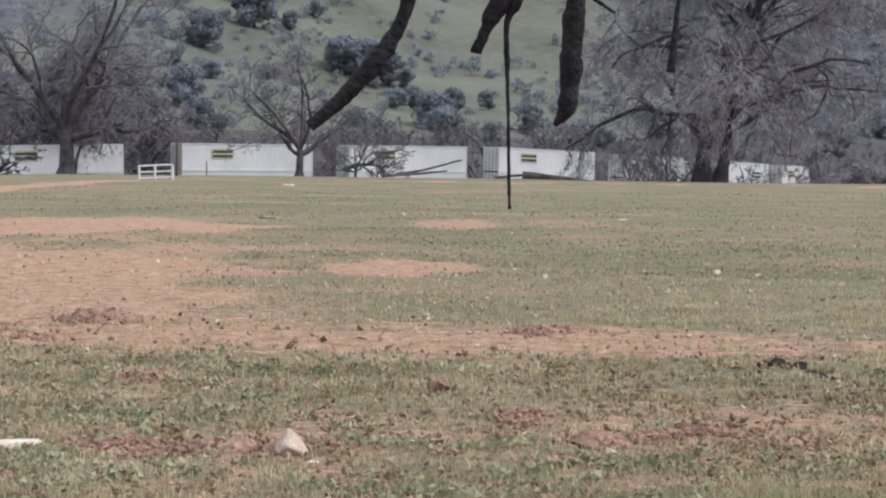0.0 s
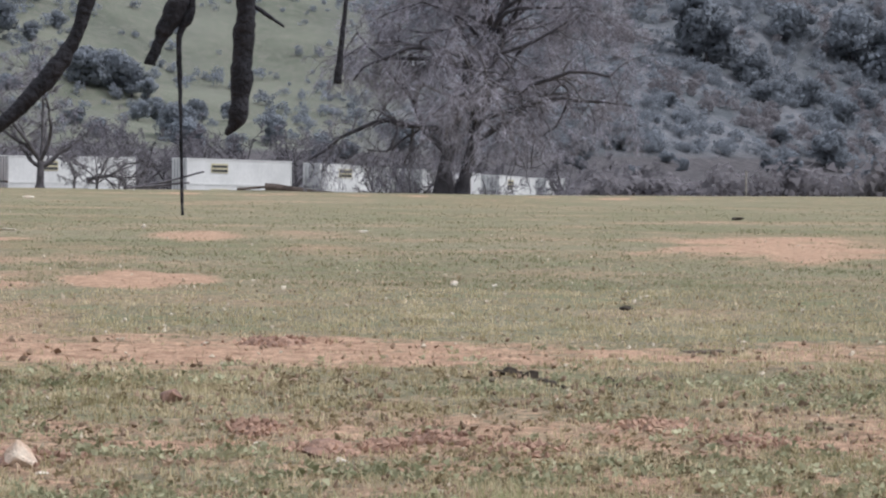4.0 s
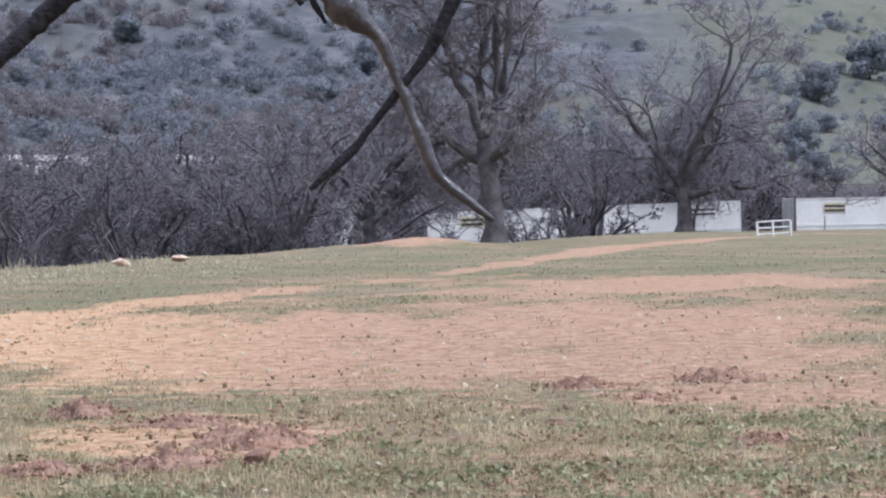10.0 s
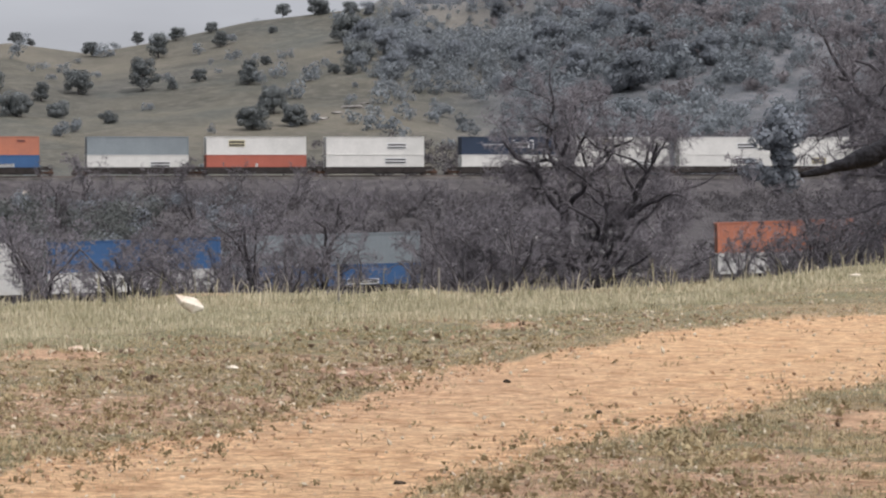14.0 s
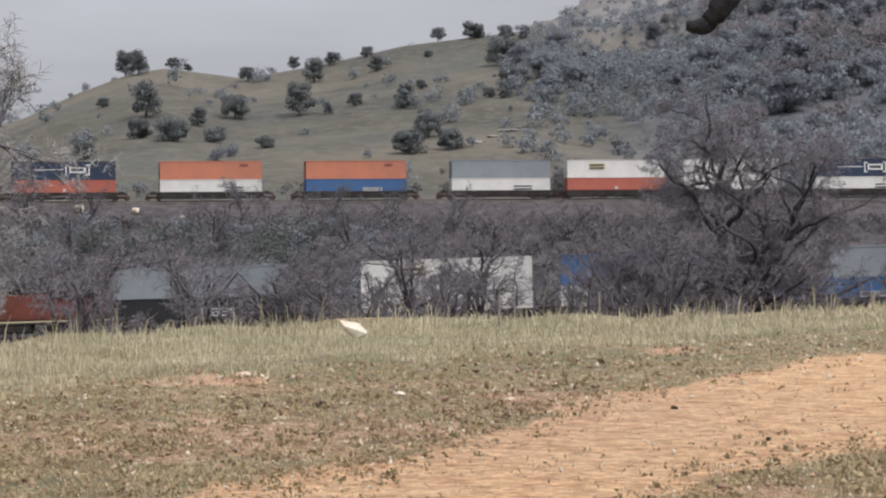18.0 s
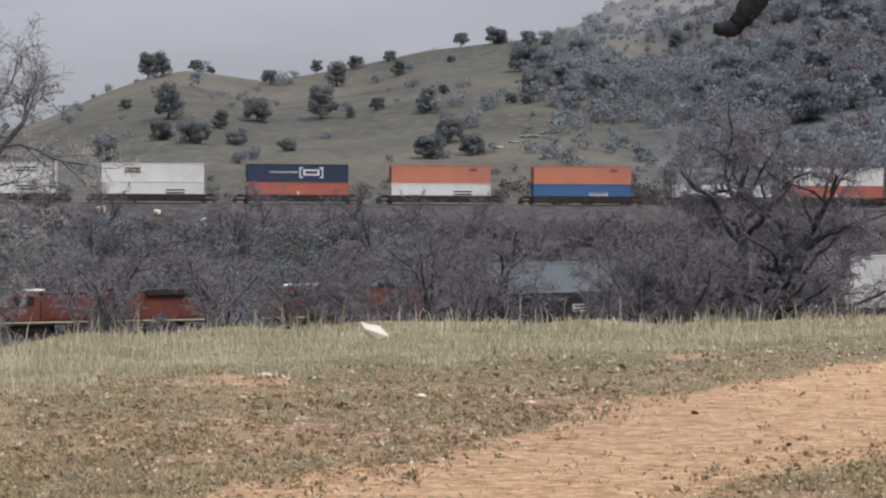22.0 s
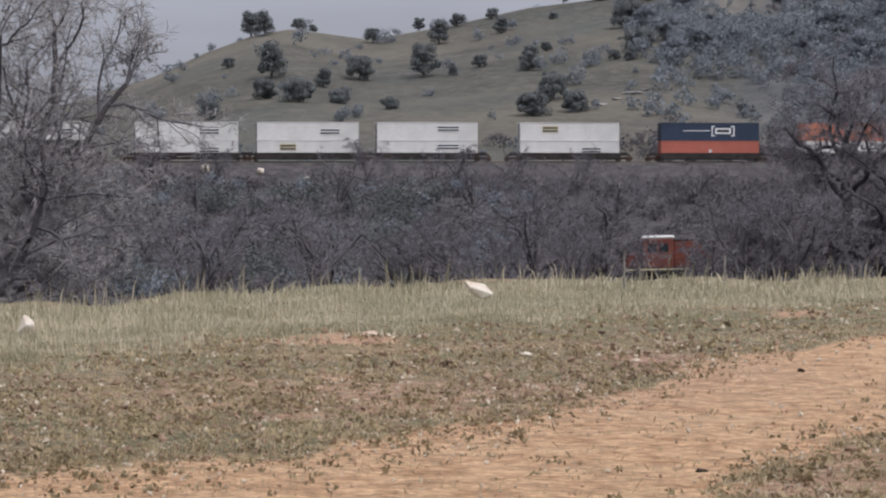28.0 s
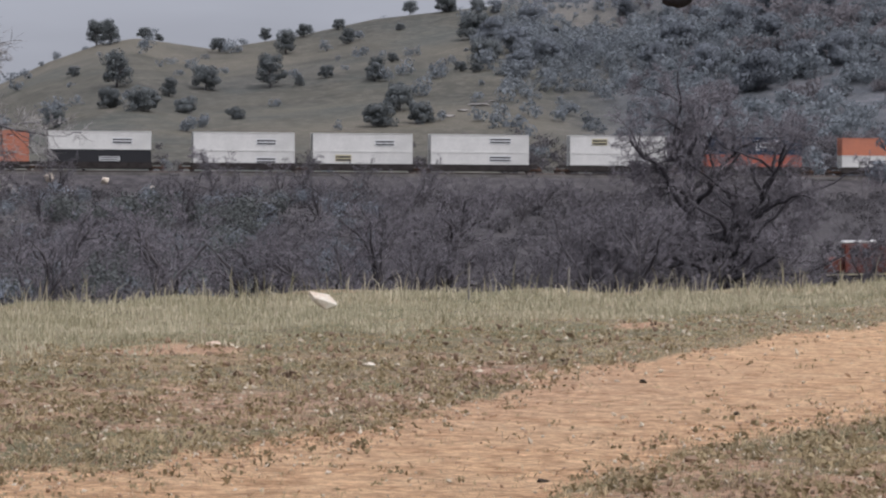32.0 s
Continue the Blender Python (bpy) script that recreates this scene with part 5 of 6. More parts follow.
# ---- evergreen oaks on the hills ----
def evergreen(seed, h, w, label, lobes=22, leaves=4600, mat=M_LEAF):
    """Short trunk with limbs and a lumpy crown of small leaf pieces with gaps."""
    g = np.random.default_rng(seed)
    ob = thing("evergreen_oak", label, "tree", "evergreen oaks on the hills")
    tr, rr = grow(g, np.zeros((1, 3)), np.array([[0.05, 0, 1.0]]), np.array([h * 0.45]), np.array([h * 0.035]), 4, 0.08, 0.02, 0.6)
    l1, r1 = grow(g, *sprout(g, tr, rr, 6, 0.4, 0.8, 0.9, 0.6), 4, 0.15, 0.05, 0.4)
    link("trunk", mesh_np("trunk", *tubes(tr, rr, 7), M_BARK, True), ob)
    tagged(link("limbwork", mesh_np("limbwork", *tubes(l1, r1, 5), M_BARK, True), ob), kind="stuff")
    ang = g.uniform(0, 2 * np.pi, lobes)
    rad = g.uniform(0.05, 0.4, lobes) * w
    c = np.stack([np.cos(ang) * rad, np.sin(ang) * rad, h * g.uniform(0.22, 0.8, lobes)], -1)
    c[:, :2] *= (1.15 - 0.55 * np.abs(c[:, 2:3] / h - 0.4) * 2)
    size = w * g.uniform(0.12, 0.25, lobes)
    which = g.integers(0, lobes, leaves)
    d = g.normal(0, 1, (leaves, 3))
    d /= np.linalg.norm(d, axis=1, keepdims=True)
    p = c[which] + d * (size[which] * g.random(leaves) ** 0.22)[:, None] * [1, 1, 0.8]
    p[:, 2] = np.clip(p[:, 2], h * 0.04, h)
    s = (w * 0.04 * g.uniform(0.5, 1.3, leaves))[:, None]
    verts = leaf_triangles(g, p, d, s, 0.25)
    link("crown", mesh_np("crown", verts, np.arange(len(verts)).reshape(-1, 3), mat), ob)
    return ob


OAKS = [evergreen(41, 8, 8.5, "dark green evergreen oak on the hillside"), evergreen(42, 9.5, 7.5, "tall dark green evergreen oak on the hillside", 20),
        evergreen(43, 5.5, 7.5, "low rounded dark green evergreen oak", 15, 3800), evergreen(44, 8.5, 10.5, "broad dark green evergreen oak", 28, 5800)]
OAKS += [evergreen(51, 8, 8.5, "evergreen oak on a wooded slope, paled for haze", mat=M_HAZYLEAF), evergreen(52, 9.5, 7.5, "tall evergreen oak on a wooded slope, paled for haze", 20, mat=M_HAZYLEAF),
         evergreen(53, 5.5, 7.5, "low evergreen oak bush, paled for haze", 15, 3800, M_HAZYLEAF), evergreen(54, 8.5, 10.5, "broad evergreen oak on the slope, paled for haze", 28, 5800, M_HAZYLEAF)]
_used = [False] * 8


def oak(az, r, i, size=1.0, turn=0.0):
    # right of this bearing the crowns whose leaf colour is paled for haze
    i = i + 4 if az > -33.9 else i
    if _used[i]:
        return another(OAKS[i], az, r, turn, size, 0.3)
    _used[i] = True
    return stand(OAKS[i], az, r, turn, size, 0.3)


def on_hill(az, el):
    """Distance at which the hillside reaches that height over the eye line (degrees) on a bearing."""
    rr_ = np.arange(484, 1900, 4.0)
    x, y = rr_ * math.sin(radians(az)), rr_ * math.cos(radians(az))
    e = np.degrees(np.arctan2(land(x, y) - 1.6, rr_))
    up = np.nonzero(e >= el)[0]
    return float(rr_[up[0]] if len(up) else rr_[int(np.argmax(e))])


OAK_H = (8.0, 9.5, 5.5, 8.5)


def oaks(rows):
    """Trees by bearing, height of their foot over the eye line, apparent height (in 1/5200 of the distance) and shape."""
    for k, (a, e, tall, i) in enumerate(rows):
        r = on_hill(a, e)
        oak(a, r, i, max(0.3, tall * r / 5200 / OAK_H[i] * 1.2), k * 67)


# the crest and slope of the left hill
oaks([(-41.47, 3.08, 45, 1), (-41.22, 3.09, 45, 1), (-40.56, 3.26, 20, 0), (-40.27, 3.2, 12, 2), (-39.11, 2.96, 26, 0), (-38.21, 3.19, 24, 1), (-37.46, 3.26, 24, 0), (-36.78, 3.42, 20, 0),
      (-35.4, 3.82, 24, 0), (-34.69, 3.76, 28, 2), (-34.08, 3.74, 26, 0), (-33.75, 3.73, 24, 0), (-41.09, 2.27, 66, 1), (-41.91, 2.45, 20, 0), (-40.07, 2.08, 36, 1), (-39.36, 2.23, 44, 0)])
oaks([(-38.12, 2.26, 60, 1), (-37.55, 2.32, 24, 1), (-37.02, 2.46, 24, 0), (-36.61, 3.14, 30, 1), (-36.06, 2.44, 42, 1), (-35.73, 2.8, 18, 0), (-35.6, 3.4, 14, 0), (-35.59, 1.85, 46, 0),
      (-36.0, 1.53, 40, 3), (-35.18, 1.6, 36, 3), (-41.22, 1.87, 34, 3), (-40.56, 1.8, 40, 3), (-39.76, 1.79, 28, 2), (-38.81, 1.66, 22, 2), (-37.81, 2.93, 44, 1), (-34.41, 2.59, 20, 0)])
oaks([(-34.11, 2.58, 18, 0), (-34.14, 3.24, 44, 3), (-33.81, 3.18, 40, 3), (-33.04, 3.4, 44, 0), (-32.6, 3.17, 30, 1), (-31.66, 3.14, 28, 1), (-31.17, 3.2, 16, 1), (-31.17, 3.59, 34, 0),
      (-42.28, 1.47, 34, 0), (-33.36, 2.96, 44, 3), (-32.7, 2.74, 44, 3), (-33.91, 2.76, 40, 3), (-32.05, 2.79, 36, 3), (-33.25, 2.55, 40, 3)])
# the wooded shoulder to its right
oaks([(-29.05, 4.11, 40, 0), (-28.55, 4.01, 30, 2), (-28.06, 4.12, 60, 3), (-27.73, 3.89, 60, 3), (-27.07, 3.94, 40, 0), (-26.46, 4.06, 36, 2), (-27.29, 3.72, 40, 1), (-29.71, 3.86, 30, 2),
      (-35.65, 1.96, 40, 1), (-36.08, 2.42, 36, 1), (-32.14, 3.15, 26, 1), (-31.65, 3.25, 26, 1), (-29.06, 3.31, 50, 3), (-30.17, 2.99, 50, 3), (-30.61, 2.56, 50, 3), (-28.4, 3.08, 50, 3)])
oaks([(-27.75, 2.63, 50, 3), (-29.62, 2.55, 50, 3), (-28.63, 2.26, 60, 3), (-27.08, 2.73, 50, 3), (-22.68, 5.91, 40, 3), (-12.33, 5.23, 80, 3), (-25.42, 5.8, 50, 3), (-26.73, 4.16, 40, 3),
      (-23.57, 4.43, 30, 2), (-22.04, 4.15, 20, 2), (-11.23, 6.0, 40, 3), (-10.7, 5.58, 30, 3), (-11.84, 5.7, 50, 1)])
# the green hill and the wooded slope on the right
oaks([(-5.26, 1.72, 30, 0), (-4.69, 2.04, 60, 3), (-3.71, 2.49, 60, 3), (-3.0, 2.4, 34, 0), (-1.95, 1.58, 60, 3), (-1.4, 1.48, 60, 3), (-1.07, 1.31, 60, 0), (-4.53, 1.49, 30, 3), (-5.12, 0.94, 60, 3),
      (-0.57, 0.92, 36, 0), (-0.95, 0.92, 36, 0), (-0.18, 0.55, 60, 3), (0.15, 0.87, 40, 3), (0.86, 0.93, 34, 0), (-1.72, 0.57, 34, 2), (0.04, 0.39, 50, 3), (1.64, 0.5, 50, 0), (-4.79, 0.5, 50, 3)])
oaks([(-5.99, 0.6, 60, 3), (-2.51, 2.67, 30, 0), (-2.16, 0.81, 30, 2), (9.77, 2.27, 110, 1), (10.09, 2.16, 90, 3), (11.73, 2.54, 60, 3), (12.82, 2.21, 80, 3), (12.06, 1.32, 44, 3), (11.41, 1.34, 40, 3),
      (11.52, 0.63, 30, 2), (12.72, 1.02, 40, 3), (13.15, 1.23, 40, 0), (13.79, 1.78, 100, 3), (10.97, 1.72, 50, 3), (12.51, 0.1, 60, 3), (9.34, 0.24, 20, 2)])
oak(-25.75, 458, 1, 1.75, 20)
_g = np.random.default_rng(77)
for k in range(90):
    if k < 50:
        a, r = _g.uniform(-31, -9), _g.uniform(620, 1000)
    elif k < 60:
        a, r = _g.uniform(-8, 3), _g.uniform(640, 900)
    else:
        a, r = _g.uniform(3, 15.5), _g.uniform(680, 1100)
    oak(a, r, int(_g.integers(0, 4)), _g.uniform(0.5, 1.2), _g.uniform(0, 360))


# ---- grass ----
def grass(name, label, az, r, height, blades, mat, seed, lie=0.0):
    g = np.random.default_rng(seed)
    n = len(az)
    x, y = r * np.sin(np.radians(az)), r * np.cos(np.radians(az))
    z = land(x, y)
    rep = lambda v: np.repeat(v, blades)  # noqa: E731
    X, Y, Z, H, D = rep(x), rep(y), rep(z), rep(height) * g.uniform(0.45, 1.25, n * blades), rep(r)
    spread = 0.35 * H + 0.012 + 0.003 * np.maximum(D - 28, 0)
    bx, by = X + g.normal(0, 1, n * blades) * spread, Y + g.normal(0, 1, n * blades) * spread
    ang, tilt = g.uniform(0, 2 * np.pi, n * blades), g.uniform(0.05 + lie, 0.75 + lie, n * blades)
    w = np.maximum(0.0028, D * 0.0002) * g.uniform(0.6, 1.5, n * blades)
    wa = g.uniform(0, 2 * np.pi, n * blades)
    ca, sa = np.cos(wa) * w, np.sin(wa) * w
    tx, ty, tz = bx + np.cos(ang) * tilt * H, by + np.sin(ang) * tilt * H, Z + H * np.cos(tilt * 0.8) * (1 - 0.6 * lie)
    mx, my, mz = bx + np.cos(ang) * tilt * H * 0.35, by + np.sin(ang) * tilt * H * 0.35, Z + H * (0.6 - 0.4 * lie)
    verts = np.stack([np.stack([bx - ca, by - sa, Z - 0.01], -1), np.stack([bx + ca, by + sa, Z - 0.01], -1),
                      np.stack([mx + ca * 0.7, my + sa * 0.7, mz], -1), np.stack([tx, ty, tz], -1), np.stack([mx - ca * 0.7, my - sa * 0.7, mz], -1)], 1).reshape(-1, 3)
    first = np.arange(0, len(verts), 5)[:, None]
    faces = [first + np.array([[0, 1, 2, 4]]), first + np.array([[4, 2, 3]])]
    tagged(new(name, mesh_np(name, verts, faces, mat)), label, "grass", kind="stuff")


def sow(g, n, az0, az1, r0, r1, keep):
    az = g.uniform(az0, az1, n)
    r = 1 / g.uniform(1 / r1, 1 / r0, n)
    ok = g.random(n) < keep(az, r)
    return az[ok], r[ok]


def grassy(az, r):
    x, y = r * np.sin(np.radians(az)), r * np.cos(np.radians(az))
    bare, _ = dirt_mask(x, y)
    return np.clip(1.25 - 1.9 * bare, 0.015, 1) * (r < along(CREST, az) + 3)


def patch(az, r, size, seed):
    """Clumpiness, 0 to 1, over the ground."""
    x, y = r * np.sin(np.radians(az)), r * np.cos(np.radians(az))
    return step(-0.25, 0.3, fbm(x / size, y / size, 3, seed))


def tall_zone(az, r):
    edge = along(CREST, az) * np.interp(az, [-46, -41, -38, -33, -28, -22], [0.62, 0.62, 0.64, 0.68, 0.72, 0.66])
    return step(0.93, 1.07, r / edge * (1 + 0.06 * vnoise(az * 1.3, r * 0.2, 12))) * step(-12, -19, az)


_g = np.random.default_rng(3)
a, r = sow(_g, 210000, -21, 15, 9.6, 150, lambda az, r: grassy(az, r) * (0.15 + 0.85 * patch(az, r, 0.32, 101)) * (0.35 + 0.65 * patch(az, r, 3.0, 107)) * (1 - 0.8 * tall_zone(az, r)))
far_off = r > 40
grass("field_grass", "short patchy green and straw-coloured field grass", a[~far_off], r[~far_off], np.where(r[~far_off] < 12.5, 0.075, 0.045) * _g.uniform(0.5, 1.5, (~far_off).sum()), 4, M_GRASS, 4)
grass("far_field_grass", "short dull green grass over the far field", a[far_off], r[far_off], 0.04 * _g.uniform(0.5, 1.5, far_off.sum()), 4, M_TUSSOCK, 44)
a, r = sow(_g, 90000, -46.5, -19, 9.6, 60, lambda az, r: step(-19, -22, az) * grassy(az, r) * (0.15 + 0.85 * patch(az, r, 0.3, 103)) * (1 - 0.8 * tall_zone(az, r)))
grass("dry_field_grass", "short brown and straw-coloured dry grass beside the road", a, r, 0.028 * _g.uniform(0.5, 1.5, len(a)), 4, M_DULL, 24)
a, r = sow(_g, 60000, -46.5, 15, 9.8, 60, lambda az, r: (0.25 + 0.75 * patch(az, r, 0.4, 105)) * (0.1 + 0.9 * grassy(az, r)) * (1 - tall_zone(az, r)))
grass("dead_grass", "flattened dead grass and brown litter on the soil", a, r, 0.09 * _g.uniform(0.4, 1.6, len(a)), 3, M_DEAD, 14, 0.75)
a, r = sow(_g, 36000, -16, 15, 9.3, 13.8, lambda az, r: step(-15, -10, az) * (0.05 + 0.95 * patch(az, r, 0.45, 111) * (0.3 + 0.7 * patch(az, r, 1.6, 112))) * step(13.6, 11.8, r) * (1 - 0.9 * step(0.45, 0.7, dirt_mask(r * np.sin(np.radians(az)), r * np.cos(np.radians(az)))[0])))
grass("near_grass", "tufts of longer green grass among dry stalks", a, r, 0.09 * _g.uniform(0.4, 1.9, len(a)) * (0.6 + 0.6 * patch(a, r, 0.9, 113)), 5, M_GREEN, 5)
a2, r2 = sow(_g, 4500, 3.5, 15, 10.5, 14.2, lambda az, r: patch(az, r, 0.7, 161) ** 2 * step(14.2, 13.0, r + 0.5 * vnoise(az, r, 9)))
grass("long_grass", "long bright green grass with pale tips", a2, r2, 0.11 * _g.uniform(0.5, 1.5, len(a2)), 8, M_GREEN, 35)
a, r = sow(_g, 50000, -46, -8, 10, 45, lambda az, r: grassy(az, r) * step(-8, -14, az) * (0.2 + 0.8 * patch(az, r, 0.3, 121)) * (1 - tall_zone(az, r)))
grass("bank_turf", "low tufts of dull green and grey grass on the bank", a, r, 0.035 * _g.uniform(0.5, 2.0, len(a)), 4, M_DULL, 7)
a, r = sow(_g, 70000, -47, -13, 18, 125, lambda az, r: tall_zone(az, r) * (r < along(CREST, az) + 3) * (0.5 + 0.5 * patch(az, r, 1.2, 131)))
grass("bank_grass", "tall dry straw-coloured grass with green blades on the bank", a, r, (0.075 + 0.06 * step(0.6, 0.95, r / along(CREST, a))) * _g.uniform(0.5, 1.5, len(a)) * (0.55 + 0.75 * patch(a, r, 0.9, 133)), 5, M_STRAW, 6)
az_c = _g.uniform(-46.5, -20, 420)
grass("bank_stalks", "tall dry weed stalks along the top of the bank", az_c, along(CREST, az_c) * _g.uniform(0.9, 1.02, 420), _g.uniform(0.22, 0.7, 420), 2, M_STRAW, 9)
# low broad-leaved weeds among the field grass
a, r = sow(_g, 22000, -20, 15, 12.5, 27, lambda az, r: step(0.35, 0.8, patch(az, r, 1.1, 141)) * grassy(az, r) * (0.25 + 0.75 * step(27, 22, r)))
x, y = r * np.sin(np.radians(a)), r * np.cos(np.radians(a))
clumps("field_weeds", "low dark green broad-leaved weeds", np.stack([x, y, land(x, y) - 0.01], -1), 0.03 + 0.06 * _g.random(len(a)) ** 2, 12, 0.36, M_WEED, 0.55, 8, "weeds")


# ---- stones and clods ----
def lump(name, label, category, mat, az, r, sx, sy, sz, seed, group="", sink=0.15, sharp=0.35, tilt=0.0, taper=0.0, peak=0.0):
    """A rough stone or clod: a cut, dented block."""
    g = np.random.default_rng(seed)
    bm = bmesh.new()
    if category in ("stone", "boulder"):
        d = g.normal(0, 1, (15, 3))
        d *= (g.uniform(0.4, 0.5, 15) / np.linalg.norm(d, axis=1))[:, None]
        for c in d:
            bm.verts.new(c)
        bmesh.ops.convex_hull(bm, input=list(bm.verts))
        bmesh.ops.delete(bm, geom=[v for v in bm.verts if not v.link_faces], context="VERTS")
        bmesh.ops.bevel(bm, geom=list(bm.edges), offset=0.03, segments=1, affect="EDGES")
    else:
        bmesh.ops.create_icosphere(bm, subdivisions=3, radius=0.5)
    cuts = [(Vector(g.normal(0, 1, 3)).normalized(), g.uniform(0.22, 0.42)) for _ in range(11)]
    for v in bm.verts:
        if category not in ("stone", "boulder"):
            for nrm, d in cuts:
                k = v.co.dot(nrm) - d
                if k > 0:
                    v.co -= nrm * k * (0.6 + sharp)
        v.co *= 1 + 0.12 * noise.noise(v.co * 3 + Vector((seed, 0, 0))) + 0.05 * noise.noise(v.co * 9 + Vector((0, seed, 0)))
        slim = 1 - peak * v.co.z * 1.6
        v.co = Vector((v.co.x * sx * slim, v.co.y * sy * slim, v.co.z * sz * (1 + taper * v.co.x * 2)))
    me = bpy.data.meshes.new(name)
    bm.to_mesh(me)
    bm.free()
    me.materials.append(mat)
    ob = tagged(new(name, me), label, category, group)
    p = place(az, r)
    ob.matrix_basis = Matrix.Translation((p.x, p.y, p.z + sz * (0.5 - sink) * 0.8)) @ pose(0, 0, 0, 0, 0, -az + g.uniform(-20, 20)) @ pose(0, 0, 0, 0, tilt, 0)
    return ob


HEAPS = []


def soil_heap(az, r, w, d, h, seed, label="low mound of freshly dug red-brown earth"):
    """Turned soil: a rough broken mound, ragged at its edge."""
    nx, ny = int(w / 0.022) + 2, int(d / 0.03) + 2
    U, V = np.meshgrid(np.linspace(-1, 1, nx), np.linspace(-1, 1, ny), indexing="ij")
    x, y = U * w / 2, V * d / 2
    edge = 1 - np.hypot(U, V) + 0.35 * fbm(x / 0.25 + seed, y / 0.25, 3, seed)
    clods = np.abs(fbm(x / 0.16 + 3 * seed, y / 0.16, 3, seed + 1))
    crumbs = np.abs(vnoise(x / 0.045, y / 0.045 + seed, seed + 2))
    z = h * (step(0.0, 0.8, edge) * (0.15 + 1.3 * clods) + 0.4 * crumbs * step(0.0, 0.2, edge)) - 0.05 * step(0.06, -0.05, edge)
    base = place(az, r)
    turn = radians(-az)
    gx, gy = base.x + x * math.cos(turn) - y * math.sin(turn), base.y + x * math.sin(turn) + y * math.cos(turn)
    verts = np.stack([x, y, z + land(gx, gy) - base.z], -1).reshape(-1, 3)
    i, j = np.meshgrid(np.arange(nx - 1), np.arange(ny - 1), indexing="ij")
    quads = np.stack([i * ny + j, (i + 1) * ny + j, (i + 1) * ny + j + 1, i * ny + j + 1], -1).reshape(-1, 4)
    ob = tagged(new("earth_mound", mesh_np("earth_mound", verts, quads, M_HEAP, False)), label, "earth mound", "mounds of dug soil")
    HEAPS.append((az, r, w, d, h))
    ob.matrix_basis = Matrix.Translation(base) @ pose(0, 0, 0, 0, 0, -az)


def rr(el):
    """Distance at which the level field lies that far below the eye line (degrees)."""
    return 1.6 / math.tan(radians(-el))


MOUNDS = [(-6.2, -5.62, 0.7, 0.7, 0.05), (-4.4, -5.72, 0.8, 0.8, 0.07), (-2.9, -5.65, 0.5, 0.6, 0.05), (1.75, -5.1, 0.34, 0.9, 0.1), (3.2, -5.5, 0.42, 0.6, 0.06), (5.4, -5.25, 0.4, 0.7, 0.05),
          (4.3, -5.4, 0.3, 0.5, 0.05), (-5.6, -4.35, 0.5, 1.0, 0.04), (-6.6, -3.22, 0.9, 0.9, 0.12), (-9.2, -3.3, 0.7, 0.7, 0.1), (2.0, -3.35, 0.8, 0.8, 0.09), (-15.4, -4.3, 1.0, 1.2, 0.15), (-17.2, -4.7, 0.9, 0.8, 0.12), (-19.6, -4.75, 0.6, 0.7, 0.12), (-16.9, -3.9, 0.8, 0.9, 0.1)]
MOUNDS += [(-18.8, -3.7, 0.7, 0.9, 0.15), (-11.8, -5.9, 0.5, 0.5, 0.04), (9.6, -4.95, 0.5, 0.7, 0.06), (11.4, -5.2, 0.5, 0.6, 0.05), (7.1, -5.45, 0.4, 0.6, 0.04), (-8.0, -3.55, 0.5, 0.6, 0.05)]
for k, (a, e, w, d, h) in enumerate(MOUNDS):
    soil_heap(a, rr(e), w, d, h, 200 + k)
lump("stone", "upright pale stone stained with red soil", "stone", M_REDSTONE, -2.68, rr(-5.8), 0.19, 0.16, 0.25, 5, sharp=0.5, sink=0.05, peak=0.8)
lump("stone", "long flat pale stone lying in the grass", "stone", M_STONE, -8.05, rr(-5.68), 0.42, 0.16, 0.08, 2)
lump("stone", "small flat white stone beside the dug soil", "stone", M_STONE, -2.3, rr(-5.95), 0.09, 0.06, 0.03, 3)
lump("clod", "round reddish-brown clod of earth", "clod", M_CLOD, 0.04, rr(-4.55), 0.2, 0.17, 0.15, 4)
lump("stone", "pale stone half sunk in a heap of red soil", "stone", M_STONE, 1.65, rr(-5.05), 0.11, 0.08, 0.06, 5)
lump("stone", "pale stone lying on red soil", "stone", M_STONE, 1.9, rr(-5.42), 0.11, 0.08, 0.06, 6)
lump("stone", "rounded white stone on red soil", "stone", M_STONE, 3.6, rr(-5.72), 0.13, 0.09, 0.06, 7)
lump("clod", "dark reddish clod of earth", "clod", M_CLOD, 3.2, rr(-5.45), 0.24, 0.16, 0.09, 8)
lump("clod", "dark reddish clod of earth", "clod", M_CLOD, 3.0, rr(-5.6), 0.18, 0.14, 0.08, 9)
for k, (a, e, s) in enumerate([(6.4, -3.93, 0.16), (6.62, -3.9, 0.2), (6.85, -3.93, 0.14), (7.1, -3.98, 0.2), (7.3, -4.03, 0.12), (7.5, -4.12, 0.15), (7.75, -4.18, 0.08), (8.6, -4.05, 0.17), (8.75, -4.1, 0.1), (6.3, -4.05, 0.09), (6.0, -4.0, 0.07)]):
    lump("dark_clod", "dark brown crumbling clod in the grass", "clod", M_DUNG, a, rr(e - 0.04), s * 0.85, s * 0.65, s * 0.5, 20 + k, "dark clods", 0.3)
lump("stone", "small white stone far out in the field", "stone", M_STONE, 5.4, rr(-2.22), 0.14, 0.1, 0.1, 30)
lump("stone", "small pale stone in the field grass", "stone", M_STONE, 6.2, rr(-2.24), 0.12, 0.09, 0.06, 31)
lump("stone", "flat white stone in the field", "stone", M_STONE, -3.4, rr(-1.21), 0.65, 0.35, 0.1, 32)
lump("stone", "white stone in the field", "stone", M_STONE, -0.75, rr(-1.13), 0.24, 0.2, 0.16, 33)
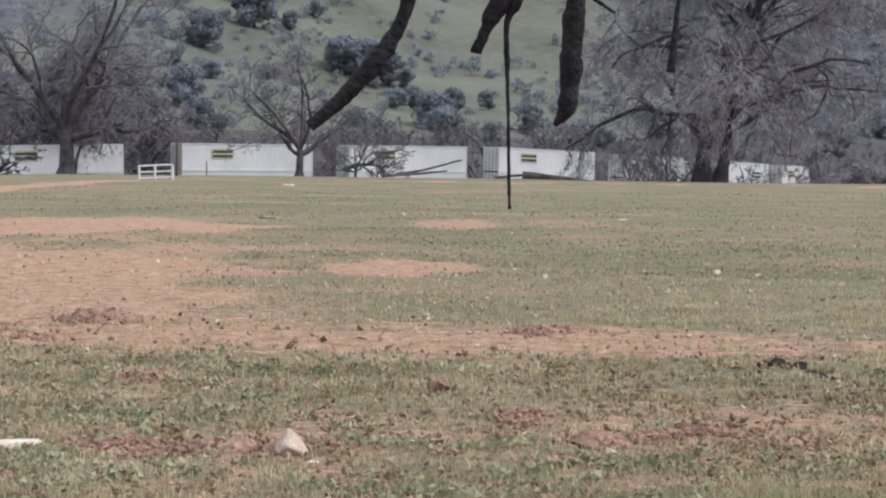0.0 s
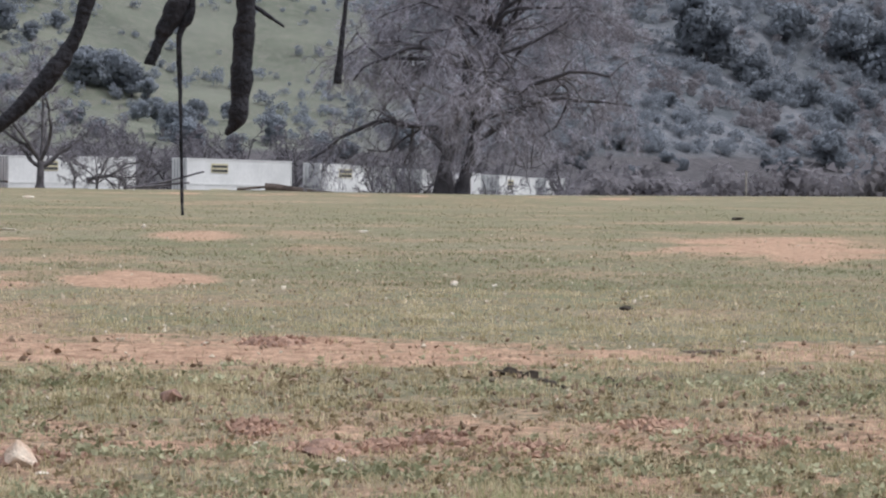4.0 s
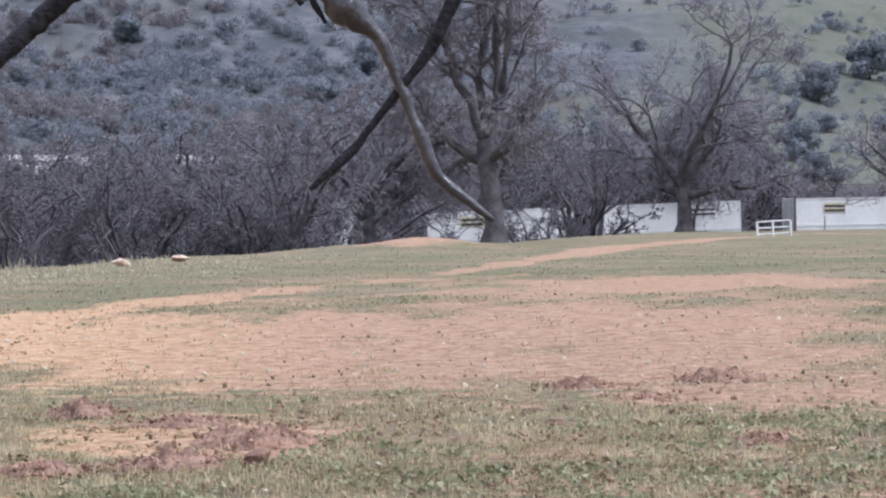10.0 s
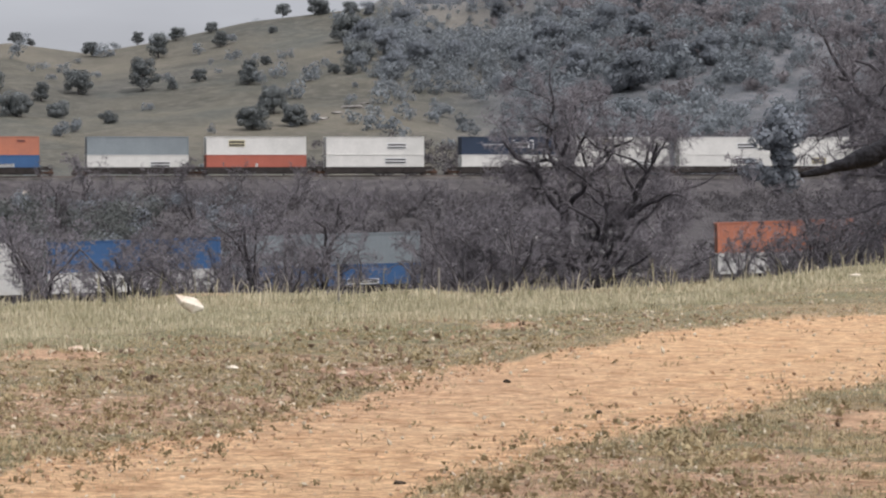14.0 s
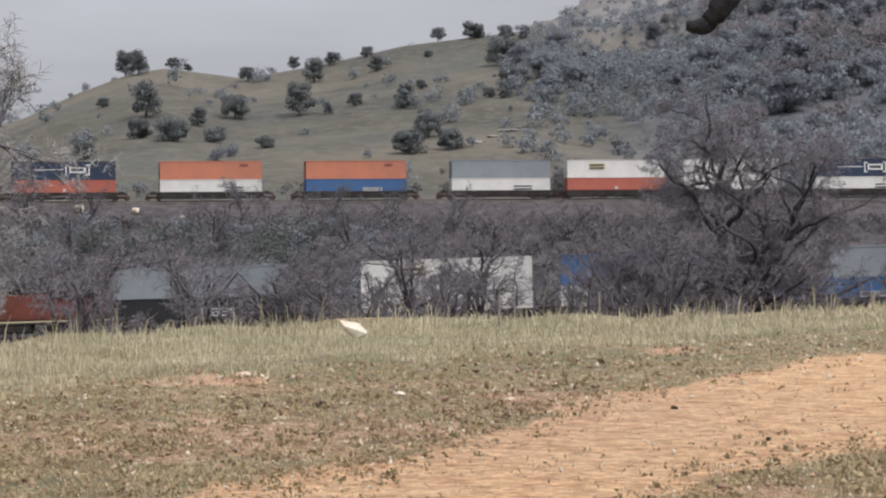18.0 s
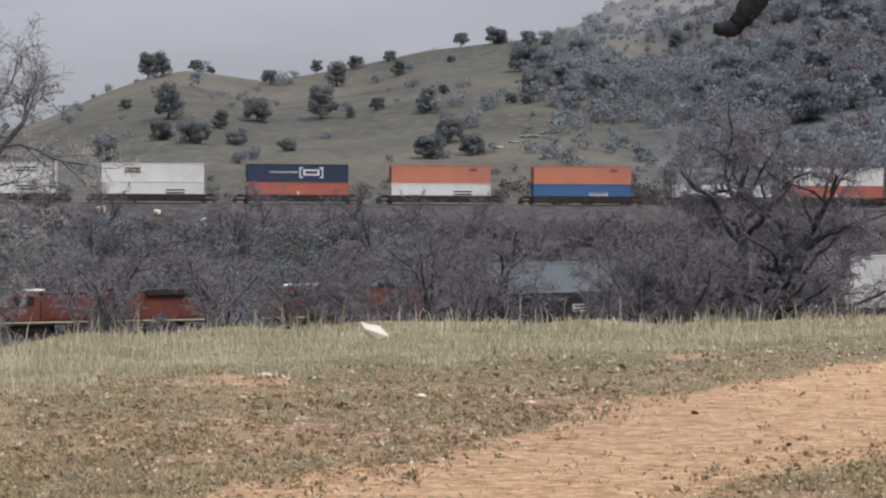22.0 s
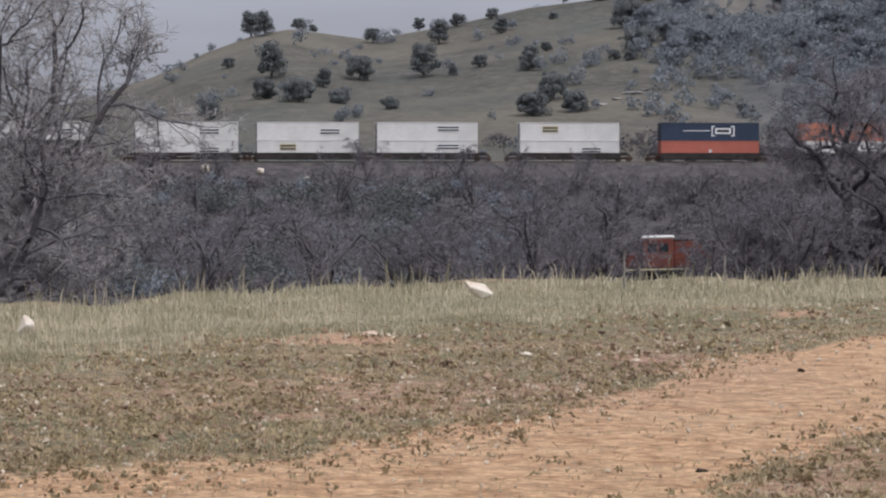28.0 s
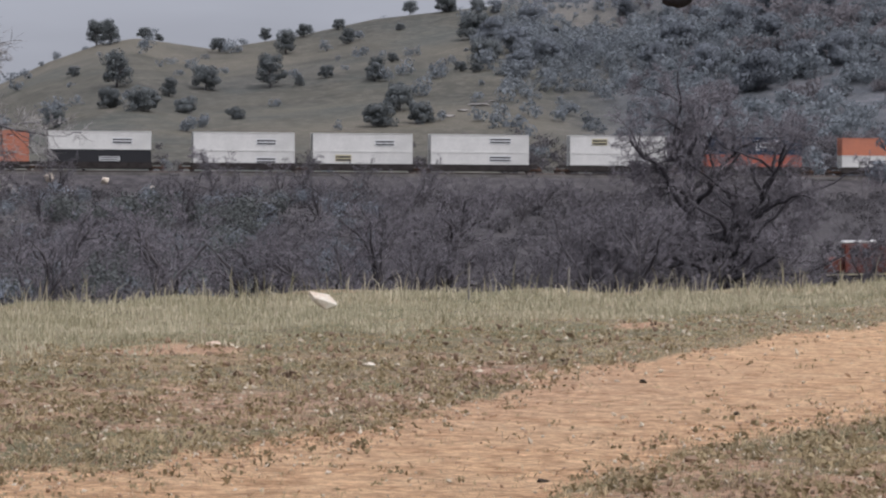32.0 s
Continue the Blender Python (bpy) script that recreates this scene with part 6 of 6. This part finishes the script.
lump("stone", "flat white stone in the field", "stone", M_STONE, 3.55, rr(-1.18), 0.45, 0.3, 0.08, 34)
lump("stone", "long pale slab far out in the field", "stone", M_STONE, -3.0, rr(-0.57), 0.9, 0.4, 0.16, 35)
lump("clod", "brown clod of earth on bare soil", "clod", M_CLOD, -9.15, rr(-3.3), 0.3, 0.2, 0.14, 37)
lump("clod", "reddish clod of earth in thin grass", "clod", M_CLOD, -9.7, rr(-4.05), 0.2, 0.16, 0.09, 38)
lump("clod", "dark reddish clod of earth on dug soil", "clod", M_CLOD, -15.5, rr(-4.7), 0.27, 0.2, 0.17, 39)
lump("clod", "dark reddish clod of earth on dug soil", "clod", M_CLOD, -19.3, rr(-4.75), 0.18, 0.16, 0.14, 40)
lump("stone", "tan boulder on the grassy bank", "stone", M_REDSTONE, -18.2, 108, 1.0, 0.7, 0.5, 43)
lump("stone", "pale boulder on the grassy bank", "stone", M_REDSTONE, -17.1, 116, 0.9, 0.6, 0.4, 44)
lump("stone", "white stone at the road's bank", "stone", M_STONE, -24.3, rr(-1.3), 0.34, 0.25, 0.16, 45)
lump("stone", "long white stone leaning in the bank grass", "stone", M_STONE, -37.2, 45.5, 0.62, 0.28, 0.3, 57, sharp=0.5, sink=-0.6, tilt=30, taper=0.4)
lump("stone", "flat pale stone in the bank grass", "stone", M_REDSTONE, -39.3, 34, 0.3, 0.18, 0.09, 47, sink=0.05)
lump("stone", "white stone in the tall grass", "stone", M_STONE, -46.0, rr(-2.6), 0.3, 0.22, 0.3, 48, sink=0.0, sharp=0.5)
lump("stone", "pale stone beside the road", "stone", M_STONE, -36.3, rr(-3.15), 0.12, 0.1, 0.07, 49)
lump("clod", "dark clod on the dirt road", "clod", M_DUNG, -30.98, rr(-3.42), 0.08, 0.06, 0.045, 50)
lump("clod", "dark clod on the dirt road", "clod", M_DUNG, -29.2, rr(-4.02), 0.06, 0.05, 0.04, 51)
lump("clod", "dark flat clod at the road's edge", "clod", M_DUNG, -33.05, rr(-5.36), 0.1, 0.06, 0.03, 52)
lump("stick", "short dark branch lying in the grass", "stick", M_LOG, 10.4, rr(-3.42), 0.5, 0.05, 0.06, 53)
lump("clod", "dark clod in the field grass", "clod", M_DUNG, 8.8, rr(-2.67), 0.2, 0.16, 0.09, 54)
lump("clod", "dark clod far out in the field", "clod", M_DUNG, 10.8, rr(-0.86), 0.5, 0.4, 0.2, 55)
for k, (a, r, s) in enumerate([(-42.4, 455, 2.2), (-41.3, 455, 1.6), (-40.4, 453, 1.2)]):
    lump("boulder", "white boulder on the railway bank", "boulder", M_STONE, a, r, s, s, s * 0.9, 60 + k, "bank boulders")

for k, (a, e, w, h) in enumerate([(-34.7, 1.72, 5.5, 0.8), (-34.35, 1.83, 3.2, 0.6), (-34.05, 1.93, 6.0, 0.9), (-33.8, 2.02, 3.5, 0.6)]):
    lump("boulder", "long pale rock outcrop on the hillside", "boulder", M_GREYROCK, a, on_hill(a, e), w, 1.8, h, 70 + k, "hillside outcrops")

# loose bits past counting: gravel, soil crumbs, clods
def bits(name, label, category, az, r, size, mat, seed, lift=0.0):
    """Angular bits, each turned its own way, lying on the ground."""
    g = np.random.default_rng(seed)
    x, y = r * np.sin(np.radians(az)), r * np.cos(np.radians(az))
    n = len(az)
    octa = np.array([[1, 0, 0], [0, 1, 0], [-1, 0, 0], [0, -1, 0], [0, 0, 1], [0, 0, -1.0]])
    v = octa[None] * g.uniform(0.5, 1.2, (n, 6, 1)) * np.stack([g.uniform(0.8, 1.3, n), g.uniform(0.5, 1.0, n), g.uniform(0.4, 0.8, n)], -1)[:, None]
    q, _ = np.linalg.qr(g.normal(0, 1, (n, 3, 3)))
    v = np.einsum("nij,nkj->nki", q, v) * size[:, None, None] + np.stack([x, y, land(x, y) + lift + size * 0.45], -1)[:, None]
    tri = np.array([[0, 1, 4], [1, 2, 4], [2, 3, 4], [3, 0, 4], [1, 0, 5], [2, 1, 5], [3, 2, 5], [0, 3, 5]])
    faces = (tri[None] + (np.arange(n) * 6)[:, None, None]).reshape(-1, 3)
    tagged(new(name, mesh_np(name, v.reshape(-1, 3), faces, mat)), label, category, kind="stuff")


def bareness(az, r):
    return dirt_mask(r * np.sin(np.radians(az)), r * np.cos(np.radians(az)))[0]


def rough_bank(az, r):
    """The broken lower part of the bank above the road, and the dry patch below it."""
    above = step(0.98, 1.08, r / along(ROAD_FAR, az)) * (1 - tall_zone(az, r))
    return step(-22, -28, az) * np.maximum(above, 0.7 * step(1.0, 0.9, r / along(ROAD_NEAR, az)))


M_CHIP = leaf_material("stone_chip", (0.38, 0.3, 0.21), (0.76, 0.66, 0.5), 0.9, 0.6)
M_CLODBIT = leaf_material("verge_crumb", (0.2, 0.13, 0.085), (0.5, 0.345, 0.225), 0.95, 0.8)
M_HEAPBIT = leaf_material("dug_crumb", (0.13, 0.075, 0.053), (0.44, 0.285, 0.2), 0.95, 0.8)
M_FLECK = leaf_material("field_stone_chip", (0.4, 0.32, 0.24), (0.68, 0.6, 0.47), 0.9, 0.6)
M_CRUMB = leaf_material("soil_crumb", (0.3, 0.205, 0.14), (0.56, 0.39, 0.265), 0.95, 0.8)
M_EARTH = leaf_material("earth_bit", (0.12, 0.085, 0.06), (0.36, 0.25, 0.165), 0.95, 0.8)
_g = np.random.default_rng(15)
a, r = sow(_g, 26000, -47, 14, 10, 75, lambda az, r: 0.1 + 0.9 * rough_bank(az, r))
bits("gravel", "pale stone chips scattered over soil and grass", "gravel", a, r, (0.008 + 0.034 * _g.random(len(a)) ** 2) * np.clip(r / 25, 0.7, 1.5), M_CHIP, 16)
a, r = sow(_g, 42000, -47, 14, 10, 75, lambda az, r: np.clip(bareness(az, r) * 1.4 - 0.35, 0, 1) * (0.09 + 0.91 * step(-26, -18, az)))
bits("soil_crumbs", "loose crumbs of reddish soil on bare ground", "soil", a, r, 0.005 + 0.014 * _g.random(len(r)) ** 3, M_CRUMB, 17)
on = np.array(HEAPS)[_g.integers(0, len(HEAPS), 5000)]
off = _g.normal(0, 0.34, (5000, 2))
rise = 0.5 * on[:, 4] * np.exp(-4 * (off ** 2).sum(1))
bits("dug_crumbs", "clods and crumbs of dark red soil on the dug mounds", "soil", on[:, 0] + np.degrees(off[:, 0] * on[:, 2] / on[:, 1]), on[:, 1] + off[:, 1] * on[:, 3], 0.006 + 0.034 * _g.random(5000) ** 3, M_HEAPBIT, 27, rise)
a, r = sow(_g, 60000, -47, 14, 11, 45, lambda az, r: np.maximum(0.8 * rough_bank(az, r), 0.6 * step(-20, -14, az) * step(30, 20, r)) * (0.1 + 0.9 * patch(az, r, 0.35, 151)))
far_a, far_r = sow(_g, 2600, -21, 15, 27, 120, lambda az, r: 0.4 + 0.6 * patch(az, r, 2.5, 171))
bits("field_clods", "dark clods scattered over the field", "soil", far_a[::2], far_r[::2], 0.01 + 0.03 * _g.random(len(far_a[::2])) ** 3, M_EARTH, 19)
bits("field_chips", "pale stone chips scattered over the field", "gravel", far_a[1::2], far_r[1::2], 0.012 + 0.03 * _g.random(len(far_a[1::2])) ** 3, M_FLECK, 20)
bits("earth_crumbs", "dark broken earth between the grass tufts", "soil", a, r, (0.01 + 0.035 * _g.random(len(a)) ** 2) * np.clip(r / 20, 0.7, 1.4), M_EARTH, 18)


a, r = sow(_g, 20000, -47, -20, 11, 50, lambda az, r: rough_bank(az, r) * (0.12 + 0.88 * patch(az, r, 0.5, 181)))
x, y = r * np.sin(np.radians(a)), r * np.cos(np.radians(a))
clumps("bank_litter", "dry brown weeds and leaf litter on the broken bank", np.stack([x, y, land(x, y)], -1), 0.025 + 0.06 * _g.random(len(a)) ** 2, 12, 0.36, M_LITTER, 0.55, 82, "weeds")
a, r = sow(_g, 14000, -20, 15, 11.5, 24, lambda az, r: 0.08 + 0.92 * patch(az, r, 0.6, 183) * patch(az, r, 2.2, 184))
x, y = r * np.sin(np.radians(a)), r * np.cos(np.radians(a))
clumps("field_litter", "dry brown weeds and leaf litter between the grass tufts", np.stack([x, y, land(x, y)], -1), 0.02 + 0.05 * _g.random(len(a)) ** 2, 12, 0.36, M_LITTER, 0.55, 83, "weeds")


def verge(az, r):
    """The ragged edges of the dirt road, with a little strewn over it."""
    out, inn = np.log(r / along(ROAD_FAR, az)), np.log(r / along(ROAD_NEAR, az))
    return np.exp(-((out / 0.07) ** 2)) + 0.7 * np.exp(-((inn / 0.1) ** 2)) + 0.03 * (out < 0) * (inn > 0)


a, r = sow(_g, 60000, -47, -14, 11, 70, verge)
bits("verge_crumbs", "brown clods and crumbs along the edges of the dirt road", "soil", a[::2], r[::2], (0.006 + 0.026 * _g.random(len(a[::2])) ** 3) * np.clip(r[::2] / 22, 0.7, 1.3), M_CLODBIT, 91)
bits("verge_gravel", "tan stone chips along the edges of the dirt road", "gravel", a[1::4], r[1::4], (0.006 + 0.024 * _g.random(len(a[1::4])) ** 3) * np.clip(r[1::4] / 22, 0.7, 1.3), M_FLECK, 92)
x, y = r[3::6] * np.sin(np.radians(a[3::6])), r[3::6] * np.cos(np.radians(a[3::6]))
clumps("verge_weeds", "dry brown weeds straggling onto the dirt road", np.stack([x, y, land(x, y)], -1), 0.02 + 0.05 * _g.random(len(x)) ** 2, 10, 0.36, M_LITTER, 0.5, 93, "weeds")


# ---- fence, gate, posts, logs at the field's edge ----
def gate():
    ob = thing("pipe_gate", "white painted pipe gate at the field's edge", "gate")
    w, h = 2.1, 0.95
    for x in (0, w * 0.47, w):
        part("post", rod(bmesh.new(), (x, 0, -0.1), (x, 0, h), 0.08, 8), M_GATE, ob)
    for z in (0.1, 0.5, 0.9):
        part("rail", rod(bmesh.new(), (0, 0, z), (w, 0, z + 0.1), 0.055, 8), M_GATE, ob)
    p = place(-5.9, 187)
    ob.matrix_basis = Matrix.Translation(p) @ pose(0, 0, 0, 0, 0, 4)


gate()


def post(az, r, h, rad, label, mat=M_POST):
    ob = tagged(part("post", rod(bmesh.new(), (0, 0, -0.2), (0, 0, h), rad, 8, rad * 0.85), mat), label, "post")
    ob.matrix_basis = Matrix.Translation(place(az, r))
    return ob


post(-5.17, 232, 2.7, 0.11, "tall dark wooden post beside the white gate", M_LOG)
post(10.9, 250, 2.6, 0.09, "pale pole at the field's edge")
post(-34.3, 58, 0.75, 0.022, "thin weathered fence stake on the bank")
post(-32.35, 60, 0.6, 0.025, "short weathered fence stake on the bank")
post(-4.6, 236, 1.2, 0.06, "short dark fence post")


def log(az, r, length, rad, turn, label, mat=M_LOG, lift=0.0, tip=0.0):
    g = np.random.default_rng(int(abs(az) * 100))
    pts, ra = grow(g, np.zeros((1, 3)), np.array([[1.0, 0, tip]]), np.array([length]), np.array([rad]), 9, 0.05, 0.0, 0.6)
    v, f = tubes(pts, ra, 9)
    ob = tagged(new("log", mesh_np("log", v, f, mat, True)), label, "log")
    p = place(az, r)
    ob.matrix_basis = Matrix.Translation((p.x, p.y, p.z + rad * 0.7 + lift)) @ pose(0, 0, 0, 0, 0, turn)
    return ob


log(1.55, 236, 7.5, 0.35, -4, "long fallen brown log at the field's edge")
fallen = bare_tree(61, 6.0, 5.0, "dead grey tree lying on its side at the field's edge", fork_at=0.3, counts=(4, 4, 4, 3), fine=0.014)
fallen.matrix_basis = Matrix.Translation(place(-1.9, 241)) @ Matrix.Translation((0, 0, 0.7)) @ pose(0, 0, 0, 0, 78, 8)
log(1.0, 237, 4.0, 0.12, -2, "thin fallen branch at the field's edge")
log(-10.9, 190, 7.0, 0.4, 6, "long dark fallen log at the foot of the trees", M_STEEL)
for k, (a, t, tip) in enumerate(((-1.2, 3, 0.12), (-0.9, -8, 0.18))):
    log(a, 240 + k, 5.5, 0.12, t, "dead grey branch of a fallen tree", M_BRANCH, 0.2 * k, tip)


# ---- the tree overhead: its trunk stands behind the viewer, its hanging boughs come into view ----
def bough(points, name="bough", mat=M_SHADEBARK, knots=0.25, parent=None, seed=0):
    """A bough along places with radii, smoothed and knotted."""
    pts = np.array([p[:3] for p in points], float)
    rad = np.array([p[3] for p in points], float)
    seg = np.r_[0, np.cumsum(np.linalg.norm(np.diff(pts, axis=0), axis=1))]
    n = int(min(max(12, seg[-1] / 0.006), 700))
    t = np.linspace(0, seg[-1], n)
    g = np.random.default_rng(seed)
    ker = np.array([1, 2, 3, 2, 1]) / 9
    line = np.stack([np.convolve(np.pad(np.interp(t, seg, pts[:, k]), 2, mode="edge"), ker, "valid") for k in range(3)], -1)
    pace = 0.32 / float(np.mean(rad))
    lump_ = vnoise(t * pace + seed * 7, t * 0 + 0.5, seed) * 0.75 + vnoise(t * pace * 2.7 + seed, t * 0 + 0.5, seed + 9) * 0.35
    ra = np.interp(t, seg, rad) * (1 + knots * lump_)
    line += g.normal(0, 1, line.shape) * (ra * 0.06)[:, None]
    v, f = tubes(line[None], ra[None], 12, np.array([0.0, 1.0, 0.15]) if name == "bough" else None)
    ring = np.repeat(line, 12, axis=0)
    out = v - ring
    v = ring + out * (1 + 0.13 * vnoise(v[:, 0] * 3.2 * pace, v[:, 2] * 2.4 * pace + v[:, 1] * 2.8 * pace, 3)[:, None])
    caps = np.array([np.arange(12)[::-1], np.arange(12) + 12 * (n - 1)])
    return link(name, mesh_np(name, v, [f, caps], mat, True), parent)


def build_overhead_tree():
    tree = thing("overhanging_tree", "leafless tree whose dark knotted boughs hang down before the view", "tree")
    hub = (-0.3, 2.9, 3.4, 0.07)
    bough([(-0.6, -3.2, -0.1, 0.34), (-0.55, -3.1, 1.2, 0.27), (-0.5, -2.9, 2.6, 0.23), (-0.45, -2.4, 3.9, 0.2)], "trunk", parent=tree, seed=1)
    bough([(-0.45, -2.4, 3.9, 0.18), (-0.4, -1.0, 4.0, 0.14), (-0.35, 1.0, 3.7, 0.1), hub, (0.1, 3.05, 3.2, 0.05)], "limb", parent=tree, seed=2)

    def hang(pts, mat=M_SHADEBARK, side=False):
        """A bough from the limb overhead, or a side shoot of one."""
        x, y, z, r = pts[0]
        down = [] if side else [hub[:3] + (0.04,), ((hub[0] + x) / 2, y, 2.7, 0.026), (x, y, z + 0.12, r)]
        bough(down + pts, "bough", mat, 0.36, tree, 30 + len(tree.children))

    hang([(0.022, 3.04, 1.79, 0.0085), (0.006, 3.04, 1.738, 0.0074), (-0.023, 3.04, 1.695, 0.0084), (-0.057, 3.04, 1.66, 0.0082), (-0.086, 3.04, 1.635, 0.0072)])
    hang([(0.117, 3.04, 1.785, 0.012), (0.109, 3.04, 1.765, 0.012), (0.099, 3.04, 1.751, 0.011), (0.095, 3.04, 1.739, 0.006), (0.084, 3.04, 1.711, 0.006)])
    hang([(0.129, 3.04, 1.78, 0.004), (0.126, 3.04, 1.761, 0.0066), (0.116, 3.04, 1.754, 0.004), (0.115, 3.04, 1.734, 0.0027), (0.118, 3.04, 1.653, 0.0017), (0.12, 3.04, 1.56, 0.0016), (0.121, 3.04, 1.552, 0.0026)])
    hang([(0.186, 3.03, 1.792, 0.009), (0.183, 3.04, 1.734, 0.0106), (0.182, 3.04, 1.711, 0.0118), (0.18, 3.04, 1.677, 0.0086), (0.178, 3.04, 1.66, 0.0106), (0.177, 3.04, 1.652, 0.0082), (0.169, 3.04, 1.648, 0.0046), (0.164, 3.04, 1.638, 0.0022)])
    hang([(0.291, 3.03, 1.787, 0.0017), (0.282, 3.03, 1.693, 0.0040)])
    hang([(0.192, 3.04, 1.778, 0.0026), (0.227, 3.03, 1.754, 0.0012)], side=True)
    hang([(-0.772, 3.02, 1.984, 0.0115), (-0.785, 3.02, 1.941, 0.0173), (-0.823, 3.02, 1.899, 0.0133), (-0.851, 3.01, 1.881, 0.0115), (-0.924, 2.99, 1.860, 0.0127), (-1.008, 2.97, 1.784, 0.0092), (-1.091, 2.94, 1.724, 0.0092), (-1.142, 2.92, 1.694, 0.0098), (-1.163, 2.91, 1.690, 0.0121), (-1.266, 2.87, 1.627, 0.0098), (-1.324, 2.84, 1.610, 0.0023)])
    hang([(-0.783, 3.02, 1.933, 0.0075), (-0.722, 3.05, 1.827, 0.0023)], side=True)
    hang([(-0.906, 2.98, 1.986, 0.0104), (-0.904, 2.99, 1.917, 0.0144), (-0.903, 2.99, 1.907, 0.0069)])
    hang([(-0.749, 3.03, 1.983, 0.0098), (-0.746, 3.03, 1.955, 0.0115), (-0.713, 3.05, 1.866, 0.0087), (-0.689, 3.06, 1.831, 0.0173), (-0.649, 3.07, 1.796, 0.0075), (-0.596, 3.08, 1.658, 0.0069), (-0.542, 3.10, 1.612, 0.0035)], M_GLOSSBARK)
    hang([(-0.506, 3.08, 1.932, 0.0173), (-0.546, 3.08, 1.891, 0.0104), (-0.599, 3.08, 1.786, 0.0052), (-0.679, 3.07, 1.685, 0.0046), (-0.723, 3.06, 1.645, 0.0026)])
    hang([(-0.540, 3.08, 1.902, 0.0075), (-0.610, 3.07, 1.875, 0.0063), (-0.635, 3.07, 1.870, 0.0017)], side=True)
    hang([(-0.3, 2.9, 3.4, 0.07), (-2.4, 6.4, 5.4, 0.06), (-4.24, 8.69, 3.51, 0.05), (-4.64, 8.55, 2.815, 0.034), (-4.82, 8.48, 2.501, 0.044), (-4.97, 8.42, 2.285, 0.028), (-5.03, 8.38, 2.291, 0.015)], side=True)
    hang([(-0.709, 3.05, 1.843, 0.0052), (-0.715, 3.05, 1.837, 0.0040), (-0.701, 3.06, 1.810, 0.0017)], side=True)


build_overhead_tree()


# ---- what moves ----
def motions():
    for ob, at, s, lift in CARS:
        times = (0, 16, 32) if at is on_upper else CAR_TIMES
        walk(ob, [(t, car_pose(at, s + SPEED * t, lift)) for t in times])


motions()
